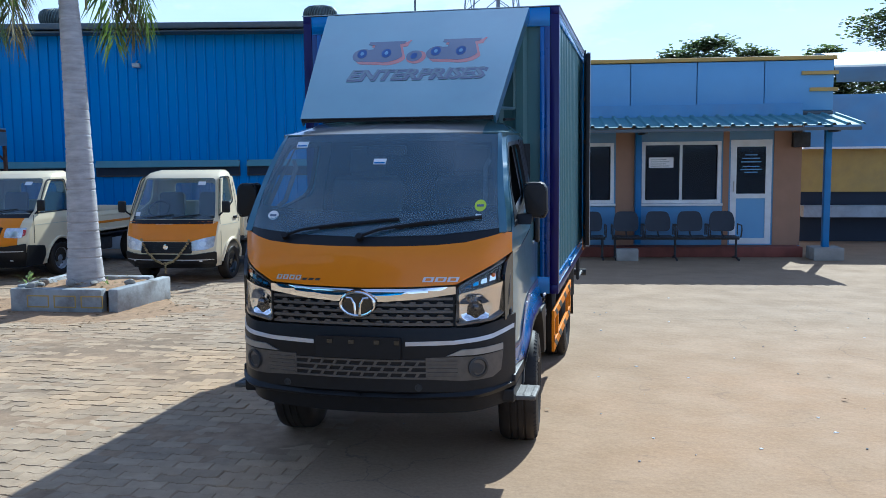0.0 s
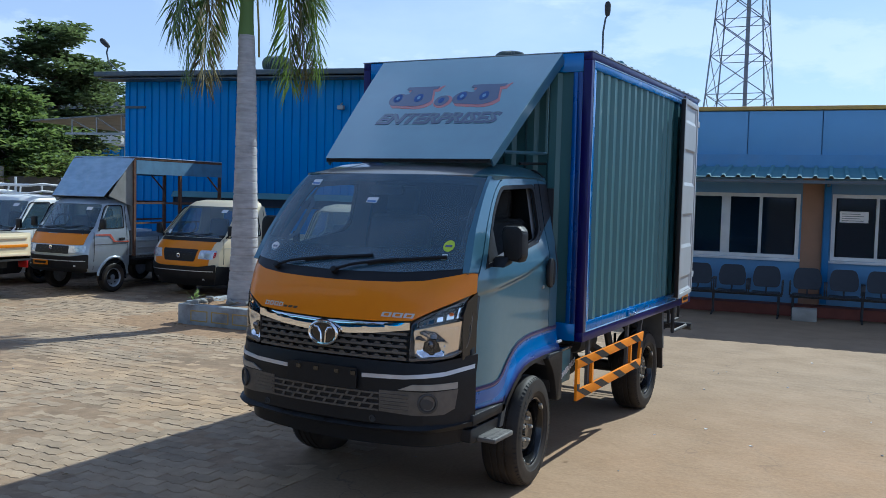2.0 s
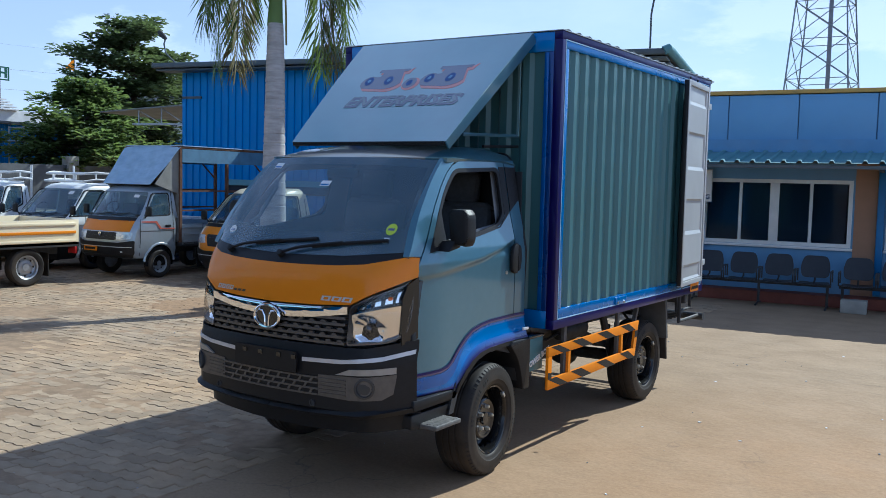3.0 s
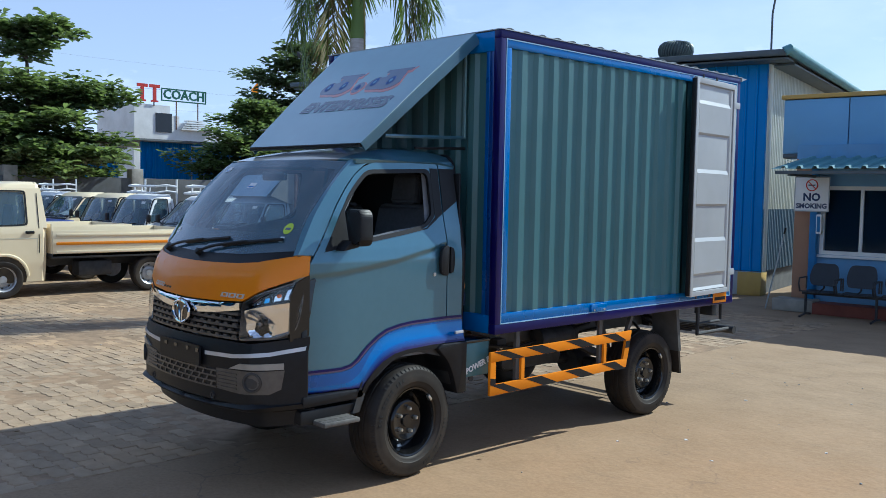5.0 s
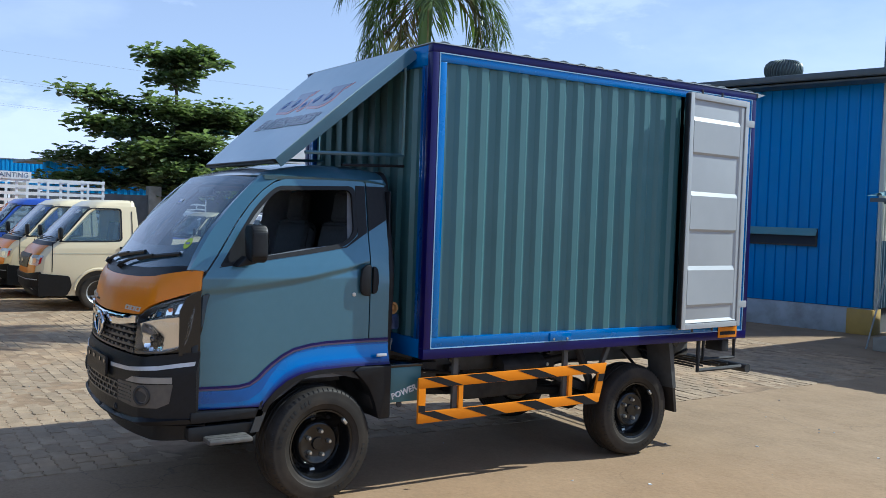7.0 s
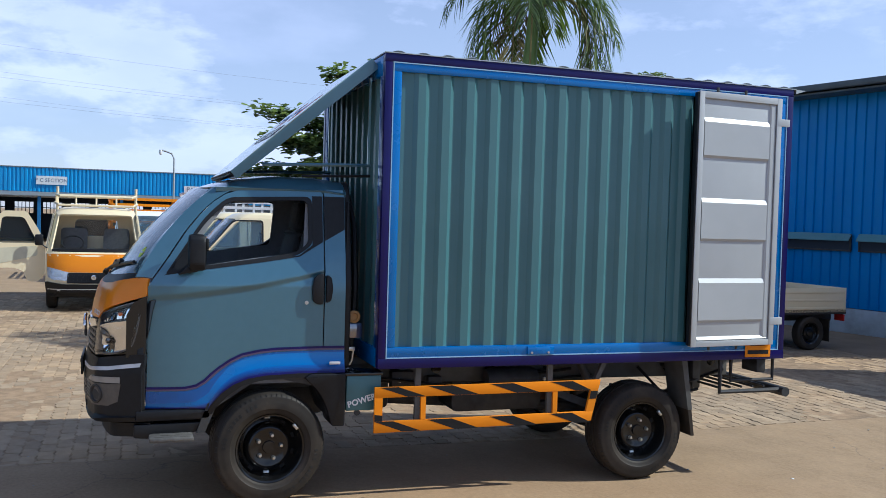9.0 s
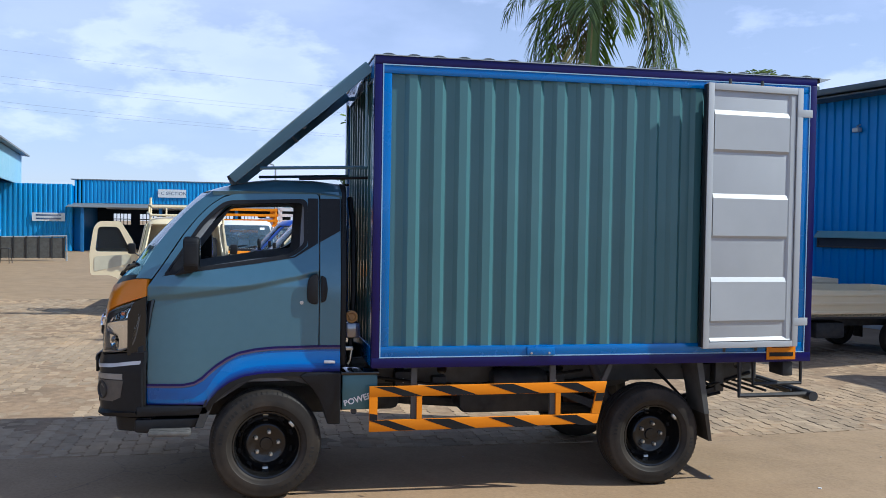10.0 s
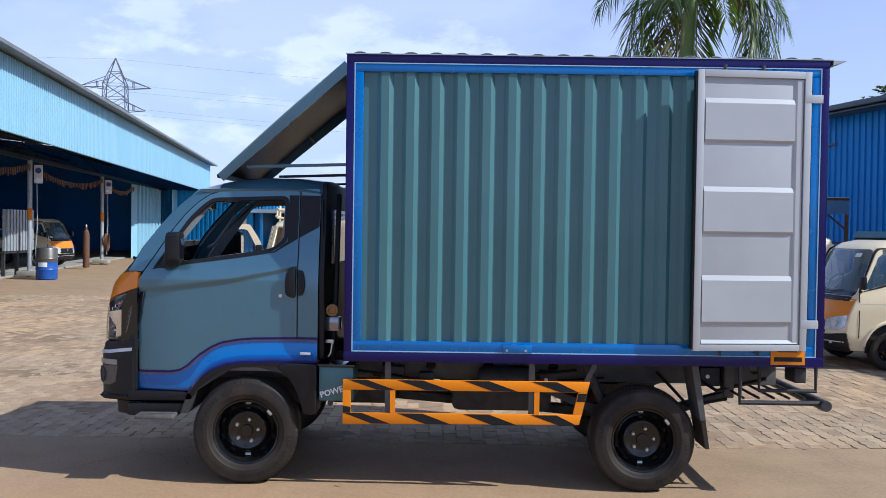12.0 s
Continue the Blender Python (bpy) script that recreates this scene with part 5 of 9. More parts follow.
        part("lamp_corner", sheet(corner, lambda u, v, s=s: Vector((s * (0.752 + 0.028 * max(0.0, (u + 0.835) / 0.11)), u, v)), out, step=0.05, thick=0.02), GLOSSBLACK, t, "gloss black corner trim")
    # --- roof, back ---
    rows = []
    for j in range(15):
        f = j / 14
        row = []
        for i in range(21):
            x = -0.672 + 1.344 * i / 20
            y0 = nose_y(x, 1.915) + 0.01
            e = 1 - (1 - f) ** 3
            crown = 2.022 - 0.03 * (x / 0.67) ** 2 - 0.07 * max(0.0, abs(x) / 0.672 - 0.8) ** 2 / 0.04 - (0.02 * max(0.0, f - 0.8) / 0.2)
            row.append(Vector((x * (1 + 0.035 * (1 - e)) if abs(x) < 0.6 else x * (1 + 0.02), y0 + (0.47 - y0) * f, 1.92 + (crown - 1.92) * min(1.0, e * 1.15))))
        rows.append(row)
    for c0, c1, nm, mat in ((0, 2, "roof_rail", CABPAINT), (2, 18, "cab_roof", ROOFBLACK), (18, 20, "roof_rail", CABPAINT)):
        bm = bmesh.new()
        vs = [[bm.verts.new(p) for p in r[c0:c1 + 1]] for r in rows]
        for a, b in zip(vs, vs[1:]):
            for i in range(c1 - c0):
                bm.faces.new((a[i], a[i + 1], b[i + 1], b[i]))
        part(nm, thicken(bm, 0.025), mat, t)
    bm = bmesh.new()
    prism(fillet([(-0.76, 0.8), (0.76, 0.8), (0.78, 1.35), (0.66, 1.93), (0.6, 1.985), (-0.6, 1.985), (-0.66, 1.93), (-0.78, 1.35)], 0.03, 2), "y", 0.462, 0.50, 0.01, bm)
    back = part("cab_back", bm, BLACKPL, t, "dark cab back wall")
    part("rear_window", sheet(fillet(rect(-0.5, 0.5, 1.42, 1.8), 0.06, 3), lambda u, v: Vector((u, 0.505, v)), (0, 1, 0), step=9), DARKGLASS, back)
    # --- screen, cowl, nose ---
    n = 14
    top, bot = 1.905, 1.385
    half = lambda z: windscreen_half(z)
    glass = [(-half(bot), bot + 0.01), (-0.4, bot - 0.02), (0, bot - 0.03), (0.4, bot - 0.02), (half(bot), bot + 0.01), (half(top), top), (0.35, top + 0.012), (0, top + 0.015), (-0.35, top + 0.012), (-half(top), top)]
    screen = part("windscreen", sheet(glass, on_nose(0.004), (0, -1, 0.3), step=0.06), WINDSCREEN, t, "raked windscreen")
    screen.visible_shadow = False
    inner = [(u * 0.955, bot + 0.125 + (v - bot) * 0.86 if v < 1.5 else v - 0.045) for u, v in glass]
    part("screen_border", sheet(glass, on_nose(0.001), (0, -1, 0.3), [inner], step=0.08), GLOSSBLACK, screen)
    for x, z, mat, w, h in ((0.0, 1.757, WHITE, 0.075, 0.032), (0.606, 1.515, LIME, 0.062, 0.062), (-0.58, 1.46, WHITE, 0.07, 0.05), (-0.52, 1.86, WHITE, 0.075, 0.035), (0.6, 1.455, WHITE, 0.03, 0.03)):
        outl = rect(x - w / 2, x + w / 2, z - h / 2, z + h / 2) if mat is WHITE and h < 0.04 else [(x + w / 2 * math.cos(a), z + h / 2 * math.sin(a)) for a in (2 * math.pi * k / 20 for k in range(20))]
        st = part("sticker", sheet(outl, on_nose(0.006), (0, -1, 0), step=9), mat, screen)
        if h > 0.04:
            part("print", sheet(rect(x - w * 0.3, x + w * 0.3, z - 0.006, z + 0.006), on_nose(0.008), (0, -1, 0), step=9), LOGONAVY, st)
        elif w > 0.05:
            part("print", sheet(rect(x - w * 0.42, x + w * 0.42, z - 0.011, z - 0.003), on_nose(0.008), (0, -1, 0), step=9), BLUE, st)
    edge = [(-0.74, 1.372), (-0.66, 1.352), (-0.55, 1.328), (-0.4, 1.315), (-0.2, 1.309), (0, 1.307), (0.2, 1.309), (0.4, 1.315), (0.55, 1.328), (0.66, 1.352), (0.74, 1.372)]
    cowl = edge + [(0.715, 1.394), (0.4, 1.366), (0, 1.356), (-0.4, 1.366), (-0.715, 1.394)]
    part("cowl", sheet(cowl, on_nose(0.0), (0, -1, 1), step=0.05, thick=0.02), BLACKPL, t, "black cowl under the windscreen")
    low = [(-0.775, 1.262), (-0.70, 1.212), (-0.60, 1.158), (-0.515, 1.112), (-0.3, 1.100), (0, 1.094), (0.3, 1.100), (0.515, 1.112), (0.60, 1.158), (0.70, 1.212), (0.775, 1.262)]
    part("nose_panel", sheet(edge[::-1] + [(-0.775, 1.368)] + low + [(0.775, 1.368)], on_nose(0.004), (0, -1, 0.3), step=0.035, thick=0.02), ORANGE, t, "glossy orange nose panel")
    for x0, x1 in ((-0.49, -0.22), (0.335, 0.53)):
        k = 7 if x0 < 0 else 3
        wd = (x1 - x0) / k
        for i in range(k):
            small = x0 < 0 and i > 3
            h = 0.012 if small else 0.026
            a, c = x0 + wd * i, wd - (0.012 if small else 0.009)
            lean = lambda f, g, a=a, c=c, h=h: (a + 0.002 + c * f + 0.010 * g, 1.126 + h * g)
            shape = [lean(0, 0), lean(1, 0), lean(1, 1), lean(0, 1)]
            holes = [] if small else [[lean(0.24, 0.24), lean(0.76, 0.24), lean(0.76, 0.76), lean(0.24, 0.76)]]
            part("badge", sheet(shape, on_nose(0.0065), (0, -1, 0), holes, step=9, thick=0.004), SILVERSTRIP if not small else DARKGREY, t, "small raised badge shapes" if i == 0 else "")
    bar = [(-0.515, 1.104), (-0.3, 1.092), (0, 1.086), (0.3, 1.092), (0.515, 1.104), (0.515, 1.064), (0.3, 1.034), (0.14, 1.022), (0, 1.018), (-0.14, 1.022), (-0.3, 1.034), (-0.515, 1.064)]

    def bar_at(u, v):
        f = min(1.0, max(0.0, (v - 1.02 - 0.04 * (u / 0.515) ** 2) / 0.07))
        return Vector((u, nose_y(u, v) - 0.010 - 0.009 * (f / 0.62 if f < 0.62 else (1 - f) / 0.38), v))

    chrome = part("chrome_bar", sheet(bar, bar_at, (0, -1, 0), step=0.02, thick=0.015), CHROME, t, "polished chrome bar across the nose")
    m = pose(0, nose_y(0, 1.02) - 0.021, 1.012, 90, 0, 0)
    part("emblem_disc", lathe([(0.0, 0.0), (0.075, 0.0), (0.08, 0.008), (0.0, 0.012)], 32, m), GLOSSBLACK, chrome)
    ring = bmesh.new()
    tube([m @ Vector((0.093 * math.cos(a), 0.063 * math.sin(a), 0.012)) for a in (2 * math.pi * k / 32 for k in range(32))], 0.009, 8, ring, closed=True)
    part("emblem_ring", ring, CHROME, chrome, "round chrome emblem ring")
    for s in (1, -1):
        part("emblem_arc", tube([m @ Vector((s * 0.012, -0.055, 0.012)), m @ Vector((s * 0.016, 0.0, 0.012)), m @ Vector((s * 0.035, 0.03, 0.012)), m @ Vector((s * 0.062, 0.032, 0.012))], 0.007, 6), CHROME, chrome)
    # grille
    gr = part("grille", sheet([(-0.5, 0.888), (0.5, 0.888), (0.508, 1.058), (0.3, 1.05), (0, 1.04), (-0.3, 1.05), (-0.508, 1.058)], on_nose(-0.025), (0, -1, 0), step=0.08, thick=0.01), BLACKPL, t, "black honeycomb grille")
    for r in range(5):
        z = 0.895 + 0.034 * r
        part("slat", sheet(rect(-0.5, 0.5, z, z + 0.014), on_nose(0.006), (0, -1, 0), step=0.06, thick=0.03), BRONZE, gr)
        for i in range(14 if r < 4 else 0):
            x = -0.47 + 0.0723 * i + (0.036 if r % 2 else 0)
            if abs(x) < 0.48:
                part("tooth", sheet([(x - 0.020, z + 0.014), (x + 0.020, z + 0.014), (x + 0.011, z + 0.025), (x - 0.011, z + 0.025)], on_nose(0.002), (0, -1, 0), step=9, thick=0.02), BRONZE, gr)
    # head lamps
    for s in (1, -1):
        shape = fillet([(0.512, 0.892), (0.715, 0.915), (0.762, 0.955), (0.772, 1.05), (0.772, 1.245), (0.70, 1.198), (0.60, 1.146), (0.522, 1.10)], [0.02, 0.03, 0.03, 0.02, 0.01, 0.02, 0.02, 0.02], 3)
        shape = [(s * u, v) for u, v in shape]
        lamp = part("head_lamp", sheet(shape, on_nose(-0.06), (0, -1, 0), step=0.05, thick=0.01), GLOSSBLACK, t, "clear head lamp with chrome reflector")
        part("lens", sheet(shape, on_nose(0.006), (0, -1, 0), step=0.04), LAMPGLASS, lamp).visible_shadow = False
        edge2 = [(u * 0.985 + s * 0.0095, 1.06 + (v - 1.06) * 0.93) for u, v in shape]
        part("bezel", sheet(shape, on_nose(0.004), (0, -1, 0), [edge2], step=9, thick=0.05), BRONZE, lamp)
        lo = fillet([(0.525, 0.908), (0.70, 0.925), (0.748, 0.962), (0.756, 1.118), (0.528, 1.06)], 0.015, 3)

        def bowl(u, v, s=s):
            du, dv = abs(u) - 0.605, v - 0.985
            d = math.hypot(du / 0.084, dv / 0.080)
            base = nose_y(u, 1.0) + 0.040 - 0.20 * (v - 0.91) - 0.05 * max(0.0, abs(u) - 0.69)
            if d < 1:
                flute = 0.0035 * math.sin(7 * math.atan2(dv, du)) * d
                return Vector((u, base + 0.046 * (1 - d * d) + flute, v))
            return Vector((u, base, v))

        part("reflector", sheet([(s * u, v) for u, v in lo], bowl, (0, -1, 0), step=0.009), CHROME, lamp)
        part("bulb", lathe([(0.017, 0), (0.019, 0.015), (0.010, 0.022), (0, 0.024)], 12, pose(s * 0.607, nose_y(0.607, 0.985) + 0.055, 0.985, 90, 0, 0)), SMOKED, lamp)
        hi = [(0.54, 1.072), (0.745, 1.128), (0.745, 1.205), (0.70, 1.178), (0.61, 1.133), (0.54, 1.098)]
        part("turn_housing", sheet([(s * u, v) for u, v in hi], lambda u, v: Vector((u, nose_y(u, v) + 0.040, v)), (0, -1, 0), step=0.03), GLOSSBLACK, lamp)
        for i in range(4):
            u0 = 0.555 + 0.040 * i
            z0 = 1.080 + 0.0275 * i / 1.0 * 0.40
            face = [(u0, z0 + 0.006), (u0 + 0.030, z0 + 0.013), (u0 + 0.030, z0 + 0.026 + 0.006 * i), (u0 + 0.004, z0 + 0.018 + 0.006 * i)]
            part("turn_facet", sheet([(s * u, v) for u, v in face], lambda u, v, u0=u0: Vector((u, nose_y(u, v) + 0.030 - 0.35 * (abs(u) - u0), v)), (0, -1, 0), step=9, thick=0.006), CHROME, lamp)
        part("turn_reflector", sheet([(s * u, v) for u, v in [(0.715, 1.128), (0.748, 1.136), (0.752, 1.20), (0.72, 1.182)]], lambda u, v: Vector((u, nose_y(u, v) + 0.02 + 0.10 * (v - 1.16), v)), (0, -1, 0), step=0.02, thick=0.004), CHROME, lamp)
        part("turn_bulb", lathe([(0.010, 0), (0.010, 0.02), (0, 0.026)], 10, pose(s * 0.695, nose_y(0.695, 1.15) + 0.035, 1.150, 90, 0, 0)), AMBER, lamp)
        part("brow", sheet([(s * u, v) for u, v in [(0.53, 1.061), (0.755, 1.119), (0.755, 1.127), (0.53, 1.069)]], on_nose(-0.01), (0, -1, 0), step=0.05, thick=0.03), GLOSSBLACK, lamp)
    # --- bumper ---
    outline = [(-0.795, 0.56), (-0.6, 0.53), (-0.3, 0.515), (0, 0.51), (0.3, 0.515), (0.6, 0.53), (0.795, 0.56), (0.795, 0.925), (0.74, 0.912), (0.62, 0.886), (0.5, 0.884), (-0.5, 0.884), (-0.62, 0.886), (-0.74, 0.912), (-0.795, 0.925)]
    bum = part("bumper", sheet(outline, on_nose(0.008), (0, -1, 0), step=0.03, thick=0.04), BLACKPL, t, "black plastic front bumper")
    lip = [(-0.79, 0.52), (-0.6, 0.495), (-0.3, 0.482), (0, 0.478), (0.3, 0.482), (0.6, 0.495), (0.79, 0.52), (0.775, 0.435), (0.55, 0.405), (0.2, 0.395), (-0.2, 0.395), (-0.55, 0.405), (-0.775, 0.435)]
    part("lower_lip", sheet(lip, lambda u, v: Vector((u, nose_y(u, v) + 0.03, v)), (0, -1, 0), step=0.05, thick=0.05), BLACKPL, bum)
    part("lip_ridge", sheet([(-0.795, 0.53), (-0.6, 0.505), (-0.3, 0.492), (0, 0.488), (0.3, 0.492), (0.6, 0.505), (0.795, 0.53), (0.795, 0.556), (0.6, 0.526), (0.3, 0.511), (0, 0.506), (-0.3, 0.511), (-0.6, 0.526), (-0.795, 0.556)], on_nose(0.046), (0, -1, 0), step=0.05, thick=0.05), BLACKPL, bum)
    for s in (1, -1):
        strip = [(s * u, v) for u, v in [(0.255, 0.79), (0.5, 0.798), (0.7, 0.822), (0.79, 0.85), (0.79, 0.873), (0.7, 0.845), (0.5, 0.82), (0.255, 0.812)]]
        part("reflective_strip", sheet(strip, on_nose(0.013), (0, -1, 0), step=0.04, thick=0.004), SILVERSTRIP, bum, "silver reflective strip")
        fog = [(s * u, v) for u, v in [(0.36, 0.612), (0.55, 0.604), (0.70, 0.612), (0.735, 0.64), (0.745, 0.745), (0.62, 0.735), (0.36, 0.728)]]
        fp = part("fog_panel", sheet(fog, on_nose(0.012), (0, -1, 0), step=0.04, thick=0.006), BRONZE, bum, "bronze-grey fog lamp panel")
        for i in range(5):
            z = 0.625 + 0.02 * i
            part("fin", sheet([(s * 0.37, z), (s * 0.53, z), (s * 0.53, z + 0.006), (s * 0.37, z + 0.006)], on_nose(0.017), (0, -1, 0), step=0.06, thick=0.006), BRONZE, fp)
        part("upper_blade", sheet([(s * u, v) for u, v in [(0.47, 0.738), (0.745, 0.75), (0.745, 0.785), (0.55, 0.772)]], on_nose(0.018), (0, -1, 0), step=0.04, thick=0.01), BRONZESILVER, fp)
        part("fog_lamp", lathe([(0.056, 0), (0.056, 0.012), (0.045, 0.014), (0.04, 0.004), (0.0, 0.012)], 28, pose(s * 0.628, nose_y(0.628, 0.675) - 0.003, 0.675, 90, 0, s * 33)), DARKGREY, fp)
    low = part("lower_grille", sheet(rect(-0.36, 0.36, 0.600, 0.728), on_nose(0.006), (0, -1, 0), step=0.1, thick=0.01), GLOSSBLACK, bum)
    for r in range(4):
        z = 0.612 + 0.031 * r
        part("bar", sheet(rect(-0.36, 0.36, z, z + 0.010), on_nose(0.016), (0, -1, 0), step=0.08, thick=0.012), BRONZE, low)
        for i in range(9 if r < 3 else 0):
            x = -0.30 + 0.075 * i + (0.037 if r % 2 else 0)
            if x < 0.31:
                part("cross_bar", sheet([(x, z + 0.008), (x + 0.016, z + 0.008), (x + 0.03, z + 0.031), (x + 0.014, z + 0.031)], on_nose(0.015), (0, -1, 0), step=9, thick=0.012), BRONZE, low)
    plate = part("plate_holder", sheet(fillet(rect(-0.235, 0.235, 0.722, 0.838), 0.012, 2), lambda u, v: Vector((u, -1.097, v)), (0, -1, 0), step=9, thick=0.012), BLACKPL, bum, "empty black plate holder")
    for x in (-0.17, -0.05, 0.09, 0.2):
        part("clip", box((x, -1.102, 0.80), (x + 0.03, -1.096, 0.822)), GLOSSBLACK, plate)
    for x in (-0.42, 0.32):
        part("tow_eye", lathe([(0.02, 0), (0.02, 0.008), (0.012, 0.008), (0.012, 0.004), (0, 0.004)], 14, pose(x, nose_y(x, 0.56) - 0.005, 0.565, 90, 0, 0)), DARKGREY, bum)
    # wipers
    for x0, x1, z1 in ((-0.46, 0.18, 1.452), (-0.02, 0.62, 1.462)):
        a = [Vector((x0 + (x1 - x0) * f, nose_y(x0 + (x1 - x0) * f, 1.36 + (z1 - 1.36) * f ** 0.6) - 0.03, 1.36 + (z1 - 1.36) * f ** 0.6)) for f in (0, 0.15, 0.3, 0.45, 0.6, 0.8, 1)]
        w = part("wiper", tube(a[:5], 0.009, 6), BLACKPL, t)
        part("blade", tube([p + Vector((0, 0.008, -0.006)) for p in a[2:]], 0.011, 6), BLACKPL, w)
        part("pivot", lathe([(0.022, 0), (0.018, 0.03), (0, 0.034)], 14, pose(*a[0], 60, 0, 0) @ pose(0, 0, -0.02)), BLACKPL, w)
    # --- inside the cab ---
    part("cab_floor", box((-0.72, -0.75, 0.72), (0.72, 0.46, 0.80)), CABINSIDE, t)
    dash = part("dashboard", prism(fillet([(-0.74, 0.95), (-0.76, 1.26), (-0.72, 1.325), (-0.52, 1.32), (-0.43, 1.24), (-0.48, 1.0)], 0.03, 3), "x", -0.66, 0.66, 0.01), CABINSIDE, t, "grey dashboard")
    part("cluster_hood", prism([(-0.62, 1.30), (-0.48, 1.36), (-0.45, 1.30), (-0.5, 1.25)], "x", -0.55, -0.2, 0.01), CABINSIDE, dash)
    for s in (1, -1):
        trim_hole = fillet([(-0.56, 1.42), (-0.06, 1.50), (0.2, 1.53), (0.22, 1.86), (-0.26, 1.83)], 0.03, 3)
        part("door_trim", sheet([(-0.70, 0.82), (0.42, 0.82), (0.42, 1.88), (-0.22, 1.88), (-0.50, 1.62), (-0.70, 1.35)], lambda u, v, s=s: Vector((s * (side_x(u, v) - 0.045), u, v)), (-s, 0, 0), [trim_hole], step=0.3), CABINSIDE, t)
        x = -s * 0.36
        seat = part("seat", prism(fillet([(-0.28, 0.98), (-0.28, 1.10), (0.2, 1.08), (0.2, 0.95)], 0.04, 3), "x", x - 0.24, x + 0.24, 0.03), SEATCLOTH, t, "dark cloth seat")
        part("backrest", prism(fillet([(0.16, 1.02), (0.30, 1.02), (0.41, 1.62), (0.30, 1.66)], 0.05, 3), "x", x - 0.24, x + 0.24, 0.04), SEATCLOTH, seat)
        part("headrest", prism(fillet([(0.30, 1.66), (0.39, 1.65), (0.41, 1.84), (0.33, 1.85)], 0.03, 3), "x", x - 0.12, x + 0.12, 0.03), SEATCLOTH, seat)
        part("assist_handle", tube([(s * 0.62, -0.62, 1.5), (s * 0.60, -0.56, 1.53), (s * 0.58, -0.42, 1.72), (s * 0.60, -0.40, 1.76)], 0.013, 8), CABINSIDE, t)
    sw = bmesh.new()
    mm = pose(-0.36, -0.34, 1.29, 32, 0, 0)
    tube([mm @ Vector((0.185 * math.cos(a), 0.185 * math.sin(a), 0)) for a in (2 * math.pi * k / 28 for k in range(28))], 0.014, 8, sw, closed=True)
    for a in (0.1, math.pi - 0.1, -math.pi / 2):
        tube([mm @ Vector((0.04 * math.cos(a), 0.04 * math.sin(a), -0.02)), mm @ Vector((0.18 * math.cos(a), 0.18 * math.sin(a), 0))], 0.013, 6, sw)
    lathe([(0.055, -0.04), (0.06, -0.01), (0.0, 0.0)], 18, mm, sw)
    part("steering_wheel", sw, GLOSSBLACK, t)
    part("rear_mirror", prism(fillet(rect(-0.12, 0.12, 1.79, 1.85), 0.02, 3), "y", -0.46, -0.43, 0.006), GLOSSBLACK, t)
    # --- wheels, axles, chassis ---
    for x, y, z, s, steer, size in ((0.725, 0, 0.338, 1, 4, 1.0), (-0.725, 0, 0.338, -1, 4, 1.0), (0.71, 2.6, 0.312, 1, 0, 0.99), (-0.71, 2.6, 0.312, -1, 0, 0.99)):
        lorry_wheel(t, x, y, z, s, steer, size)
    for s in (1, -1):
        rail = part("chassis_rail", prism([(-0.6, 0.62), (0.7, 0.64), (3.6, 0.62), (3.6, 0.80), (0.7, 0.82), (-0.6, 0.74)], "x", s * 0.36, s * 0.42, 0.004), CHASSIS, t, "grey-beige chassis rail")
        for y in (0.9, 1.2, 1.6, 2.05, 3.2, 3.45):
            part("rail_hole", lathe([(0.035, 0), (0.035, 0.004), (0, 0.004)], 14, pose(s * 0.421, y, 0.73, 0, 90 * s, 0)), GLOSSBLACK, rail)
        spring = part("leaf_spring", prism([(1.95, 0.62), (2.3, 0.50), (2.6, 0.46), (2.9, 0.50), (3.25, 0.60), (3.25, 0.56), (2.9, 0.44), (2.6, 0.38), (2.3, 0.44), (1.95, 0.58)], "x", s * 0.46, s * 0.54), DARKGREY, t)
        part("shackle", box((s * 0.45, 3.2, 0.55), (s * 0.55, 3.27, 0.80), 0.01), CHASSIS, spring)
        part("u_bolt", tube([(s * 0.5, 2.53, 0.60), (s * 0.5, 2.53, 0.33), (s * 0.5, 2.67, 0.33), (s * 0.5, 2.67, 0.60)], 0.012, 6), DARKGREY, spring)
        part("shock_absorber", tube([(s * 0.56, 2.45, 0.34), (s * 0.54, 2.25, 0.78)], 0.032, 10), DARKGREY, t)
        stp = part("step_plate", box((s * 0.66, -0.70, 0.425), (s * 0.90, -0.45, 0.452), 0.008), DUSTMETAL, t, "dusty ribbed step plate")
        for k in range(5):
            part("tread_rib", box((s * (0.69 + 0.045 * k), -0.69, 0.4515), (s * (0.705 + 0.045 * k), -0.46, 0.4545), 0.001), DUSTMETAL, stp)
        part("step_bracket", box((s * 0.55, -0.60, 0.45), (s * 0.68, -0.54, 0.53)), DARKGREY, t)
        flap = part("mudflap", prism([(2.885, 0.85), (2.93, 0.85), (2.99, 0.46), (2.955, 0.46)], "x", s * 0.62, s * 0.86), CHASSIS, t, "grey mudguard plate with black rubber flap")
        part("rubber_flap", prism([(2.955, 0.50), (2.985, 0.50), (3.02, 0.27), (2.995, 0.27)], "x", s * 0.60, s * 0.85), RUBBER, flap)
        part("bracket", tube([(s * 0.45, 2.99, 0.72), (s * 0.72, 2.95, 0.70)], 0.014, 6), DARKGREY, flap)
    part("front_axle", tube([(-0.65, 0, 0.33), (0.65, 0, 0.33)], 0.045, 10), DARKGREY, t)
    axle = part("rear_axle", tube([(-0.65, 2.6, 0.315), (0.65, 2.6, 0.315)], 0.05, 10), DARKGREY, t)
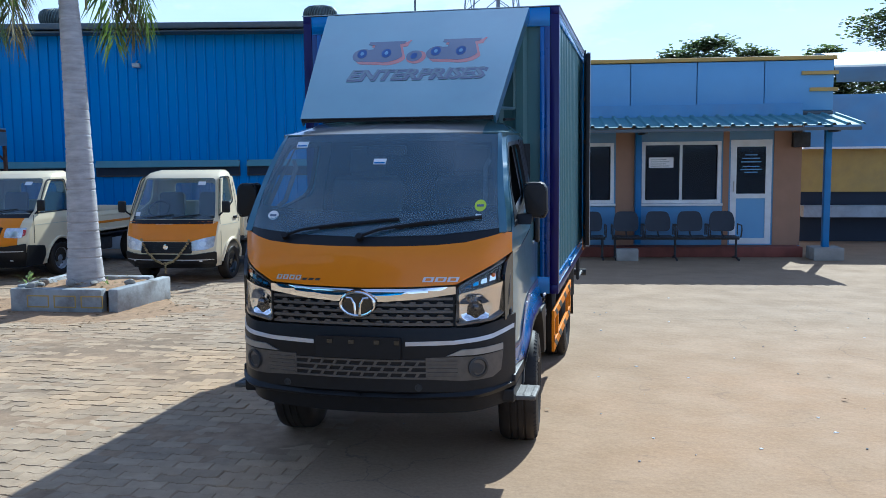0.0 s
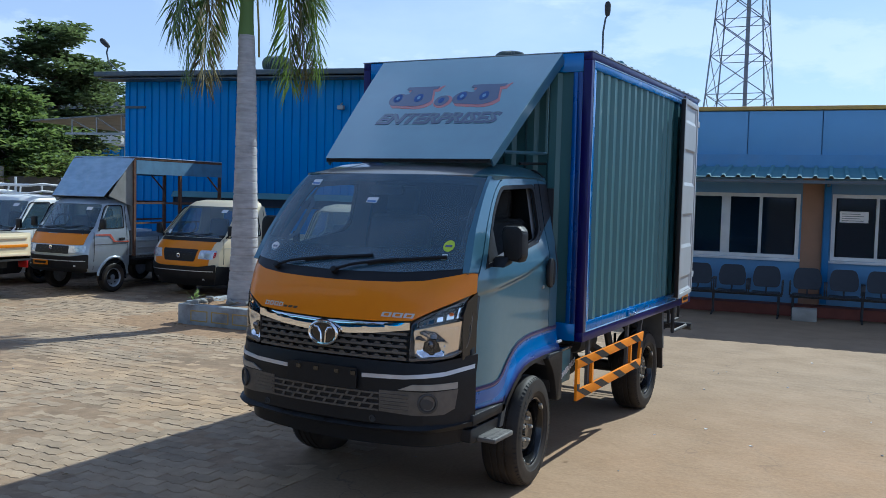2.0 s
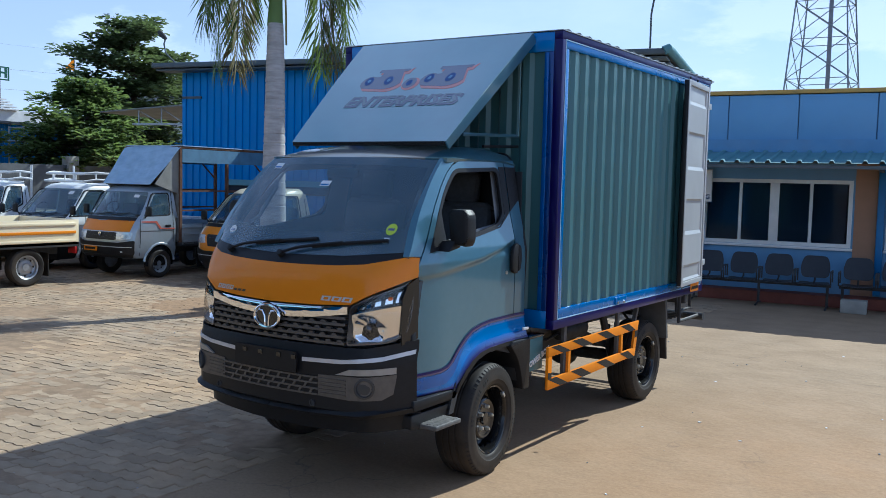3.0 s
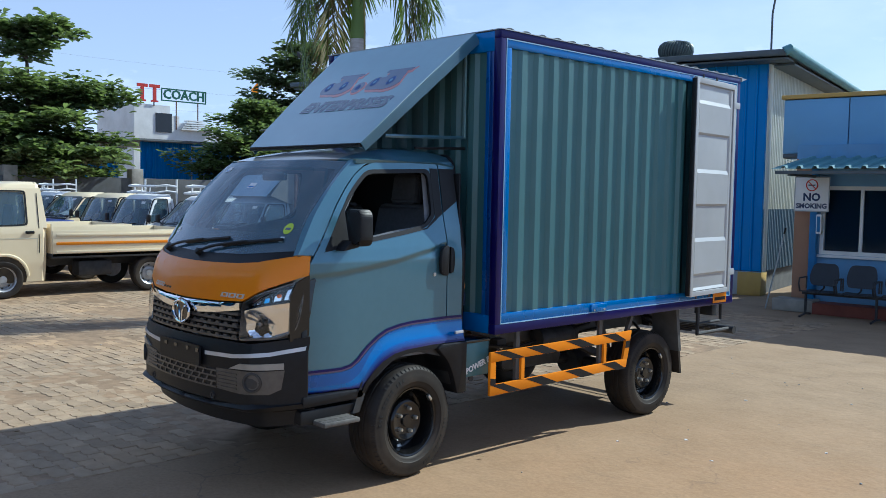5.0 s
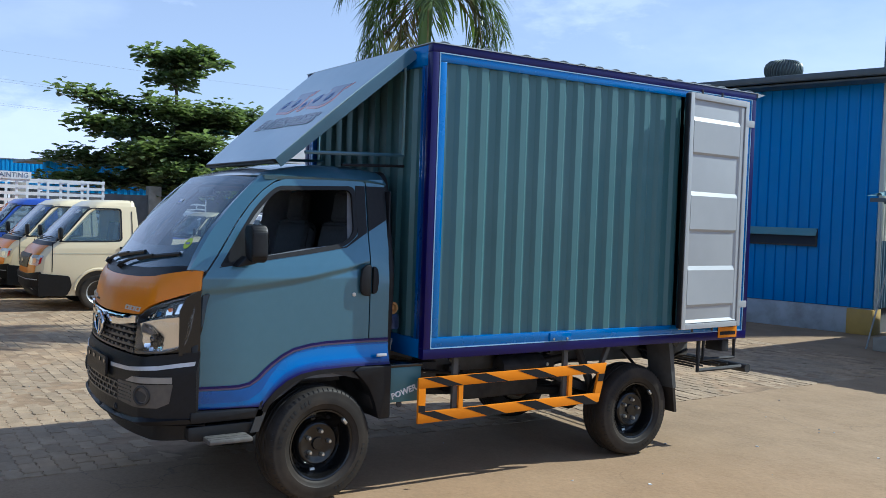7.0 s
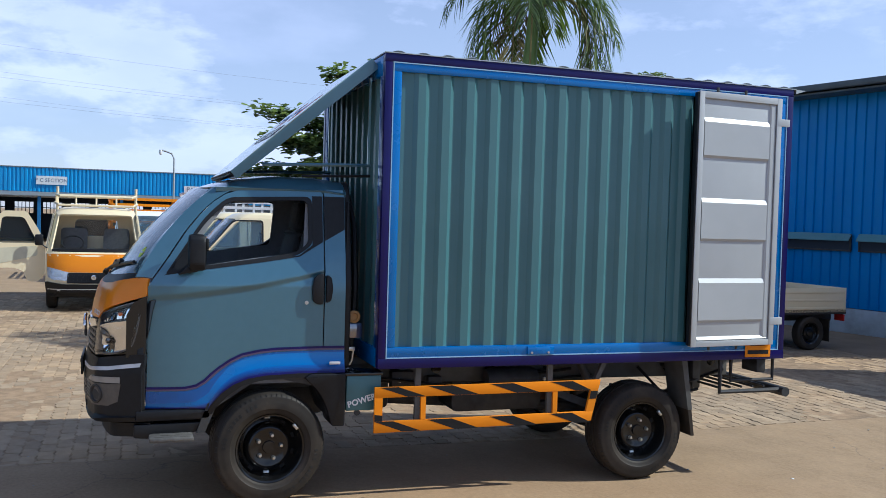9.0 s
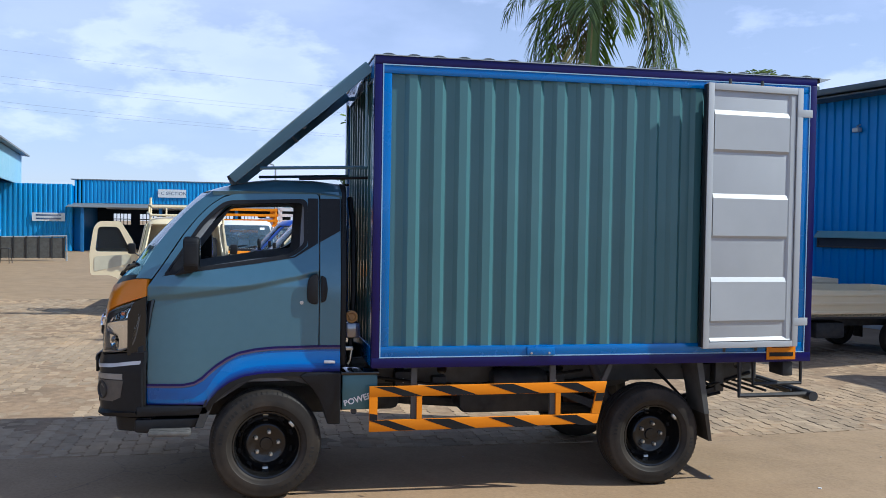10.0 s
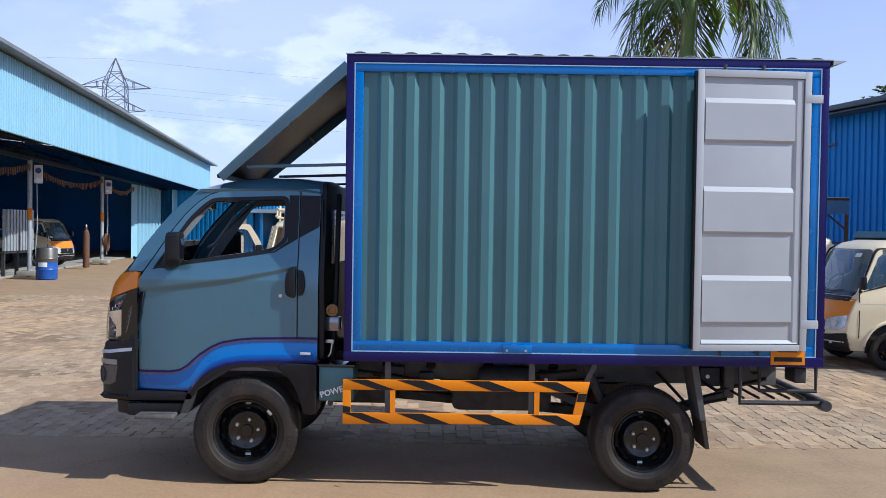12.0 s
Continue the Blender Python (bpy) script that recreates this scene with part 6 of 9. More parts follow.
    part("differential", lathe([(0.0, -0.14), (0.11, -0.1), (0.14, 0), (0.11, 0.1), (0, 0.14)], 18, pose(0.05, 2.6, 0.315, 90)), DARKGREY, axle)
    part("drive_shaft", tube([(0.0, 0.4, 0.50), (0.05, 2.5, 0.34)], 0.04, 10), DARKGREY, t)
    part("engine_block", box((-0.3, -0.7, 0.42), (0.3, 0.45, 0.78), 0.04), DARKGREY, t)
    part("gearbox", box((-0.16, 0.45, 0.40), (0.16, 0.95, 0.66), 0.05), DARKGREY, t)
    part("exhaust_pipe", tube([(-0.2, 0.4, 0.45), (-0.25, 1.2, 0.42), (-0.25, 2.0, 0.42), (-0.28, 2.3, 0.55), (-0.28, 3.3, 0.55)], 0.03, 10), DARKGREY, t)
    part("fuel_tank", prism(fillet([(1.35, 0.40), (2.05, 0.40), (2.05, 0.66), (1.35, 0.66)], 0.06, 4), "x", 0.02, 0.34, 0.02), DARKGREY, t)
    part("air_tank", lathe([(0.0, -0.2), (0.07, -0.19), (0.085, -0.15), (0.085, 0.15), (0.07, 0.19), (0.0, 0.2)], 18, pose(0.52, 1.72, 0.66, 90, 0, 0)), DARKGREY, t, "small dark tank under the box")
    part("silencer", lathe([(0.0, -0.3), (0.09, -0.28), (0.1, -0.2), (0.1, 0.2), (0.09, 0.28), (0.0, 0.3)], 18, pose(-0.25, 1.55, 0.45, 90, 0, 0)), RUST, t)
    for a, b, c, rr in (((0.5, 0.7, 0.7), (0.52, 1.3, 0.62), (0.5, 2.2, 0.72), 0.012), ((0.44, 0.8, 0.66), (0.46, 1.5, 0.60), (0.44, 2.4, 0.66), 0.009), ((0.5, 2.75, 0.72), (0.58, 2.95, 0.5), (0.62, 3.2, 0.56), 0.012), ((0.46, 3.0, 0.7), (0.55, 3.15, 0.6), (0.5, 3.5, 0.68), 0.014)):
        part("pipe", tube([a, b, c], rr, 6), BLACKPL, t)
    for y, z, w in ((0.86, 0.60, 0.16), (1.12, 0.56, 0.10), (1.95, 0.58, 0.12), (3.05, 0.62, 0.14)):
        part("bracket", box((0.425, y, z), (0.50, y + w, z + 0.13), 0.01), DARKGREY, t)
        part("bolt", lathe([(0.014, 0), (0.014, 0.012), (0, 0.014)], 6, pose(0.50, y + w * 0.35, z + 0.07, 0, 90, 0)), STEEL, t)
    for s in (1, -1):
        part("brake_drum", lathe([(0.14, -0.06), (0.15, -0.04), (0.15, 0.03), (0.0, 0.04)], 24, pose(s * 0.60, 2.6, 0.315, 0, 90 * s, 0)), RUST, t)
    for y in (0.8, 1.5, 2.2, 3.0, 3.58):
        part("cross_member", box((-0.36, y - 0.03, 0.66), (0.36, y + 0.03, 0.76)), CHASSIS, t)
    pb = part("battery_box", box((0.47, 0.475, 0.545), (0.81, 0.70, 0.765), 0.006), TEAL, t, "grey-green battery box with white lettering")
    part("lid", box((0.46, 0.465, 0.765), (0.815, 0.71, 0.785), 0.004), GLOSSBLACK, pb)
    part("lettering", text_mesh("POWER BOX", 0.054, pose(0.8115, 0.637, 0.625, 90, 0, 90) @ pose(0, 0, 0, 0, 0, 16), bold=0.0015), WHITE, pb)
    part("drain_tap", lathe([(0.02, 0), (0.02, 0.01), (0.01, 0.01)], 10, pose(0.79, 0.55, 0.53, 0, 90, 0)), DARKGREY, pb)
    # added black sheet that stands for the shade between cab and box
    part("gap_shade_sheet", box((0.50, 0.47, 0.80), (0.735, 0.482, 1.86), 0.004), BLACKPL, t, "black sheet added to darken the gap behind the cab")
    ai = part("coolant_bottle", box((0.62, 0.497, 0.985), (0.69, 0.60, 1.085), 0.015), LOGONAVY, t, "blue bottle with a tan cap")
    part("cap", lathe([(0.026, 0), (0.040, 0.006), (0.040, 0.030), (0.026, 0.034), (0.020, 0.018), (0, 0.018)], 14, pose(0.665, 0.542, 1.125, 0, 90, 0)), CAPTAN, ai, "tan filler cap")
    part("neck", tube([(0.65, 0.545, 1.08), (0.65, 0.545, 1.115), (0.67, 0.542, 1.125)], 0.024, 10), CAPTAN, ai)
    part("cable_loom", tube([(0.6, 0.54, 0.8), (0.62, 0.56, 1.3), (0.55, 0.56, 1.7), (0.4, 0.55, 1.9)], 0.018, 6), BLACKPL, t)
    hook = part("bracket_plate", box((0.675, 0.485, 0.905), (0.685, 0.555, 0.93), 0.003), STEEL, t, "pale steel bracket")
    part("stay", tube([(0.68, 0.545, 0.91), (0.68, 0.535, 0.84), (0.68, 0.52, 0.815)], 0.007, 6), STEEL, hook)
    return t


LORRY = build_lorry()


# --- cargo box, deflector, guards of the lorry ---
BOX_Y0, BOX_Y1, BOX_Z0, BOX_Z1, BOX_X = 0.645, 3.72, 0.82, 2.78, 0.911


def ribs(a, b, period=0.1625, depth=0.023):
    """Ribbed profile along a run: (place, depth) from a to b."""
    out, u = [(a - 0.035, depth)], a
    while u + period < b + 0.02:
        out += [(u + 0.060, depth), (u + 0.086, 0.0), (u + 0.136, 0.0), (u + 0.1625, depth)]
        u += period
    out.append((b, depth))
    return [p for p in out if p[0] <= b + 1e-6]


def build_box():
    t = LORRY
    x, y0, y1, z0, z1 = BOX_X, BOX_Y0, BOX_Y1, BOX_Z0, BOX_Z1
    body = part("cargo_box", box((-x + 0.01, y0 + 0.01, z0), (x - 0.01, y1 - 0.02, z0 + 0.05)), PURPLE, t, "ribbed cargo box with violet and blue frame")
    for s in (1, -1):
        prof = ribs(y0 + 0.135, 2.93)
        bm = bmesh.new()
        lo, hi = [bm.verts.new((s * (x - 0.012 - d), u, z0 + 0.135)) for u, d in prof], [bm.verts.new((s * (x - 0.012 - d), u, z1 - 0.105)) for u, d in prof]
        for i in range(len(prof) - 1):
            bm.faces.new((lo[i], lo[i + 1], hi[i + 1], hi[i]) if s > 0 else (lo[i + 1], lo[i], hi[i], hi[i + 1]))
        part("side_panel", thicken(bm, 0.003), TEAL, body, "grey-green ribbed side panel", smooth=0)
        # rest of the side behind the open door
        prof = ribs(2.93, y1 - 0.1)
        bm = bmesh.new()
        lo, hi = [bm.verts.new((s * (x - 0.012 - d), u, z0 + 0.135)) for u, d in prof], [bm.verts.new((s * (x - 0.012 - d), u, z1 - 0.105)) for u, d in prof]
        for i in range(len(prof) - 1):
            bm.faces.new((lo[i], lo[i + 1], hi[i + 1], hi[i]) if s > 0 else (lo[i + 1], lo[i], hi[i], hi[i + 1]))
        part("side_panel", thicken(bm, 0.003), TEAL, body, smooth=0)
        bands = ((0.0, 0.052, PURPLE, 0.0), (0.0535, 0.108, BLUE, 0.003))
        for a, b, mat, back in bands:
            zl = (z0 + (a * 1.25), z0 + b * 1.25)
            part("bottom_rail", box((s * (x - 0.06), y0 + a, zl[0]), (s * (x - back), y1 - a, zl[1]), 0.003), mat, body)
            part("top_rail", box((s * (x - 0.06), y0 + a, z1 - b), (s * (x - back), y1 - a, z1 - a), 0.003), mat, body)
            part("corner_post", box((s * (x - 0.06), y0 + a, zl[1] + 0.0005), (s * (x - back), y0 + b, z1 - b - 0.0005), 0.003), mat, body)
            part("corner_post", box((s * (x - 0.06), y1 - b, zl[1] + 0.0005), (s * (x - back), y1 - a, z1 - b - 0.0005), 0.003), mat, body)
        # pale line on the joint
        for lo, hi in (((y0 + 0.05, z0 + 0.064), (y1 - 0.05, z0 + 0.0705)), ((y0 + 0.05, z1 - 0.0575), (y1 - 0.05, z1 - 0.051)), ((y0 + 0.05, z0 + 0.0705), (y0 + 0.0565, z1 - 0.0575)), ((y1 - 0.0565, z0 + 0.0705), (y1 - 0.05, z1 - 0.0575))):
            part("paint_line", box((s * (x - 0.01), lo[0], lo[1]), (s * (x + 0.0015), hi[0], hi[1])), LINE, body)
        latch = part("latch", box((s * (x - 0.01), 1.66, z0 + 0.07), (s * (x + 0.012), 1.85, z0 + 0.125), 0.004), BLUE, body)
        for yy in (1.69, 1.81):
            part("bolt", lathe([(0.008, 0), (0.008, 0.006), (0, 0.007)], 8, pose(s * (x + 0.012), yy, z0 + 0.085, 0, 90 * s, 0)), STEEL, latch)
    # front wall
    prof = ribs(-x + 0.12, x - 0.10, 0.165)
    bm = bmesh.new()
    lo, hi = [bm.verts.new((u, y0 + 0.015 + d, z0 + 0.12)) for u, d in prof], [bm.verts.new((u, y0 + 0.015 + d, z1 - 0.13)) for u, d in prof]
    for i in range(len(prof) - 1):
        bm.faces.new((lo[i], lo[i + 1], hi[i + 1], hi[i]))
    part("front_panel", thicken(bm, 0.003), TEAL, body, "grey-green ribbed front panel", smooth=0)
    for lo, hi in (((-x + 0.061, z1 - 0.13), (x - 0.061, z1 - 0.004)), ((-x + 0.061, z0), (x - 0.061, z0 + 0.12))):
        part("front_rail", box((lo[0], y0 + 0.002, lo[1]), (hi[0], y0 + 0.06, hi[1]), 0.003), BLUE, body)
    for s in (1, -1):
        part("front_border", box((s * (x - 0.13), y0 + 0.004, z0 + 0.1205), (s * (x - 0.0985), y0 + 0.05, z1 - 0.131), 0.002), FADES[1], body)
        part("front_fade", box((s * (x - 0.098), y0 + 0.003, z0 + 0.1205), (s * (x - 0.0615), y0 + 0.05, z1 - 0.131), 0.002), FADES[3], body, "blue-violet sprayed strip")
    # roof
    roof = part("roof", box((-x - 0.005, y0 - 0.005, z1 + 0.0005), (x + 0.005, y1 + 0.02, z1 + 0.006)), GALV, body, "ribbed galvanised roof")
    for i in range(19):
        yy = y0 + 0.085 + 0.1615 * i
        part("roof_rib", prism([(yy - 0.050, z1 + 0.005), (yy - 0.030, z1 + 0.014), (yy - 0.012, z1 + 0.0185), (yy + 0.012, z1 + 0.0185), (yy + 0.030, z1 + 0.014), (yy + 0.050, z1 + 0.005)], "x", -x + 0.002, x - 0.002), GALV, roof, smooth=0)
        # solid dark end piece that stands for the shaded hollow of the rib
        part("rib_mouth_shade", prism([(yy - 0.040, z1 + 0.0065), (yy - 0.026, z1 + 0.0125), (yy - 0.011, z1 + 0.0160), (yy + 0.011, z1 + 0.0160), (yy + 0.026, z1 + 0.0125), (yy + 0.040, z1 + 0.0065)], "x", -x - 0.001, x + 0.001), DARKGUTTER, roof, smooth=0)
    part("rain_lip", prism([(y1 + 0.02, z1 + 0.002), (y1 + 0.11, z1 + 0.0), (y1 + 0.02, z1 - 0.03)], "x", -x, x), GALV, body)
    # floor inside and closed rear leaf
    part("inner_floor", box((-x + 0.07, y0 + 0.08, z0 + 0.051), (x - 0.07, y1 - 0.02, z0 + 0.07)), GALV, body)
    part("rear_frame", box((-x + 0.06, y1 - 0.06, z1 - 0.10), (x - 0.06, y1 - 0.003, z1 - 0.002)), PURPLE, body)
    part("rear_leaf", box((-x + 0.05, y1 - 0.002, z0 + 0.10), (0.0, y1 + 0.035, z1 - 0.08), 0.004), TEAL, body)
    # open leaf folded forward along the side
    m = Matrix.Translation((0.915, 3.59, 0)) @ pose(0, 0, 0, 0, 0, 4.6) @ Matrix.Diagonal((0.6, 1, 1, 1))
    door = part("rear_door", box((0.0, -0.74, 0.93), (0.028, 0.0, 2.70), 0.003), DOORSILVER, body, "open silver rear door folded against the side")
    door.matrix_basis = m
    fr = 0.044
    for a, b, c, d in ((-0.74, -0.74 + fr, 0.93, 2.70), (-fr, 0.0, 0.93, 2.70), (-0.74 + fr, -fr, 0.93, 0.93 + 0.04), (-0.74 + fr, -fr, 2.655, 2.70)):
        part("frame_bar", box((0.0285, a, c), (0.058, b, d), 0.003), DOORSILVER, door)
    for c, d in ((2.245, 2.525), (1.668, 1.968), (1.098, 1.408)):
        part("pressed_rib", prism([(0.0285, c), (0.052, c + 0.018), (0.052, d - 0.032), (0.0285, d)], "y", -0.686, -0.105, 0.0), DOORSILVER, door, smooth=0)
    part("pressed_rib", prism([(0.0285, 0.972), (0.05, 0.975), (0.05, 0.978), (0.0285, 1.0)], "y", -0.686, -0.06), DOORSILVER, door, smooth=0)
    part("side_fold", prism([(0.0285, -0.103), (0.045, -0.09), (0.045, -0.053), (0.0285, -0.053)], "z", 0.975, 2.65), DOORSILVER, door, smooth=0)
    part("edge_seal", box((-0.012, -0.752, 0.94), (0.05, -0.741, 2.69), 0.002), BLACKPL, door)
    for z in (2.53, 1.10):
        part("hinge_strap", box((0.03, -0.04, z - 0.026), (0.060, 0.075, z + 0.026), 0.002), DOORSILVER, door)
    for yy in (-0.55, -0.3):
        rod = part("lock_rod", tube([(-0.016, yy, 0.9), (-0.016, yy, 2.74)], 0.012, 8), DARKGREY, door)
        for z in (1.1, 1.5, 1.9, 2.3):
            part("keeper", box((-0.03, yy - 0.03, z - 0.02), (0.0, yy + 0.03, z + 0.02), 0.004), RUST, rod)
    # wind deflector
    lo_w, hi_w = 0.612, 0.712

    def defl(u, v):
        f = v
        w = lo_w + (hi_w - lo_w) * f
        return Vector((u * w, -0.245 + 0.855 * f, 2.022 + 0.75 * f + 0.012 * math.sin(math.pi * f)))

    d = part("wind_deflector", sheet(rect(-1, 1, 0, 1), defl, (0, -1, 1), step=0.125, thick=0.006), DEFLECT, t, "flat blue-grey wind deflector panel")
    nrm = Vector((0, -0.66, 0.75)).normalized()
    for s in (1, -1):
        bm = bmesh.new()
        quad = [defl(s, 0), defl(s, 1), defl(s, 1) - nrm * 0.075, defl(s, 0) - nrm * 0.06]
        f = bm.faces.new([bm.verts.new(p) for p in quad])
        f.normal_update()
        if f.normal.x * s < 0:
            bmesh.ops.reverse_faces(bm, faces=[f])
        part("side_flange", thicken(bm, 0.012), CABPAINT, d, "steel-blue folded edge")
        part("stay", tube([(s * 0.60, 0.645, 2.10), (s * 0.60, -0.05, 2.075)], 0.012, 6), CABPAINT, d)
        part("stay", tube([(s * 0.60, 0.645, 2.03), (s * 0.60, 0.2, 2.012)], 0.01, 6), BLACKPL, d)
        part("upright", box((s * 0.60, 0.622, 2.10), (s * 0.615, 0.637, 2.66)), DEFLECT, d)
        part("inner_brace", tube([defl(s * 0.8, 0.5) - nrm * 0.02, defl(s * 0.8, 0.5) - nrm * 0.085], 0.012, 6), GALV, d)
    part("backing", sheet(rect(-0.97, 0.97, 0.03, 0.98), lambda u, v: defl(u, v) - nrm * 0.012, (0, 1, -1), step=0.25, thick=0.006), BRONZE, d, "brown-grey backing board")
    part("edge_seal", tube([(-0.585, -0.252, 2.016), (0.585, -0.252, 2.016)], 0.006, 6), BLACKPL, d)
    part("base_strip", box((-0.60, -0.25, 1.998), (0.60, -0.20, 2.022)), BLACKPL, d)

    def mark(name, pts, mat, parent, lift=0.007, label="", step=9):
        fn = lambda u, v: defl(u / 0.66, v) + nrm * lift
        return part(name, sheet(pts, fn, (0, -1, 1), step=step, thick=0.002), mat, parent, label)

    def blob(cx, cz, rx, rz, a0=0, a1=360, n=20):
        return [(cx + rx * math.cos(a), cz + rz * math.sin(a)) for a in (radians(a0 + (a1 - a0) * k / n) for k in range(n + 1))]

    for cx, cz in ((-0.222, 0.556), (0.270, 0.560)):
        hook = [(cx + 1.08 * u, cz + 1.28 * (v - 0.585)) for u, v in blob(-0.11, 0.580, 0.062, 0.050, 60, 245, 12) + blob(0.03, 0.585, 0.115, 0.062, 250, 345, 8) + [(0.105, 0.660), (0.135, 0.664), (0.14, 0.684), (-0.085, 0.684), (-0.088, 0.664), (-0.045, 0.656), (-0.052, 0.625)]]
        lg = mark("logo_shape", [(u + 0.024, v - 0.026) for u, v in hook], LOGORED, d, 0.0015, "red shadow of a hooked logo shape")
        mark("logo_flag", [(cx + 0.12, cz + 0.085), (cx + 0.172, cz + 0.098), (cx + 0.188, cz + 0.134), (cx + 0.176, cz + 0.134), (cx + 0.156, cz + 0.114), (cx + 0.12, cz + 0.110)], LOGORED, lg, 0.0015)
        mark("logo_front", hook, LOGONAVY, lg, 0.0025, "navy hooked logo shape")
        for du in (-0.124, 0.040):
            mark("disc", blob(cx + du, cz + 0.008, 0.032, 0.042)[:-1], LOGOBLUE, lg, 0.0035)
            mark("disc_core", blob(cx + du, cz + 0.008, 0.012, 0.017)[:-1], LINE, lg, 0.0045)
    dot = mark("logo_dot", blob(0.024, 0.520, 0.066, 0.062)[:-1], LOGORED, d, 0.0015)
    mark("dot_front", blob(0.010, 0.530, 0.052, 0.052)[:-1], LOGONAVY, dot, 0.0025)
    mark("disc", blob(0.008, 0.530, 0.022, 0.028)[:-1], LOGOBLUE, dot, 0.0035)
    up = Vector((0, 0.855, 0.75)).normalized()
    face = Matrix((Vector((1, 0, 0)), up, nrm)).transposed().to_4x4()
    for du, dv, lift, bold, mat in ((0.011, -0.009, 0.0020, 0.0075, LOGONAVY), (0.0, 0.0, 0.0032, 0.0005, LOGOGREY)):
        part("lettering", text_mesh("ENTERPRISES", 0.150, Matrix.Translation(defl((0.05 + du) / 0.66, 0.358 + dv) + nrm * lift) @ face @ Matrix(((1.03, 0.25, 0, 0), (0, 1, 0, 0), (0, 0, 0.4, 0), (0, 0, 0, 1))), 0.002, bold), mat, d, "slanted capital lettering")
    # side guards
    for s in (1, -1):
        gx = 0.885
        g = part("side_guard", prism([(0.640, 0.634), (2.215, 0.634), (2.232, 0.703), (0.640, 0.700)], "x", s * (gx - 0.02), s * gx, 0.002), GUARD_ORANGE, t, "orange side guard with black slanted stripes")
        part("lower_rail", prism([(0.640, 0.412), (2.165, 0.425), (2.182, 0.490), (0.640, 0.484)], "x", s * (gx - 0.02), s * gx, 0.002), GUARD_ORANGE, g)
        part("front_bar", box((s * (gx - 0.02), 0.640, 0.485), (s * gx, 0.692, 0.633)), GUARD_ORANGE, g)
        part("rear_bar", prism([(2.125, 0.491), (2.182, 0.491), (2.215, 0.633), (2.158, 0.633)], "x", s * (gx - 0.02), s * gx), GUARD_ORANGE, g)
        for yy in (0.93, 1.86):
            part("upright", box((s * (gx - 0.045), yy - 0.02, 0.42), (s * (gx - 0.021), yy + 0.018, 0.83)), CHASSIS, g)
            part("post", box((s * (gx - 0.02), yy + 0.015, 0.486), (s * gx, yy + 0.048, 0.633)), GUARD_ORANGE, g)
        part("rear_stay", prism([(2.16, 0.62), (2.195, 0.62), (2.29, 0.83), (2.255, 0.83)], "x", s * (gx - 0.05), s * (gx - 0.021)), CHASSIS, g)
        for z, zz, first in ((0.6355, 0.700, 0.672), (0.4165, 0.4850, 0.642)):
            for i, a in enumerate((first, 0.992, 1.420, 1.856)):
                w = 0.12 if i == 0 else 0.163
                part("stripe", prism([(a + 0.185, z), (min(a + 0.185 + w, 2.160), z), (a + w, zz), (a, zz)], "x", s * (gx - 0.0005), s * (gx + 0.0015)), BLACKPL, g)
        part("stripe", prism([(0.641, 0.486), (0.691, 0.486), (0.691, 0.522), (0.641, 0.530)], "x", s * (gx - 0.0005), s * (gx + 0.0015)), BLACKPL, g)
        part("stripe", prism([(2.148, 0.575), (2.200, 0.575), (2.213, 0.628), (2.158, 0.628)], "x", s * (gx - 0.0005), s * (gx + 0.0015)), BLACKPL, g)
    # rear step, plate and lamps
    st = part("rear_step", tube([(-0.70, 3.74, 0.575), (0.93, 3.74, 0.575)], 0.035, 12), DARKGREY, t, "dark rear step bar")
    for s in (1, -1):
        part("step_frame", tube([(s * 0.88, 3.20, 0.84), (s * 0.88, 3.20, 0.585), (s * 0.88, 3.72, 0.585)], 0.017, 8), DARKGREY, st)
        part("step_frame", tube([(s * 0.80, 3.72, 0.84), (s * 0.80, 3.72, 0.65), (s * 0.80, 3.35, 0.65), (s * 0.80, 3.35, 0.84)], 0.014, 8), DARKGREY, st)
        part("tail_lamp", box((s * 0.62, 3.58, 0.70), (s * 0.80, 3.66, 0.80), 0.01), DARKGREY, st)
    for i in range(5):
        part("tread_bar", tube([(-0.8, 3.25 + 0.1 * i, 0.60), (0.8, 3.25 + 0.1 * i, 0.60)], 0.009, 6), DARKGREY, st)
    pl = part("number_plate", box((0.9125, 3.38, 0.836), (0.918, 3.60, 0.975), 0.002), ORANGE, t, "orange plate with dark bars")
    for z, a, b in ((0.858, 3.40, 3.58), (0.918, 3.42, 3.55)):
        part("bar", box((0.9182, a, z), (0.9195, b, z + 0.028)), BLACKPL, pl)


build_box()

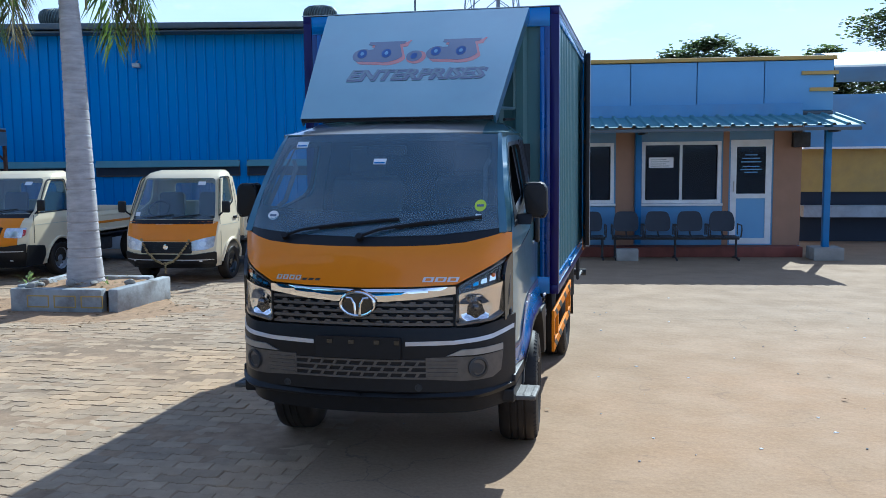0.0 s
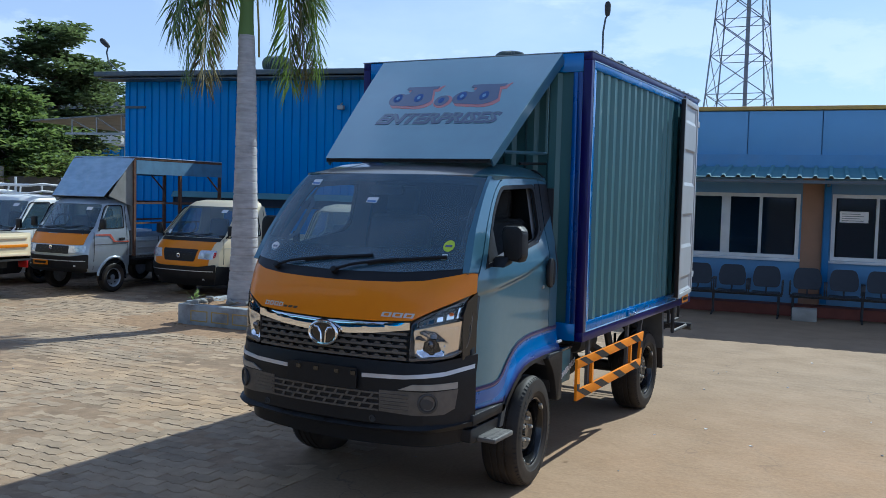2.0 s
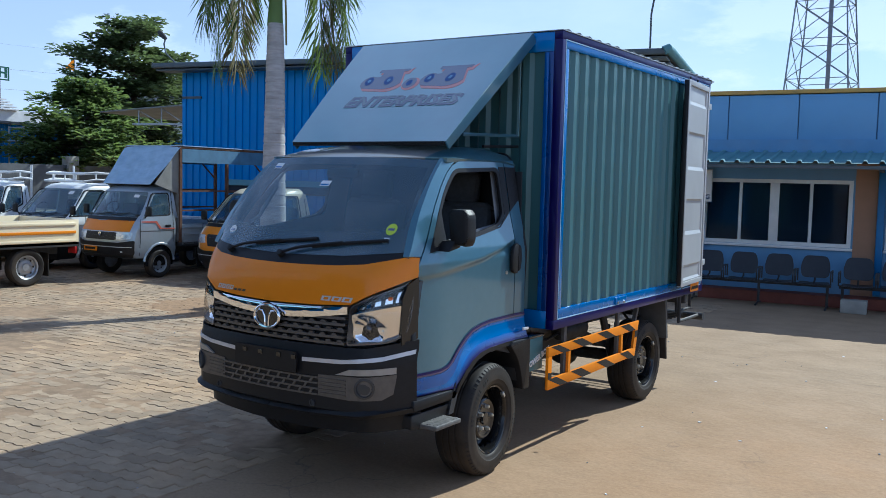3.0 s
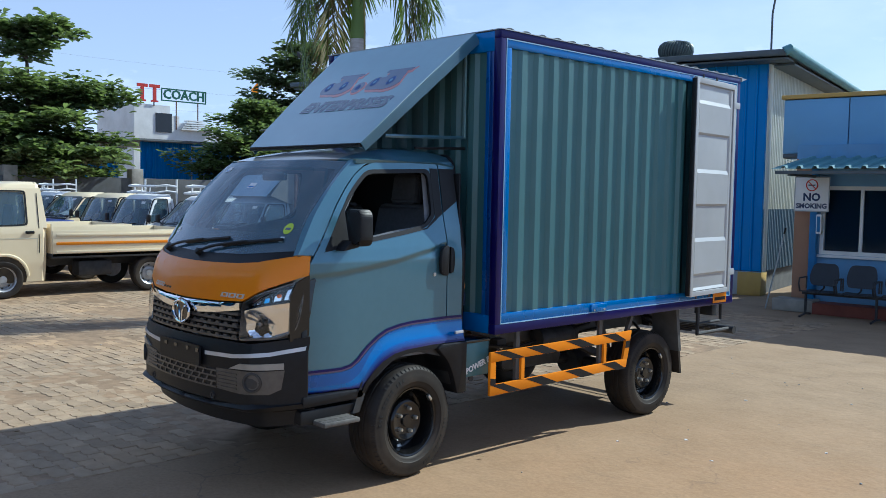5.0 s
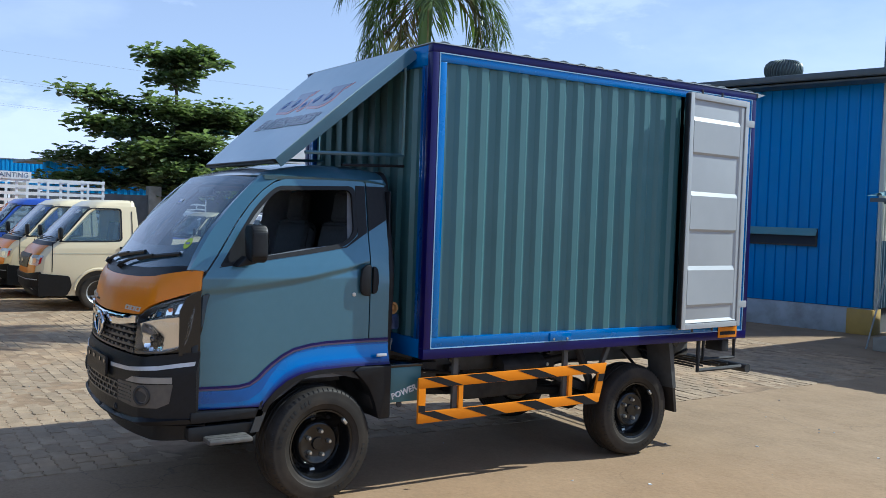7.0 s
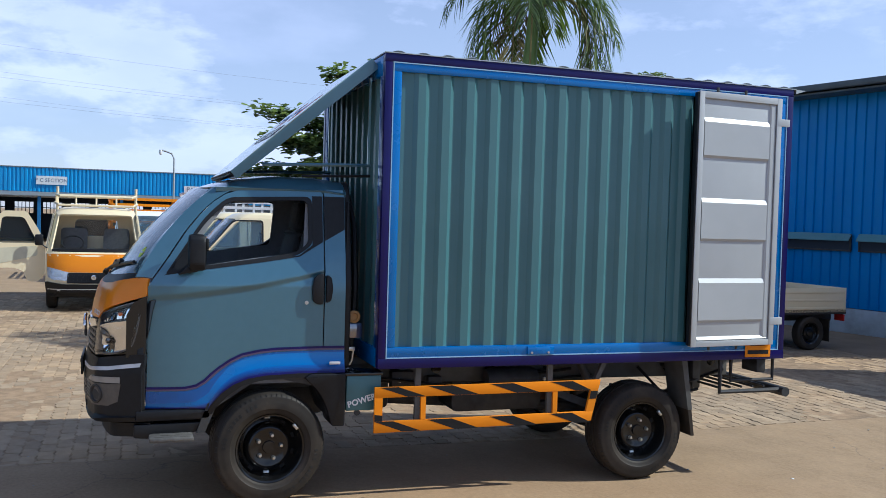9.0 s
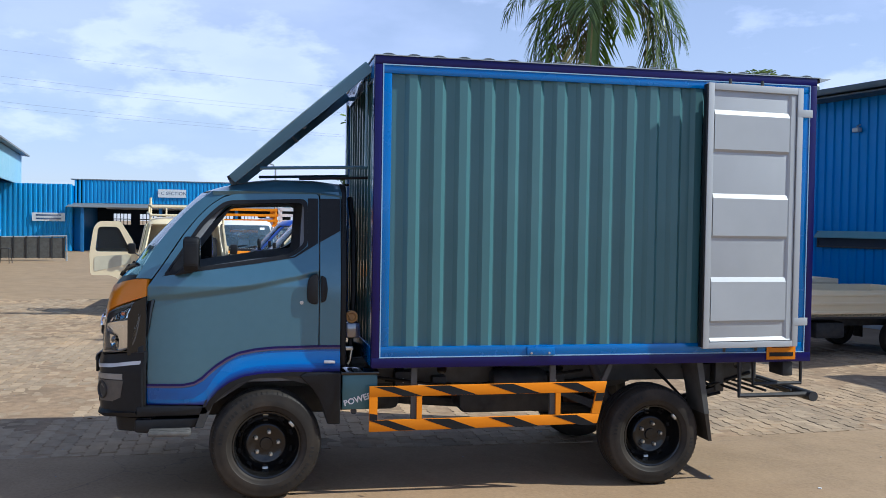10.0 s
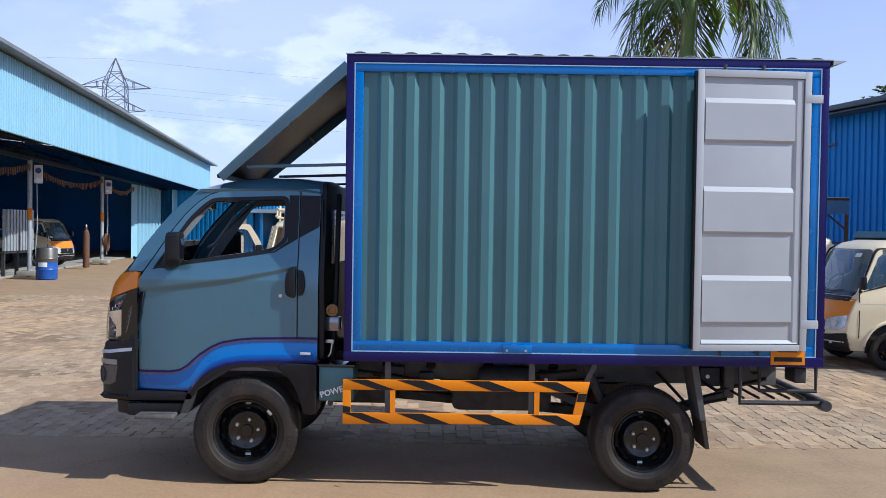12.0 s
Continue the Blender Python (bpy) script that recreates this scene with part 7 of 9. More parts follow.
# ---- small lorries parked round the yard ----
SHAPES = {
    "round": dict(front=[(0.24, -0.60), (0.30, -0.68), (0.45, -0.70), (0.68, -0.66), (0.86, -0.59), (0.91, -0.55), (1.2, -0.40), (1.48, -0.27), (1.56, -0.15), (1.60, 0.02)], half=[(0.21, 0.64), (0.4, 0.69), (0.8, 0.705), (0.92, 0.69), (1.5, 0.60), (1.56, 0.57), (1.60, 0.48)], back=0.36, base=1.95, r=0.25, glass=(0.91, 1.49), belt=1.0, nose=(0.605, 0.885), lamp=[(0.36, 0.475), (0.58, 0.49), (0.66, 0.53), (0.675, 0.68), (0.55, 0.655), (0.34, 0.60)], grille=(0.44, 0.60), window=[(-0.40, 0.97), (-0.1, 1.05), (0.15, 1.16), (0.16, 1.49), (-0.16, 1.49)], belly=0.36, low=0.22),
    "square": dict(front=[(0.36, -0.62), (0.42, -0.69), (0.66, -0.70), (0.82, -0.665), (1.0, -0.57), (1.07, -0.51), (1.3, -0.35), (1.49, -0.23), (1.56, -0.13), (1.60, 0.02)], half=[(0.36, 0.66), (0.5, 0.69), (0.9, 0.705), (1.05, 0.69), (1.5, 0.62), (1.56, 0.59), (1.60, 0.50)], back=0.40, base=1.95, r=0.25, glass=(1.06, 1.49), belt=1.08, nose=(0.815, 1.035), lamp=[(0.36, 0.675), (0.63, 0.69), (0.655, 0.72), (0.655, 0.80), (0.37, 0.805)], grille=(0.67, 0.80), window=[(-0.33, 1.09), (-0.1, 1.09), (0.22, 1.10), (0.22, 1.46), (-0.13, 1.46)], belly=0.565, low=0.36),
    "hooded": dict(front=[(0.22, -0.78), (0.32, -0.88), (0.50, -0.90), (0.75, -0.87), (0.88, -0.78), (0.96, -0.68), (1.25, -0.42), (1.5, -0.18), (1.57, -0.06), (1.60, 0.12)], half=[(0.15, 0.67), (0.5, 0.725), (0.9, 0.735), (1.0, 0.72), (1.5, 0.61), (1.56, 0.58), (1.60, 0.50)], back=0.58, base=2.1, r=0.265, glass=(0.985, 1.495), belt=1.02, nose=(0.49, 0.945), lamp=[(0.40, 0.65), (0.62, 0.64), (0.675, 0.68), (0.69, 0.79), (0.43, 0.79)], grille=(0.60, 0.80), window=[(-0.52, 1.0), (0.1, 1.01), (0.30, 1.02), (0.30, 1.46), (-0.12, 1.46)], belly=0.46, low=0.20),
}


def cab_front(sh, x, z):
    w = table(z, sh["half"])
    return table(z, sh["front"]) + 0.16 * (abs(x) / w) ** 4


def mini_wheel(parent, x, y, r, s, bright):
    turn = pose(x, y, r, 0, 90 * s, 0)
    w = part("wheel", lathe([(0.155, -0.05), (0.165, 0.06), (0.172, 0.065), (0.155, 0.055), (0.145, 0.02), (0.12, 0.0), (0.10, 0.025), (0.06, 0.03), (0.05, 0.045), (0, 0.047)], 24, turn @ Matrix.Diagonal((r / 0.27, r / 0.27, 1, 1))), SILVERRIM if bright else RIMBLACK, parent)
    k = r / 0.27
    part("tyre", lathe([(0.165 * k, -0.06), (0.2 * k, -0.08), (0.245 * k, -0.078), (0.265 * k, -0.06), (r, -0.03), (r, 0.03), (0.265 * k, 0.06), (0.245 * k, 0.078), (0.2 * k, 0.08), (0.165 * k, 0.06), (0.16 * k, 0.0), (0.165 * k, -0.06)], 28, turn, cap=False), RUBBER, w)
    for i in range(8):
        a = 2 * math.pi * i / 8
        part("slot", lathe([(0.016, 0.0), (0.016, 0.004), (0, 0.004)], 8, turn @ pose(0.128 * k * math.cos(a), 0.128 * k * math.sin(a), 0.008)), GLOSSBLACK, w)


def mini_lorry(m, label, paint, nose, shape="round", bed="low", bright=True, gaping=False, group="parked small lorries", name="small_lorry"):
    sh = SHAPES[shape]
    t = thing(name, label, "lorry", m, group)
    zs = [max(z, sh["front"][0][0]) for z, _ in sh["half"]] + [z for z, _ in sh["front"]]
    zs = sorted(set(round(z, 3) for z in zs + [0.45, 0.7, sh["glass"][0] - 0.02, sh["glass"][1] + 0.015]))
    rings = []
    for z in zs:
        w, yb = table(z, sh["half"]), sh["back"] - 0.10 * max(0.0, z - 1.0)
        fr = [(w * u, cab_front(sh, w * u, z)) for u in (-0.985, -0.9, -0.75, -0.5, -0.25, 0, 0.25, 0.5, 0.75, 0.9, 0.985)]
        sd = [(w, cab_front(sh, w * 0.985, z) + 0.06), (w, (fr[0][1] + yb) / 2 + 0.1), (w, yb - 0.06), (w - 0.05, yb), (0, yb), (-w + 0.05, yb), (-w, yb - 0.06), (-w, (fr[0][1] + yb) / 2 + 0.1), (-w, cab_front(sh, w * 0.985, z) + 0.06)]
        rings.append([Vector((x, y, z)) for x, y in fr + sd])
    g0, g1 = sh["glass"]
    z0, z1 = g0 - 0.02, g1 + 0.015
    hw = lambda z: table(z, sh["half"])
    wall = lambda z: sh["back"] - 0.10 * max(0.0, z - 1.0)
    face = lambda proud: lambda u, v: Vector((u, cab_front(sh, u, v) - proud, v))
    side = lambda s, proud: lambda u, v: Vector((s * (table(v, sh["half"]) + proud), u, v))
    cab = part("cab", loft([ring for ring in rings if ring[0].z <= z0 + 0.001]), paint, t)
    part("cab_roof", loft([ring for ring in rings if ring[0].z >= z1 - 0.001]), paint, cab)
    screen = fillet([(-hw(g0) * 0.92, g0), (hw(g0) * 0.92, g0), (hw(g1) * 0.90, g1), (-hw(g1) * 0.90, g1)], 0.05, 3)
    levels = [z0 + (z1 - z0) * k / 5 for k in range(6)]
    part("front_frame", sheet([(-hw(z) * 0.986, z) for z in reversed(levels)] + [(hw(z) * 0.986, z) for z in levels], face(0.0), (0, -1, 0), [screen], step=0.1, thick=0.03), paint, cab)
    rear_hole = fillet([(-0.34, 1.14), (0.34, 1.14), (0.32, 1.41), (-0.32, 1.41)], 0.06, 3)
    part("rear_frame", sheet([(-hw(z) + 0.02, z) for z in reversed(levels)] + [(hw(z) - 0.02, z) for z in levels], lambda u, v: Vector((u, wall(v), v)), (0, 1, 0), [rear_hole], step=0.3, thick=0.03), paint, cab)
    part("rear_window", sheet(rear_hole, lambda u, v: Vector((u, wall(v) - 0.015, v)), (0, 1, 0), step=0.3), SCREENGLASS, cab)
    nose_line = table(g0, sh["front"])
    part("dash", box((-hw(g0) + 0.07, nose_line + 0.09, z0 - 0.02), (hw(g0) - 0.07, nose_line + 0.30, g0 + 0.05), 0.03), BLACKPL, cab)
    part("cab_floor", box((-hw(g0) + 0.05, nose_line + 0.2, z0 - 0.01), (hw(g0) - 0.05, wall(1.0) - 0.05, z0 + 0.006)), SEATCLOTH, cab)
    part("steering_wheel", tube([(-0.33 + 0.16 * math.cos(q), nose_line + 0.33 + 0.07 * math.sin(q), g0 + 0.13 + 0.11 * math.sin(q)) for q in (2 * math.pi * k / 24 for k in range(24))], 0.014, 6, closed=True), BLACKPL, cab)
    for x in (-0.33, 0.31):
        part("seat_back", sheet(fillet(rect(x - 0.2, x + 0.2, z0, 1.27), 0.07, 3), lambda u, v, x=x: Vector((u, wall(1.0) - 0.22 + 0.14 * (v - z0) + 0.5 * (u - x) ** 2, v)), (0, -1, 0), step=0.1, thick=0.07), BRONZE if gaping else SEATCLOTH, cab)
    if not gaping:
        sc = part("windscreen", sheet(screen, face(-0.004), (0, -1, 0), step=0.08), SCREENGLASS, cab, "clear windscreen")
        part("sticker", sheet(rect(hw(g1) * 0.55, hw(g1) * 0.72, g1 - 0.10, g1 - 0.05), face(-0.001), (0, -1, 0), step=9), WHITE, sc)
        part("sticker", sheet(rect(-hw(g0) * 0.85, -hw(g0) * 0.72, g0 + 0.04, g0 + 0.10), face(-0.001), (0, -1, 0), step=9), WHITE, sc)
        for x in (-0.35, 0.05):
            part("wiper", tube([Vector((x + 0.4 * f, cab_front(sh, x + 0.4 * f, g0 + 0.02 + 0.05 * f) - 0.02, g0 + 0.02 + 0.05 * f)) for f in (0, 0.33, 0.66, 1)], 0.009, 5), BLACKPL, sc)
        part("cowl", sheet(rect(-hw(g0) * 0.9, hw(g0) * 0.9, g0 - 0.06, g0 - 0.003), face(0.006), (0, -1, 0), step=0.08), BLACKPL, cab)
    n0, n1 = sh["nose"]
    if nose:
        nw = 0.86 if shape == "square" else 0.96 if shape == "round" else 0.80
        part("nose_band", sheet(fillet([(-hw(n0) * nw, n0), (hw(n0) * nw, n0), (hw(n1) * min(0.985, nw + 0.03), n1 - 0.01), (0.3, n1), (-0.3, n1), (-hw(n1) * min(0.985, nw + 0.03), n1 - 0.01)], 0.01, 2), face(0.004), (0, -1, 0), step=0.06), nose, cab, "orange nose band")
    l0, l1 = sh["grille"]
    gw = 0.32 if shape == "hooded" else 0.385
    gr = part("grille", sheet(fillet([(-gw, l0), (gw, l0), (0.375, l1), (-0.375, l1)], 0.02, 2), face(0.014), (0, -1, 0), step=0.05, thick=0.016), BLACKPL, cab, "black grille")
    for i in range(4):
        z = l0 + (l1 - l0) * (i + 0.8) / 5
        part("slat", sheet(rect(-0.30, 0.30, z - 0.004, z + 0.004), face(0.021), (0, -1, 0), step=0.1, thick=0.006), BLACKPL, gr)
    part("emblem", lathe([(0.034, 0), (0.038, 0.006), (0.026, 0.008), (0.022, 0.004), (0, 0.004)], 16, pose(0, cab_front(sh, 0, l0 + 0.09) - 0.026, l0 + 0.09, 90)), CHROME, gr)
    for s in (1, -1):
        lampshape = [(s * u, v) for u, v in fillet(sh["lamp"], 0.02, 3)]
        lm = part("head_lamp", sheet(lampshape, face(0.012), (0, -1, 0), step=0.04, thick=0.012), LAMPSILVER, cab, "clear head lamp")
        part("lens", sheet(lampshape, face(0.022), (0, -1, 0), step=0.06), LAMPGLASS, lm)
        cu, cv = sum(u for u, v in sh["lamp"]) / len(sh["lamp"]), sum(v for u, v in sh["lamp"]) / len(sh["lamp"])
        part("bowl", sheet([(s * cu + 0.045 * math.cos(q), cv + 0.038 * math.sin(q)) for q in (2 * math.pi * k / 16 for k in range(16))], face(0.017), (0, -1, 0), step=9), STEEL, lm)
        if shape == "hooded":
            part("turn_lamp", sheet([(s * (cu + 0.085), cv - 0.05), (s * (cu + 0.12), cv - 0.03), (s * (cu + 0.13), cv + 0.05), (s * (cu + 0.095), cv + 0.05)], face(0.018), (0, -1, 0), step=9), REDLENS, lm)
        # side: window, door lines, handle, mirror, arch
        b, top = sh["belt"], g1 + 0.0
        yb = sh["back"]
        a0 = sh["window"][0][0]
        win = fillet(sh["window"], [0.03, 0.08, 0.05, 0.05, 0.08], 3)
        rim = fillet([(-0.025 + u if k in (0, 4) else u + 0.025, v + (-0.02 if k < 3 else 0.02)) for k, (u, v) in enumerate(sh["window"])], [0.03, 0.08, 0.05, 0.05, 0.08], 3)
        part("side_frame", sheet([(cab_front(sh, hw(z) * 0.986, z), z) for z in levels] + [(wall(z), z) for z in reversed(levels)], side(s, 0.0), (s, 0, 0), [win], step=0.15, thick=0.03), paint, cab)
        part("window_seal", sheet(rim, side(s, 0.003), (s, 0, 0), [win], step=0.12), BLACKPL, cab)
        part("side_window", sheet(win, side(s, -0.012), (s, 0, 0), step=0.12), SCREENGLASS, cab, "side window")
        for y, lo in ((table(0.7, sh["front"]) + 0.24, 0.40), (yb - 0.12, 0.62)):
            part("door_gap", sheet([(y, lo), (y + 0.013, lo), (y + 0.013, b + 0.42 if lo > 0.5 else b - 0.05), (y, b + 0.42 if lo > 0.5 else b - 0.05)], side(s, 0.006), (s, 0, 0), step=0.2), BLACKPL, cab)
        part("door_crease", sheet(rect(table(0.7, sh["front"]) + 0.25, yb - 0.13, 0.815, 0.825), side(s, 0.003), (s, 0, 0), step=0.2), BRONZE if paint is SILVERPAINT else CREAMSIDE, cab)
        if shape == "hooded":
            part("bumper_corner", sheet(fillet([(-0.80, 0.22), (-0.42, 0.22), (-0.36, 0.36), (-0.40, 0.50), (-0.80, 0.54)], 0.03, 3), side(s, 0.012), (s, 0, 0), step=0.1, thick=0.012), BLACKPL, cab)
        part("door_handle", box((s * (hw(0.9) + 0.002), yb - 0.30, 0.885), (s * (hw(0.9) + 0.02), yb - 0.18, 0.925), 0.008), BLACKPL, cab)
        mir = part("wing_mirror", box((s * 0.74, a0 - 0.05, b + 0.0), (s * 0.86, a0 + 0.01, b + 0.17), 0.025), BLACKPL, cab)
        part("arm", tube([(s * 0.68, a0, b - 0.04), (s * 0.78, a0 - 0.02, b + 0.04)], 0.012, 6), BLACKPL, mir)
        arch = [(0.31 * math.cos(q), 0.27 + 0.31 * math.sin(q)) for q in (math.radians(d) for d in range(-10, 191, 10))]
        part("wheel_arch", sheet([(u, v) for u, v in arch], lambda u, v, s=s: Vector((s * (table(max(v, 0.22), sh["half"]) + 0.005), u, v)), (s, 0, 0), step=0.2), GLOSSBLACK, cab)
        part("arch_flare", tube([(s * (table(max(0.27 + 0.33 * math.sin(q), 0.22), sh["half"]) + 0.004), 0.33 * math.cos(q), 0.27 + 0.33 * math.sin(q)) for q in (math.radians(d) for d in range(5, 176, 10))], 0.022, 6), paint, cab)
        mini_wheel(t, s * (hw(0.6) - 0.07), 0, sh["r"], s, bright)
        mini_wheel(t, s * (hw(0.6) - 0.07), sh["base"], sh["r"], s, bright)
        part("mud_flap", box((s * 0.5, sh["base"] + 0.33, 0.12), (s * 0.7, sh["base"] + 0.345, 0.45)), RUBBER, t)
        part("rail", box((s * 0.30, 0.3, 0.40), (s * 0.36, sh["base"] + 0.7, 0.50)), DARKGREY, t)
    bum = part("bumper", sheet(fillet([(-0.62, sh["low"]), (0.62, sh["low"]), (0.685, sh["low"] + 0.08), (0.70, sh["belly"] + 0.10), (0.42, sh["belly"] + 0.06), (-0.42, sh["belly"] + 0.06), (-0.70, sh["belly"] + 0.10), (-0.685, sh["low"] + 0.08)], 0.02, 2), face(0.027), (0, -1, 0), step=0.06, thick=0.06), BLACKPL, t, "black bumper")
    part("strip", sheet(rect(-0.66, 0.66, sh["belly"] - 0.02, sh["belly"] - 0.007), face(0.029), (0, -1, 0), step=0.08), SILVERSTRIP, bum)
    for x in (-0.5, 0.5):
        part("reflector", sheet(rect(x - 0.02, x + 0.02, sh["low"] + 0.10, sh["low"] + 0.125), face(0.030), (0, -1, 0), step=9), SILVERSTRIP, bum)
    part("fuel_tank", box((0.38, 0.65 if shape == "round" else 1.05, 0.26), (0.64, 1.1 if shape == "round" else 1.55, 0.48), 0.03), DARKGREY, t)
    y0, y1, w = sh["back"] + 0.05, sh["base"] + (0.64 if shape == "round" else 0.80), hw(0.9) + 0.02
    if bed:
        dk = part("load_bed", box((-w, y0, 0.53), (w, y1, 0.60), 0.004), DARKGREY, t)
        top = 0.92
        for s in (1, -1):
            pan = part("drop_side", box((s * (w - 0.02), y0 + 0.01, 0.555), (s * w, y1 - 0.01, top), 0.004), paint, dk, "ribbed drop side")
            for z in (0.62, 0.74, 0.86):
                part("rib", box((s * w, y0 + 0.06, z - 0.02), (s * (w + 0.014), y1 - 0.06, z + 0.02), 0.006), nose if (nose and z == 0.74 and shape == "hooded") else paint, pan)
        part("head_board", box((-w + 0.02, y0, 0.60), (w - 0.02, y0 + 0.03, top + (0.2 if shape == "round" else 0.1)), 0.005), paint, dk)
        tg = part("tail_board", box((-w + 0.02, y1 - 0.03, 0.665), (w - 0.02, y1, top), 0.005), paint, dk)
        for s in (1, -1):
            part("tail_lamp", box((s * 0.5, y1 - 0.02, 0.42), (s * 0.68, y1 + 0.01, 0.52), 0.006), REDLENS, dk)
    return t, dict(y0=y0, y1=y1, w=w, sh=sh)


def add_roof_rack(t, info, mat):
    sh = info["sh"]
    rk = part("roof_rack", tube([(-0.60, info["y0"], 1.77), (-0.60, 0.15, 1.80), (-0.53, -0.05, 1.77), (0.53, -0.05, 1.77), (0.60, 0.15, 1.80), (0.60, info["y0"], 1.77)], 0.022, 8), mat, t, "tubular roof rack")
    part("rail", tube([(-0.60, info["y0"], 1.65), (-0.62, 0.15, 1.67), (-0.55, -0.08, 1.63), (0.55, -0.08, 1.63), (0.62, 0.15, 1.67), (0.60, info["y0"], 1.65)], 0.02, 8), mat, rk)
    for x in (-0.60, 0.60):
        part("leg", tube([(x, info["y0"], 0.6), (x, info["y0"], 1.93)], 0.022, 8), mat, rk)
        part("post", tube([(x, 0.15, 1.66), (x, 0.15, 1.81)], 0.018, 6), mat, rk)
    for x in (-0.30, 0.0, 0.30):
        part("post", tube([(x, -0.07, 1.63), (x, -0.05, 1.77)], 0.016, 6), mat, rk)
    for x in (-0.4, 0.0, 0.4):
        part("bar", tube([(x, -0.04, 1.77), (x, info["y0"], 1.785)], 0.014, 6), mat, rk)
    for y in (0.15, 0.3):
        part("bar", tube([(-0.60, y, 1.79), (0.60, y, 1.79)], 0.014, 6), mat, rk)


def add_slat_body(t, info, mat, top=1.8):
    body = part("slat_body", box((-info["w"], info["y0"], 0.60), (info["w"], info["y0"] + 0.04, 1.0)), mat, t, "tall slatted load body")
    n = 6
    for s in (1, -1):
        for i in range(n):
            y = info["y0"] + 0.03 + (info["y1"] - info["y0"] - 0.06) * i / (n - 1)
            part("stake", box((s * (info["w"] - 0.03), y - 0.025, 0.60), (s * (info["w"] + 0.02), y + 0.025, top)), mat, body)
        for i in range(8):
            z = 0.96 + (top - 1.0) * i / 7
            part("slat", box((s * (info["w"] + 0.021), info["y0"], z - 0.03), (s * (info["w"] + 0.035), info["y1"], z + 0.03)), mat, body)
    for i in range(8):
        z = 0.96 + (top - 1.0) * i / 7
        part("slat", box((-info["w"], info["y0"] - 0.015, z - 0.03), (info["w"], info["y0"] - 0.001, z + 0.03)), mat, body)


ace, info = mini_lorry(pose(-5.10, 6.76, 0, 0, 0, 2), "cream small lorry with orange nose and a flower garland", CREAM, ORANGE, "round", bright=False)
rnd = random.Random(2)
gar = None
for i in range(34):
    f = i / 33
    x, z = -0.36 + 0.72 * f, 0.62 - 0.33 * (1 - (2 * f - 1) ** 2)
    y = cab_front(info["sh"], x, z) - 0.06
    bm = bmesh.new()
    bmesh.ops.create_icosphere(bm, subdivisions=1, radius=0.017 + 0.007 * rnd.random(), matrix=pose(x, y, z + 0.012 * rnd.random()))
    if gar is None:
        gar = part("garland", bm, PETAL, ace, "withered flower garland")
    else:
        part("blossom", bm, PETAL, gar)
tail = bmesh.new()
for k in range(4):
    bmesh.ops.create_icosphere(tail, subdivisions=1, radius=0.018, matrix=pose(0, cab_front(info["sh"], 0, 0.3) - 0.06, 0.27 - 0.035 * k))
part("tassel", tail, PETAL, gar)

mini_lorry(pose(-7.98, 6.80, 0, 0, 0, 0), "cream small lorry with orange bonnet and black grille", CREAM, ORANGE, "hooded")
carry, info = mini_lorry(pose(-9.95, 5.66, 0, 0, 0, 3), "silver small lorry with orange nose and a tarpaulin cover", SILVERPAINT, ORANGE, "square", bed="low")
frame_m = [(x, y) for x in (-0.70, 0.70) for y in (info["y0"], (info["y0"] + info["y1"]) / 2, info["y1"] - 0.03)]
cov = part("cover_frame", tube([(-0.70, info["y0"], 2.28), (0.70, info["y0"], 2.28), (0.70, info["y1"], 2.28), (-0.70, info["y1"], 2.28)], 0.025, 6, closed=True), RUST, carry, "rusty steel cover frame")
for x, y in frame_m:
    part("post", box((x - 0.025, y - 0.025, 0.60), (x + 0.025, y + 0.025, 2.28)), RUST, cov)
for x in (-0.70, 0.70):
    for z in (1.15, 1.5):
        part("rail", box((x - 0.015, info["y0"], z), (x + 0.015, info["y1"], z + 0.03)), RUST, cov)
    part("brace", tube([(x, info["y1"] - 0.7, 2.28), (x, info["y1"] - 0.05, 1.75)], 0.016, 6), RUST, cov)
    part("tarp_edge", box((x - 0.012 * (1 if x > 0 else -1), info["y0"] + 0.02, 2.02), (x + 0.03 * (1 if x > 0 else -1), info["y1"], 2.26)), TARPSHADE, cov, "folded tarpaulin edge in a darker, shaded blue")
part("tarp_roof", box((-0.73, info["y0"] + 0.02, 2.305), (0.73, info["y1"], 2.32), 0.004), TARP, cov, "blue-grey tarpaulin")
tarp = sheet(rect(-1, 1, 0, 1), lambda u, v: Vector((u * (0.60 + 0.12 * v), -0.15 + (info["y0"] + 0.15) * v, 1.62 + 0.68 * v + (0.012 * math.sin(9 * u + 5 * v) + 0.006 * math.sin(31 * u + 9 * v)) * math.sin(math.pi * v) - 0.05 * math.sin(math.pi * v) * (1 - u * u))), (0, -1, 1), step=0.035, thick=0.008)
part("tarp_front", tarp, TARP, cov, "blue-grey sloping tarpaulin")
for s in (1, -1):
    part("tarp_side", prism([(-0.10, 1.63), (info["y0"], 1.45), (info["y0"], 2.28)], "x", s * 0.66, s * 0.675), TARPGREY, cov)
    st = part("side_stripe", prism([(-0.42, 0.975), (-0.12, 0.965), (-0.02, 0.85), (0.32, 0.845), (0.33, 0.865), (0.01, 0.872), (-0.09, 0.99), (-0.42, 0.992)], "x", s * 0.706, s * 0.711), LOGORED, carry, "red and orange side stripe")
part("head_sheet", box((-0.69, info["y0"] - 0.032, 0.62), (0.69, info["y0"] - 0.027, 2.25)), TARPGREY, cov, "weathered grey sheet behind the cab")
pl = part("number_plate", box((-0.36, -0.745, 0.47), (-0.04, -0.73, 0.55)), ORANGE, carry, "orange plate with dark bars")
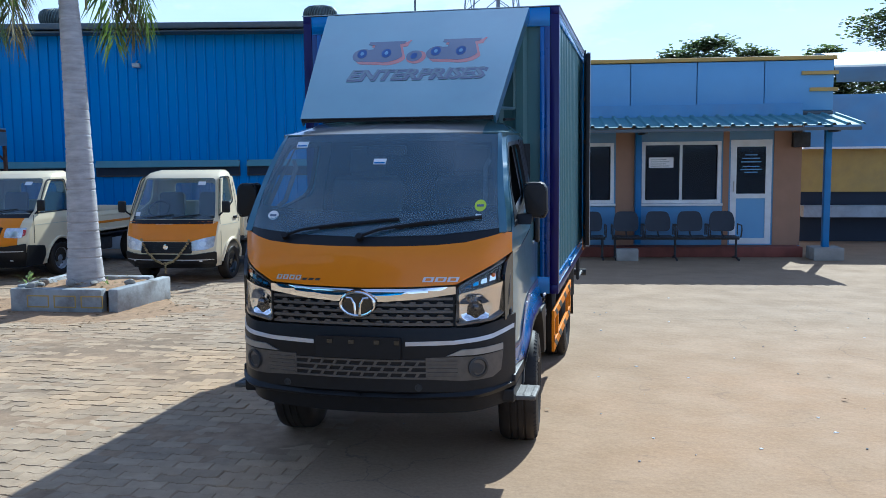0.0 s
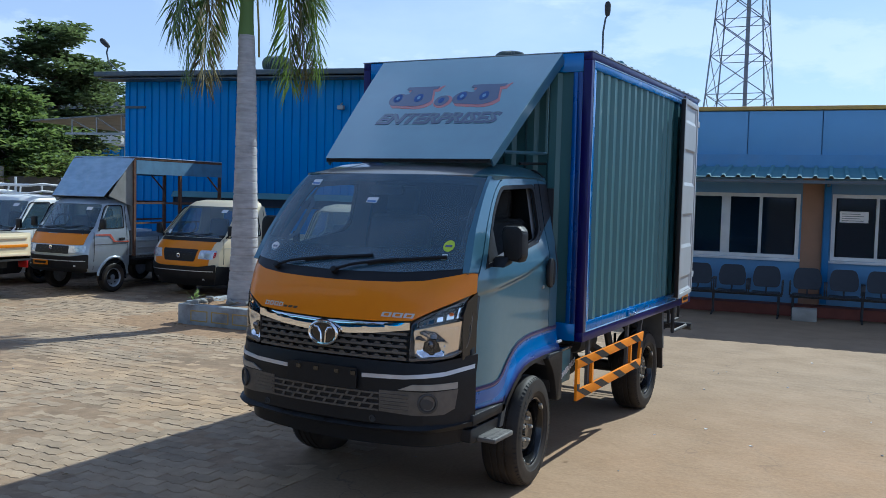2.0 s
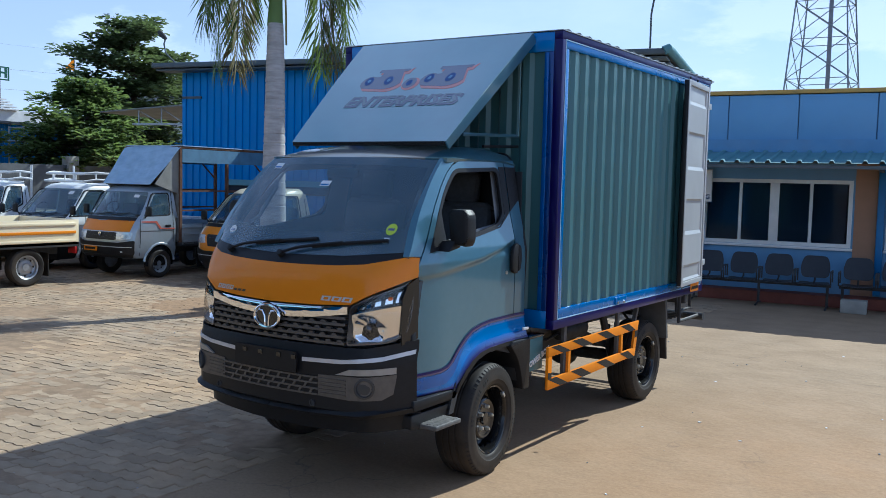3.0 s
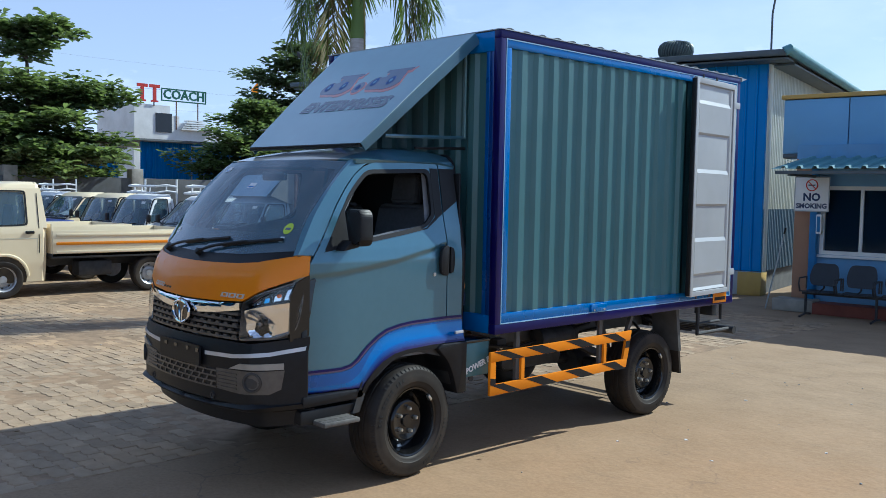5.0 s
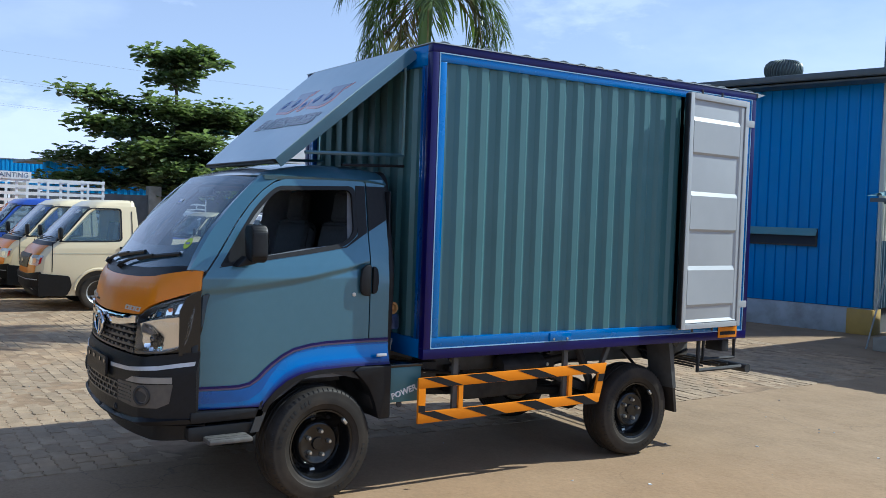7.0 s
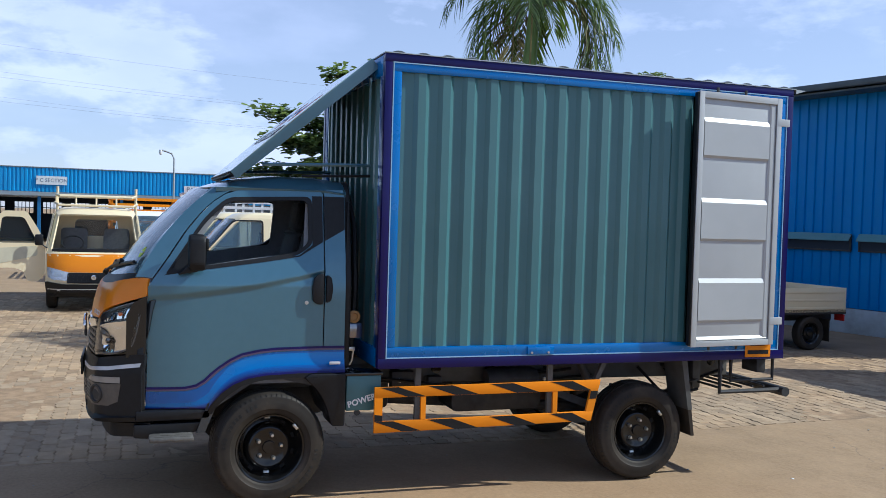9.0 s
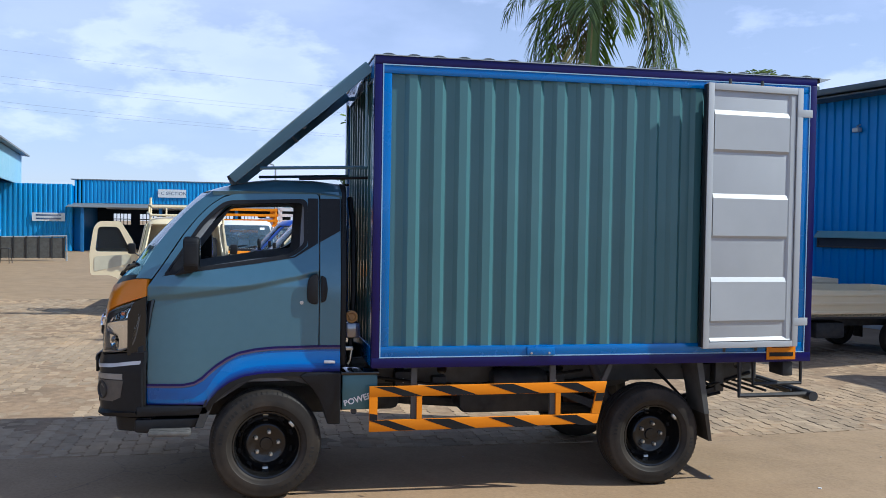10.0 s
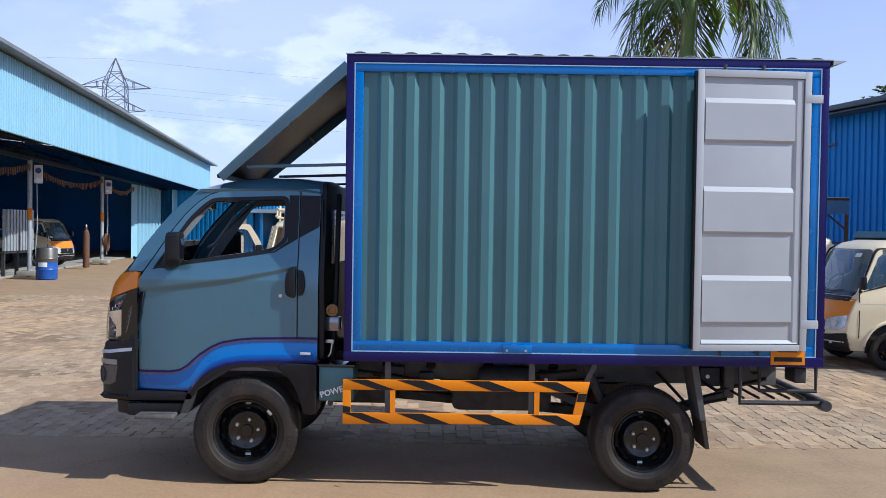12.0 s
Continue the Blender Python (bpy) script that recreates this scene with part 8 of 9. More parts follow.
part("bar", box((-0.33, -0.7485, 0.49), (-0.07, -0.7455, 0.53)), BLACKPL, pl)

wt, info = mini_lorry(pose(-12.0, 5.75, 0, 0, 0, 5), "white small lorry with a white roof rack", WHITE, None, "hooded", bright=False)
add_roof_rack(wt, info, WHITE)
for i, (x, y, p, nz, shp) in enumerate(((-14.1, 5.5, WHITE, None, "round"), (-16.0, 5.6, CREAM, ORANGE, "round"), (-17.9, 5.5, CREAM, ORANGE, "hooded"), (-19.8, 5.6, WHITE, None, "round"))):
    other, info = mini_lorry(pose(x, y, 0, 0, 0, 7), "white small lorry with a roof rack" if p is WHITE else "cream small lorry with orange nose in the parked row", p, nz, shp)
    if i in (0, 3):
        add_roof_rack(other, info, WHITE)

mini_lorry(pose(-10.42, 1.08, 0) @ Matrix.Scale(1.12, 4), "cream small lorry with orange nose and long drop-side bed", CREAM, ORANGE, "hooded")
mini_lorry(pose(-12.6, 0.9, 0, 0, 0, 2) @ Matrix.Scale(1.12, 4), "cream small lorry with orange nose", CREAM, ORANGE, "hooded")
mini_lorry(pose(-14.8, 0.65, 0) @ Matrix.Scale(1.12, 4), "deep blue small lorry with orange nose", VANBLUE, ORANGE, "hooded")
sl, info = mini_lorry(pose(-19.6, -0.1, 0) @ Matrix.Scale(1.15, 4), "white lorry with a tall slatted body", WHITE, None, "hooded")
add_slat_body(sl, info, WHITE, 2.0)
board = part("sign_board", box((info["w"] + 0.04, info["y0"] + 0.0, 1.97), (info["w"] + 0.06, info["y0"] + 0.75, 2.13)), WHITE, sl, "white board lettered PAINTING")
part("lettering", text_mesh("PAINTING", 0.14, pose(info["w"] + 0.062, info["y0"] + 0.375, 2.05, 90, 0, 90)), LOGONAVY, board)

op, info = mini_lorry(pose(-11.1, -1.33, 0, 0, 0, 90) @ Matrix.Scale(1.12, 4), "cream small lorry without windscreen, its door swung open", CREAM, ORANGE, "round", bright=False, gaping=True)
add_roof_rack(op, info, CREAM)
sh = info["sh"]
door_shape = fillet([(0.0, 0.54), (0.10, 0.44), (0.26, 0.44), (0.32, 0.60), (0.46, 0.65), (0.76, 0.65), (0.78, 1.00), (0.71, 1.43), (0.62, 1.52), (0.28, 1.52), (0.10, 1.24), (0.0, 1.00)], 0.05, 3)
door_hole = fillet([(0.11, 1.03), (0.69, 1.03), (0.64, 1.43), (0.32, 1.43)], 0.06, 3)
hinge = Vector((-0.72, -0.30, 0))
swing = lambda u, v: hinge + Vector((-u * 0.94, -0.10 * u, v))
dr = part("open_door", sheet(door_shape, swing, (0, -1, 0), [door_hole], step=0.2, thick=0.04), CREAM, op, "open cream door with inner panel")
part("pane", sheet(door_hole, lambda u, v: swing(u, v) + Vector((0, 0.02, 0)), (0, -1, 0), step=0.3), SIDEGLASS, dr)
part("inner_recess", sheet(fillet([(0.11, 0.84), (0.70, 0.71), (0.70, 0.95), (0.12, 0.99)], 0.04, 3), lambda u, v: swing(u, v) + Vector((0, -0.006, 0)), (0, -1, 0), step=0.3, thick=0.004), CREAMSIDE, dr)
rk, info = mini_lorry(pose(-17.0, -0.3, 0, 0, 0, 92) @ Matrix.Scale(1.1, 4), "white lorry with an orange slatted load body", WHITE, ORANGE, "hooded", bright=False)
add_slat_body(rk, info, GUARD_ORANGE, 1.9)
mini_lorry(pose(-27.6, -13.6, 0.05, 0, 0, 172) @ Matrix.Scale(1.1, 4), "cream van with orange nose inside the open shed", CREAM, ORANGE, "round")

# ---- planter and palm ----
def build_planter():
    t = thing("planter", "cracked concrete planter box with faded yellow frames", "planter", pose(-5.12, 4.28, 0, 0, 0, 3))
    w, d, h = 0.68, 0.60, 0.30
    part("front_wall", box((-w, -d, 0), (w - 0.20, -d + 0.14, h - 0.02), 0.022), PLANTERWALL, t)
    part("side_wall", box((w - 0.13, -d + 0.02, 0), (w, d - 0.02, h), 0.022, m=pose(0.045, 0.05, 0, 0, 1.5, -5)), PLANTERWALL, t)
    part("side_wall", box((-w, -d + 0.145, 0), (-w + 0.13, d, h), 0.018), PLANTERWALL, t)
    part("back_wall", box((-w + 0.135, d - 0.13, 0), (w - 0.14, d, h - 0.01), 0.018), PLANTERWALL, t)
    bm = bmesh.new()
    n = 12
    vs = [[bm.verts.new((-w + 0.1 + (2 * w - 0.2) * i / n, -d + 0.1 + (2 * d - 0.2) * j / n, 0.25 + 0.05 * noise.noise(Vector((i * 0.7, j * 0.7, 3))) + 0.05 * math.exp(-((i - 6) ** 2 + (j - 6) ** 2) / 8))) for i in range(n + 1)] for j in range(n + 1)]
    for a, b in zip(vs, vs[1:]):
        for i in range(n):
            bm.faces.new((a[i], a[i + 1], b[i + 1], b[i]))
    part("soil", bm, SOIL, t, "dry brown soil")
    for i, x in enumerate((-0.46, -0.12, 0.22)):
        fr = part("painted_frame", box((x, -d - 0.003, 0.19), (x + 0.28, -d + 0.002, 0.205)), YELLOWP, t, "faded yellow painted frame" if i == 0 else "")
        for a, b, c, e in ((x, x + 0.28, 0.06, 0.075), (x, x + 0.015, 0.075, 0.19), (x + 0.265, x + 0.28, 0.075, 0.19)):
            part("line", box((a, -d - 0.003, c), (b, -d + 0.002, e)), YELLOWP, fr)


build_planter()


def soil_spill():
    """Earth washed out of the planter, thinning over the paving."""
    bm = bmesh.new()
    nx, ny = 70, 50
    grid = []
    for j in range(ny + 1):
        row = []
        for i in range(nx + 1):
            x, y = -7.4 + 4.2 * i / nx, 2.6 + 2.8 * j / ny
            reach = max(0.0, 1 - ((x + 5.3) / 1.9) ** 2 - ((y - 4.0) / 1.25) ** 2)
            lump = noise.noise(Vector((x * 3.1, y * 3.1, 5))) * 0.6 + noise.noise(Vector((x * 9, y * 9, 2))) * 0.4
            row.append(bm.verts.new((x, y, floor_height(x, y) - 0.016 + 0.030 * min(1.0, reach * 1.6) + 0.014 * lump)))
        grid.append(row)
    for a, b in zip(grid, grid[1:]):
        for i in range(nx):
            bm.faces.new((a[i], a[i + 1], b[i + 1], b[i]))
    tagged(new("spilled_soil", skin("spilled_soil", bm, SOIL)), "brown soil washed out round the planter", "soil", kind="stuff")


soil_spill()
rnd = random.Random(11)
for i in range(9):
    a, b = rnd.uniform(-5.75, -4.5), rnd.uniform(3.75, 4.2)
    bm = bmesh.new()
    bmesh.ops.create_icosphere(bm, subdivisions=2, radius=0.05)
    for v in bm.verts:
        v.co *= 1 + 0.35 * noise.noise(v.co * 25 + Vector((i, 0, 0)))
    bm.transform(pose(a, b, 0.30, rnd.uniform(0, 90), 0, rnd.uniform(0, 360)) @ Matrix.Diagonal((1.3, 1.0, 0.6, 1)))
    tagged(new("stone", skin("stone", bm, CONCRETE)), "grey-brown stone lying in the planter", "stone", "stones in the planter")


def leaf_quad(bm, p, d, up, ln, wd, bend=0.25):
    """A pointed leaf of four faces, folded along its rib."""
    d = d.normalized()
    s = d.cross(up)
    if s.length < 1e-3:
        s = d.cross(Vector((1, 0, 0)))
    s.normalize()
    n = s.cross(d)
    mid, tip = p + d * ln * 0.5 + n * wd * 0.15, p + d * ln - n * ln * bend * 0.3
    a, b = p + d * ln * 0.5 + s * wd * 0.5, p + d * ln * 0.5 - s * wd * 0.5
    vs = [bm.verts.new(q) for q in (p, a, tip, b)]
    bm.faces.new((vs[0], vs[1], vs[2]))
    bm.faces.new((vs[0], vs[2], vs[3]))


def weed(x, y, z, size, seed):
    r = random.Random(seed)
    bm = bmesh.new()
    for i in range(26):
        a, e = r.uniform(0, 6.28), r.uniform(0.2, 1.3)
        d = Vector((math.cos(a) * math.cos(e), math.sin(a) * math.cos(e), math.sin(e)))
        leaf_quad(bm, Vector((x, y, z)) + d * size * r.uniform(0.2, 0.9), d + Vector((0, 0, -0.3)), Vector((0, 0, 1)), size * 0.5, size * 0.25)
    tagged(new("weed", skin("weed", bm, LEAF, 0)), "small green weed growing in the planter", "plant", "weeds in the planter")


weed(-5.68, 3.86, 0.28, 0.16, 5)
weed(-4.7, 4.0, 0.27, 0.10, 6)


def build_palm():
    t = thing("palm_tree", "tall palm with a ringed grey trunk and drooping fronds", "tree", pose(-5.14, 4.22, 0.2))
    bm = bmesh.new()
    top, n, rings = 3.66, 26, []
    z, k = 0.0, 0
    r = random.Random(8)
    zs = []
    while z < top:
        zs += [(z, 1.0), (z + 0.005, 0.962), (z + 0.020, 0.962), (z + 0.027, 1.004)]
        z += r.uniform(0.09, 0.26)
    zs.append((top, 1.0))
    for z, f in zs:
        rad = table(z, [(0, 0.238), (0.25, 0.205), (0.7, 0.182), (1.8, 0.150), (3.0, 0.128), (3.6, 0.110), (3.85, 0.10)]) * f
        c = Vector((-0.22 * (z / 3.85) ** 2.2, 0.24 * (z / 3.85) ** 1.8, z))
        rings.append([c + Vector((rad * math.cos(a) * (1 + 0.015 * math.sin(5 * a + z)), rad * math.sin(a), 0)) for a in (2 * math.pi * j / n for j in range(n))])
    part("trunk", loft(rings), BARK, t, "grey ringed palm trunk")
    head = Vector((-0.22, 0.24, 3.85))
    part("crownshaft", lathe([(0.108, -0.20), (0.104, -0.1), (0.098, 0), (0.093, 0.1), (0.086, 0.5), (0.066, 0.9), (0.04, 1.05)], 20, Matrix.Translation(head) @ pose(0, 0, 0, -5, -3, 0)), SHAFT, t, "smooth green crownshaft")
    # fronds: heading in degrees, age from spear (0) to oldest (1)
    crown = [(20, 0.02), (250, 0.08), (140, 0.14), (330, 0.2), (70, 0.28), (200, 0.35), (165, 0.55), (240, 0.6), (66, 0.66), (46, 0.84), (232, 0.92), (86, 0.94), (190, 1.0), (58, 1.0)]
    for i, (heading, age) in enumerate(crown):
        a = radians(heading + r.uniform(-5, 5))
        out = Vector((math.cos(a), math.sin(a), 0))
        start = head + Vector((-0.08, 0.14, 0.62 + 0.42 * (1 - age)))
        ln = (1.7 + 0.6 * min(1.0, age * 1.6)) * r.uniform(0.92, 1.06)
        pts, p, e = [], start.copy(), math.radians(86 - 24 * age)
        droop = e + math.radians(table(age, [(0, 50), (0.35, 74), (0.7, 84), (1, 87)]) + r.uniform(-6, 2))
        for s in range(17):
            f = s / 16
            ang = e - droop * min(1.0, f / table(age, [(0, 0.66), (0.5, 0.5), (1, 0.42)])) ** 0.9
            pts.append(p.copy())
            p += (out * math.cos(ang) + Vector((0, 0, math.sin(ang)))) * ln / 16
        dry = age > 0.97
        fr = part("frond", tube(pts, 0.024, 5, r2=0.005), DRYFROND if dry else SHAFT, t, "arching palm frond" if i == 0 else "")
        bm = bmesh.new()
        for s in range(3, 17):
            for sub in (0.0, 0.25, 0.5, 0.75):
                if s == 16 and sub:
                    continue
                q = pts[s] if s == 16 else pts[s].lerp(pts[s + 1], sub)
                d = (pts[min(16, s + 1)] - pts[s - 1]).normalized()
                side = d.cross(Vector((0, 0, 1)))
                side = side.normalized() if side.length > 0.25 else Vector((-out.y, out.x, 0))
                up = side.cross(d).normalized()
                up = up if up.z > 0 or abs(up.z) < 0.3 else -up
                reach = 0.56 * math.sin(math.pi * min(1, 0.22 + 0.72 * (s + sub) / 17)) + 0.10
                for sg in (1, -1):
                    dirn = (side * sg * r.uniform(0.65, 0.95) + d * r.uniform(0.45, 0.75) + up * r.choice((0.45, 0.15, -0.2)) + Vector((0, 0, -0.35))).normalized()
                    l2 = reach * r.uniform(0.8, 1.12)
                    wv = dirn.cross(up)
                    wv = (wv.normalized() if wv.length > 0.05 else d) * 0.016
                    fold = up * 0.006
                    mid = q + dirn * l2 * 0.5 + Vector((0, 0, -0.03))
                    tip = q + dirn * l2 * 0.92 + Vector((0, 0, -0.10 - 0.16 * r.random()))
                    v0, va, vc, vb, vt = [bm.verts.new(v) for v in (q, mid + wv, mid + fold, mid - wv, tip)]
                    for face in ((v0, va, vc), (v0, vc, vb), (va, vt, vc), (vc, vt, vb)):
                        bm.faces.new(face)
        part("leaf_blade", bm, DRYFROND if dry else FROND, fr, smooth=0)
    # hanging dead frond
    part("dry_stalk", tube([head + Vector((0.05, 0, 0.75)), head + Vector((0.25, -0.1, 0.55)), head + Vector((0.34, -0.15, -0.1)), head + Vector((0.36, -0.16, -0.5))], 0.014, 5), DRYFROND, t)


build_palm()


def broad_leaf(bm, p, d, ln, wd):
    """A broad blunt leaf of two folded faces."""
    d = d.normalized()
    s = d.cross(Vector((0, 0, 1)))
    s = s.normalized() if s.length > 0.05 else Vector((1, 0, 0))
    n = s.cross(d)
    rib, tip = bm.verts.new(p), bm.verts.new(p + d * ln - n * ln * 0.08)
    for k in (1, -1):
        q = [bm.verts.new(p + d * ln * f + s * k * wd * w + n * wd * 0.12) for f, w in ((0.4, 0.36), (0.8, 0.42))]
        bm.faces.new((rib, q[0], q[1], tip) if k > 0 else (rib, tip, q[1], q[0]))


def leafy_tree(x, y, height, spread, base, label, seed, tiers=5, leaves=7000, size=0.2, mat=None, lean=0.0, reaches=None, flat=0.5, puff=0.5, arms=()):
    r = random.Random(seed)
    t = thing("tree", label, "tree", pose(x, y, 0), "trees round the yard")
    top = Vector((lean, 0, height * 0.93))
    trunk = [Vector((lean * f, 0.1 * math.sin(3 * f), height * 0.93 * f)) for f in (0, 0.15, 0.3, 0.5, 0.7, 0.85, 1)]
    part("trunk", tube(trunk, 0.05 + 0.022 * height, 10, r2=0.03), TREEBARK, t)
    clumps = []
    for turn, z, rise, ln in arms:
        a = radians(turn)
        p0 = Vector((lean * z / height, 0.1 * math.sin(3 * z / height), z))
        p1 = p0 + Vector((math.cos(a) * ln, math.sin(a) * ln, rise))
        part("limb", tube([p0, p0.lerp(p1, 0.5) + Vector((0, 0, 0.1)), p1], 0.05, 6, r2=0.012), TREEBARK, t)
        steps = max(3, round(ln / 0.42))
        for k in range(steps + 1):
            g = 0.25 + 0.75 * k / steps
            for _ in range(2 if g > 0.8 else 3):
                wide = 0.34 * (1.25 - 0.6 * g)
                clumps.append(p0.lerp(p1, g) + Vector((r.gauss(0, wide), r.gauss(0, wide), 0.1 * math.sin(math.pi * g) + r.gauss(0.05, 0.11))))
    for k in range(0 if arms else tiers):
        f = base / height + (0.93 - base / height) * k / (tiers - 1)
        reach = reaches[k] if reaches else max(spread * (1 - ((f - 0.45) / 0.62) ** 2), spread * 0.3)
        n = max(3, int(10 * reach / spread))
        for i in range(n):
            a = 2 * math.pi * (i + r.random() * 0.6) / n + k
            ln = reach * r.uniform(0.65, 1.05)
            p0 = Vector((lean * f, 0, height * f + r.uniform(-0.22, 0.16) * min(1.0, reach)))
            p1 = p0 + Vector((math.cos(a) * ln, math.sin(a) * ln, ln * r.uniform(-0.12, 0.34)))
            mid = p0.lerp(p1, 0.5) + Vector((0, 0, 0.12))
            part("limb", tube([p0, mid, p1], 0.05 * (1.1 - f) + 0.012, 6, r2=0.01), TREEBARK, t)
            for g in (0.4, 0.6, 0.8, 1.0):
                q = p0.lerp(p1, g) + Vector((0, 0, 0.12 * math.sin(math.pi * g)))
                for _ in range(2):
                    clumps.append(q + Vector((r.gauss(0, 0.30) * g, r.gauss(0, 0.30) * g, r.gauss(0.08, 0.16) * (flat + 0.4))) * (0.4 + 0.2 * spread))
        clumps.append(Vector((lean * f + r.gauss(0, 0.2), r.gauss(0, 0.2), height * f + 0.2)))
    clumps += [] if arms else [top + Vector((r.gauss(0, 0.35), r.gauss(0, 0.35), r.uniform(-0.3, 0.35))) for _ in range(5)]
    bm = bmesh.new()
    per = max(8, leaves // len(clumps))
    for c in clumps:
        for i in range(per):
            a, e = 2.4 * i + r.uniform(-0.5, 0.5), r.uniform(-0.35, 0.9)
            d = Vector((math.cos(a) * math.cos(e), math.sin(a) * math.cos(e), math.sin(e)))
            ln = size * r.uniform(0.75, 1.2)
            at = c + Vector((math.cos(a), math.sin(a), 0)) * puff * r.uniform(0.1, 1.25) + Vector((0, 0, r.gauss(0, puff * 0.30)))
            broad_leaf(bm, at, Vector((d.x, d.y, d.z * 0.55 - 0.1)), ln, ln * 0.78)
    part("crown", bm, mat or LEAF, t, "crown of broad leaves", smooth=0)


ARMS = [(-86, 4.7, 0.5, 3.3), (-70, 4.0, 0.3, 3.6), (-95, 2.9, 0.3, 3.9), (-80, 2.3, 0.2, 4.3), (-45, 3.3, 0.1, 3.2), (-20, 2.7, 0.1, 3.0), (10, 3.6, 0.2, 2.7), (30, 2.4, 0.3, 3.2), (60, 3.2, 0.0, 2.7),
        (84, 4.6, 0.5, 2.5), (75, 4.1, 0.5, 3.0), (100, 2.6, 0.1, 2.7), (85, 1.9, 0.3, 2.6), (50, 4.5, 0.4, 1.9), (-30, 4.4, 0.6, 2.0), (0, 2.0, 0.1, 2.6), (180, 3.2, 0.6, 2.8), (140, 4.2, 0.5, 2.4), (-140, 3.8, 0.5, 2.6), (200, 2.4, 0.2, 2.4),
        (85, 6.2, 0.7, 1.4), (-85, 6.35, 0.5, 1.1), (20, 6.3, 0.7, 0.7), (120, 6.4, 0.6, 0.6), (-60, 5.8, 0.2, 0.6)]
leafy_tree(-26.2, 7.25, 7.0, 2.9, 1.3, "broad-leaved tree with layered branches behind the wall", 3, 8, 15500, 0.30, flat=0.16, puff=0.34, arms=ARMS)
leafy_tree(-26.0, 15.9, 5.0, 2.2, 1.2, "low bushy tree beside the sheds", 7, 6, 12500, 0.27, reaches=(2.2, 2.7, 2.8, 2.3, 1.5, 0.7), flat=0.2, puff=0.34)
leafy_tree(-29.5, 20.6, 8.4, 2.6, 2.6, "tall dark tree behind the canopy", 12, 7, 14000, 0.29, LEAFDARK, reaches=(2.2, 3.0, 3.1, 2.9, 2.6, 1.9, 1.0), flat=0.25, puff=0.38)
for i, (x, y, h, sp) in enumerate(((16.8, 53, 11.5, 4.2), (24, 54, 8.6, 3.8), (30, 44, 11.0, 5.0), (8.6, 55, 8.1, 2.6), (-40, 32, 8.0, 4.0), (5.7, 55, 8.9, 2.6), (3.6, 54, 7.9, 1.8), (12.4, 54, 8.0, 2.2))):
    leafy_tree(x, y, h, sp, h * 0.35, "dark leafy tree far behind the roofs", 30 + i, 6, 8000, 0.34, LEAFDARK, puff=0.5)

# ---- chairs, signs and small things by the office ----
def build_bench(us, v):
    t = thing("waiting_bench", "row of black shell seats on a steel beam", "bench", OFFICE @ pose(0, v, 0), "benches by the office")
    a, b = us[0] - 0.25, us[-1] + 0.25
    part("beam", box((a, -0.03, 0.33), (b, 0.03, 0.38), 0.005), DARKGREY, t)
    for u in (a + 0.05, (a + b) / 2, b - 0.05):
        leg = part("leg", tube([(u, 0, 0.34), (u, 0, 0.03)], 0.02, 8), DARKGREY, t)
        part("foot", tube([(u, -0.26, 0.015), (u, 0, 0.04), (u, 0.22, 0.015)], 0.016, 8), DARKGREY, leg)
    for u in us:
        seat = part("seat", sheet(fillet(rect(-0.215, 0.215, -0.24, 0.18), 0.06, 4), lambda p, q, u=u: Vector((u + p, q, 0.40 + 0.25 * p * p - 0.03 * math.cos(q * 6))), (0, 0, 1), step=0.07, thick=0.014), CHAIRSEAT, t, "black moulded seat")
        part("backrest", sheet(fillet([(-0.19, 0.46), (0.19, 0.46), (0.215, 0.62), (0.17, 0.79), (-0.17, 0.79), (-0.215, 0.62)], 0.07, 4), lambda p, q, u=u: Vector((u + p, 0.16 + 0.28 * (q - 0.44) - 0.6 * p * p, q)), (0, -1, 0), step=0.07, thick=0.014), CHAIRSEAT, seat)
        part("back_stay", tube([(u, 0.0, 0.38), (u, 0.17, 0.42), (u, 0.22, 0.6)], 0.014, 6), DARKGREY, seat)
        for s in (-1, 1):
            part("armrest", tube([(u + s * 0.25, 0.16, 0.40), (u + s * 0.25, 0.16, 0.58), (u + s * 0.25, -0.16, 0.58), (u + s * 0.25, -0.19, 0.5), (u + s * 0.25, -0.12, 0.38)], 0.012, 6), DARKGREY, seat)


build_bench((-1.0, -0.47, 0.06, 0.59), -0.72)
build_bench((1.20, 1.73, 2.26, 2.79), -0.72)
tagged(new("concrete_block", skin("concrete_block", box((1.0, -1.05, 0), (1.36, -0.85, 0.2), 0.012, m=OFFICE), CONCRETE)), "rough grey concrete block under the bench", "block")


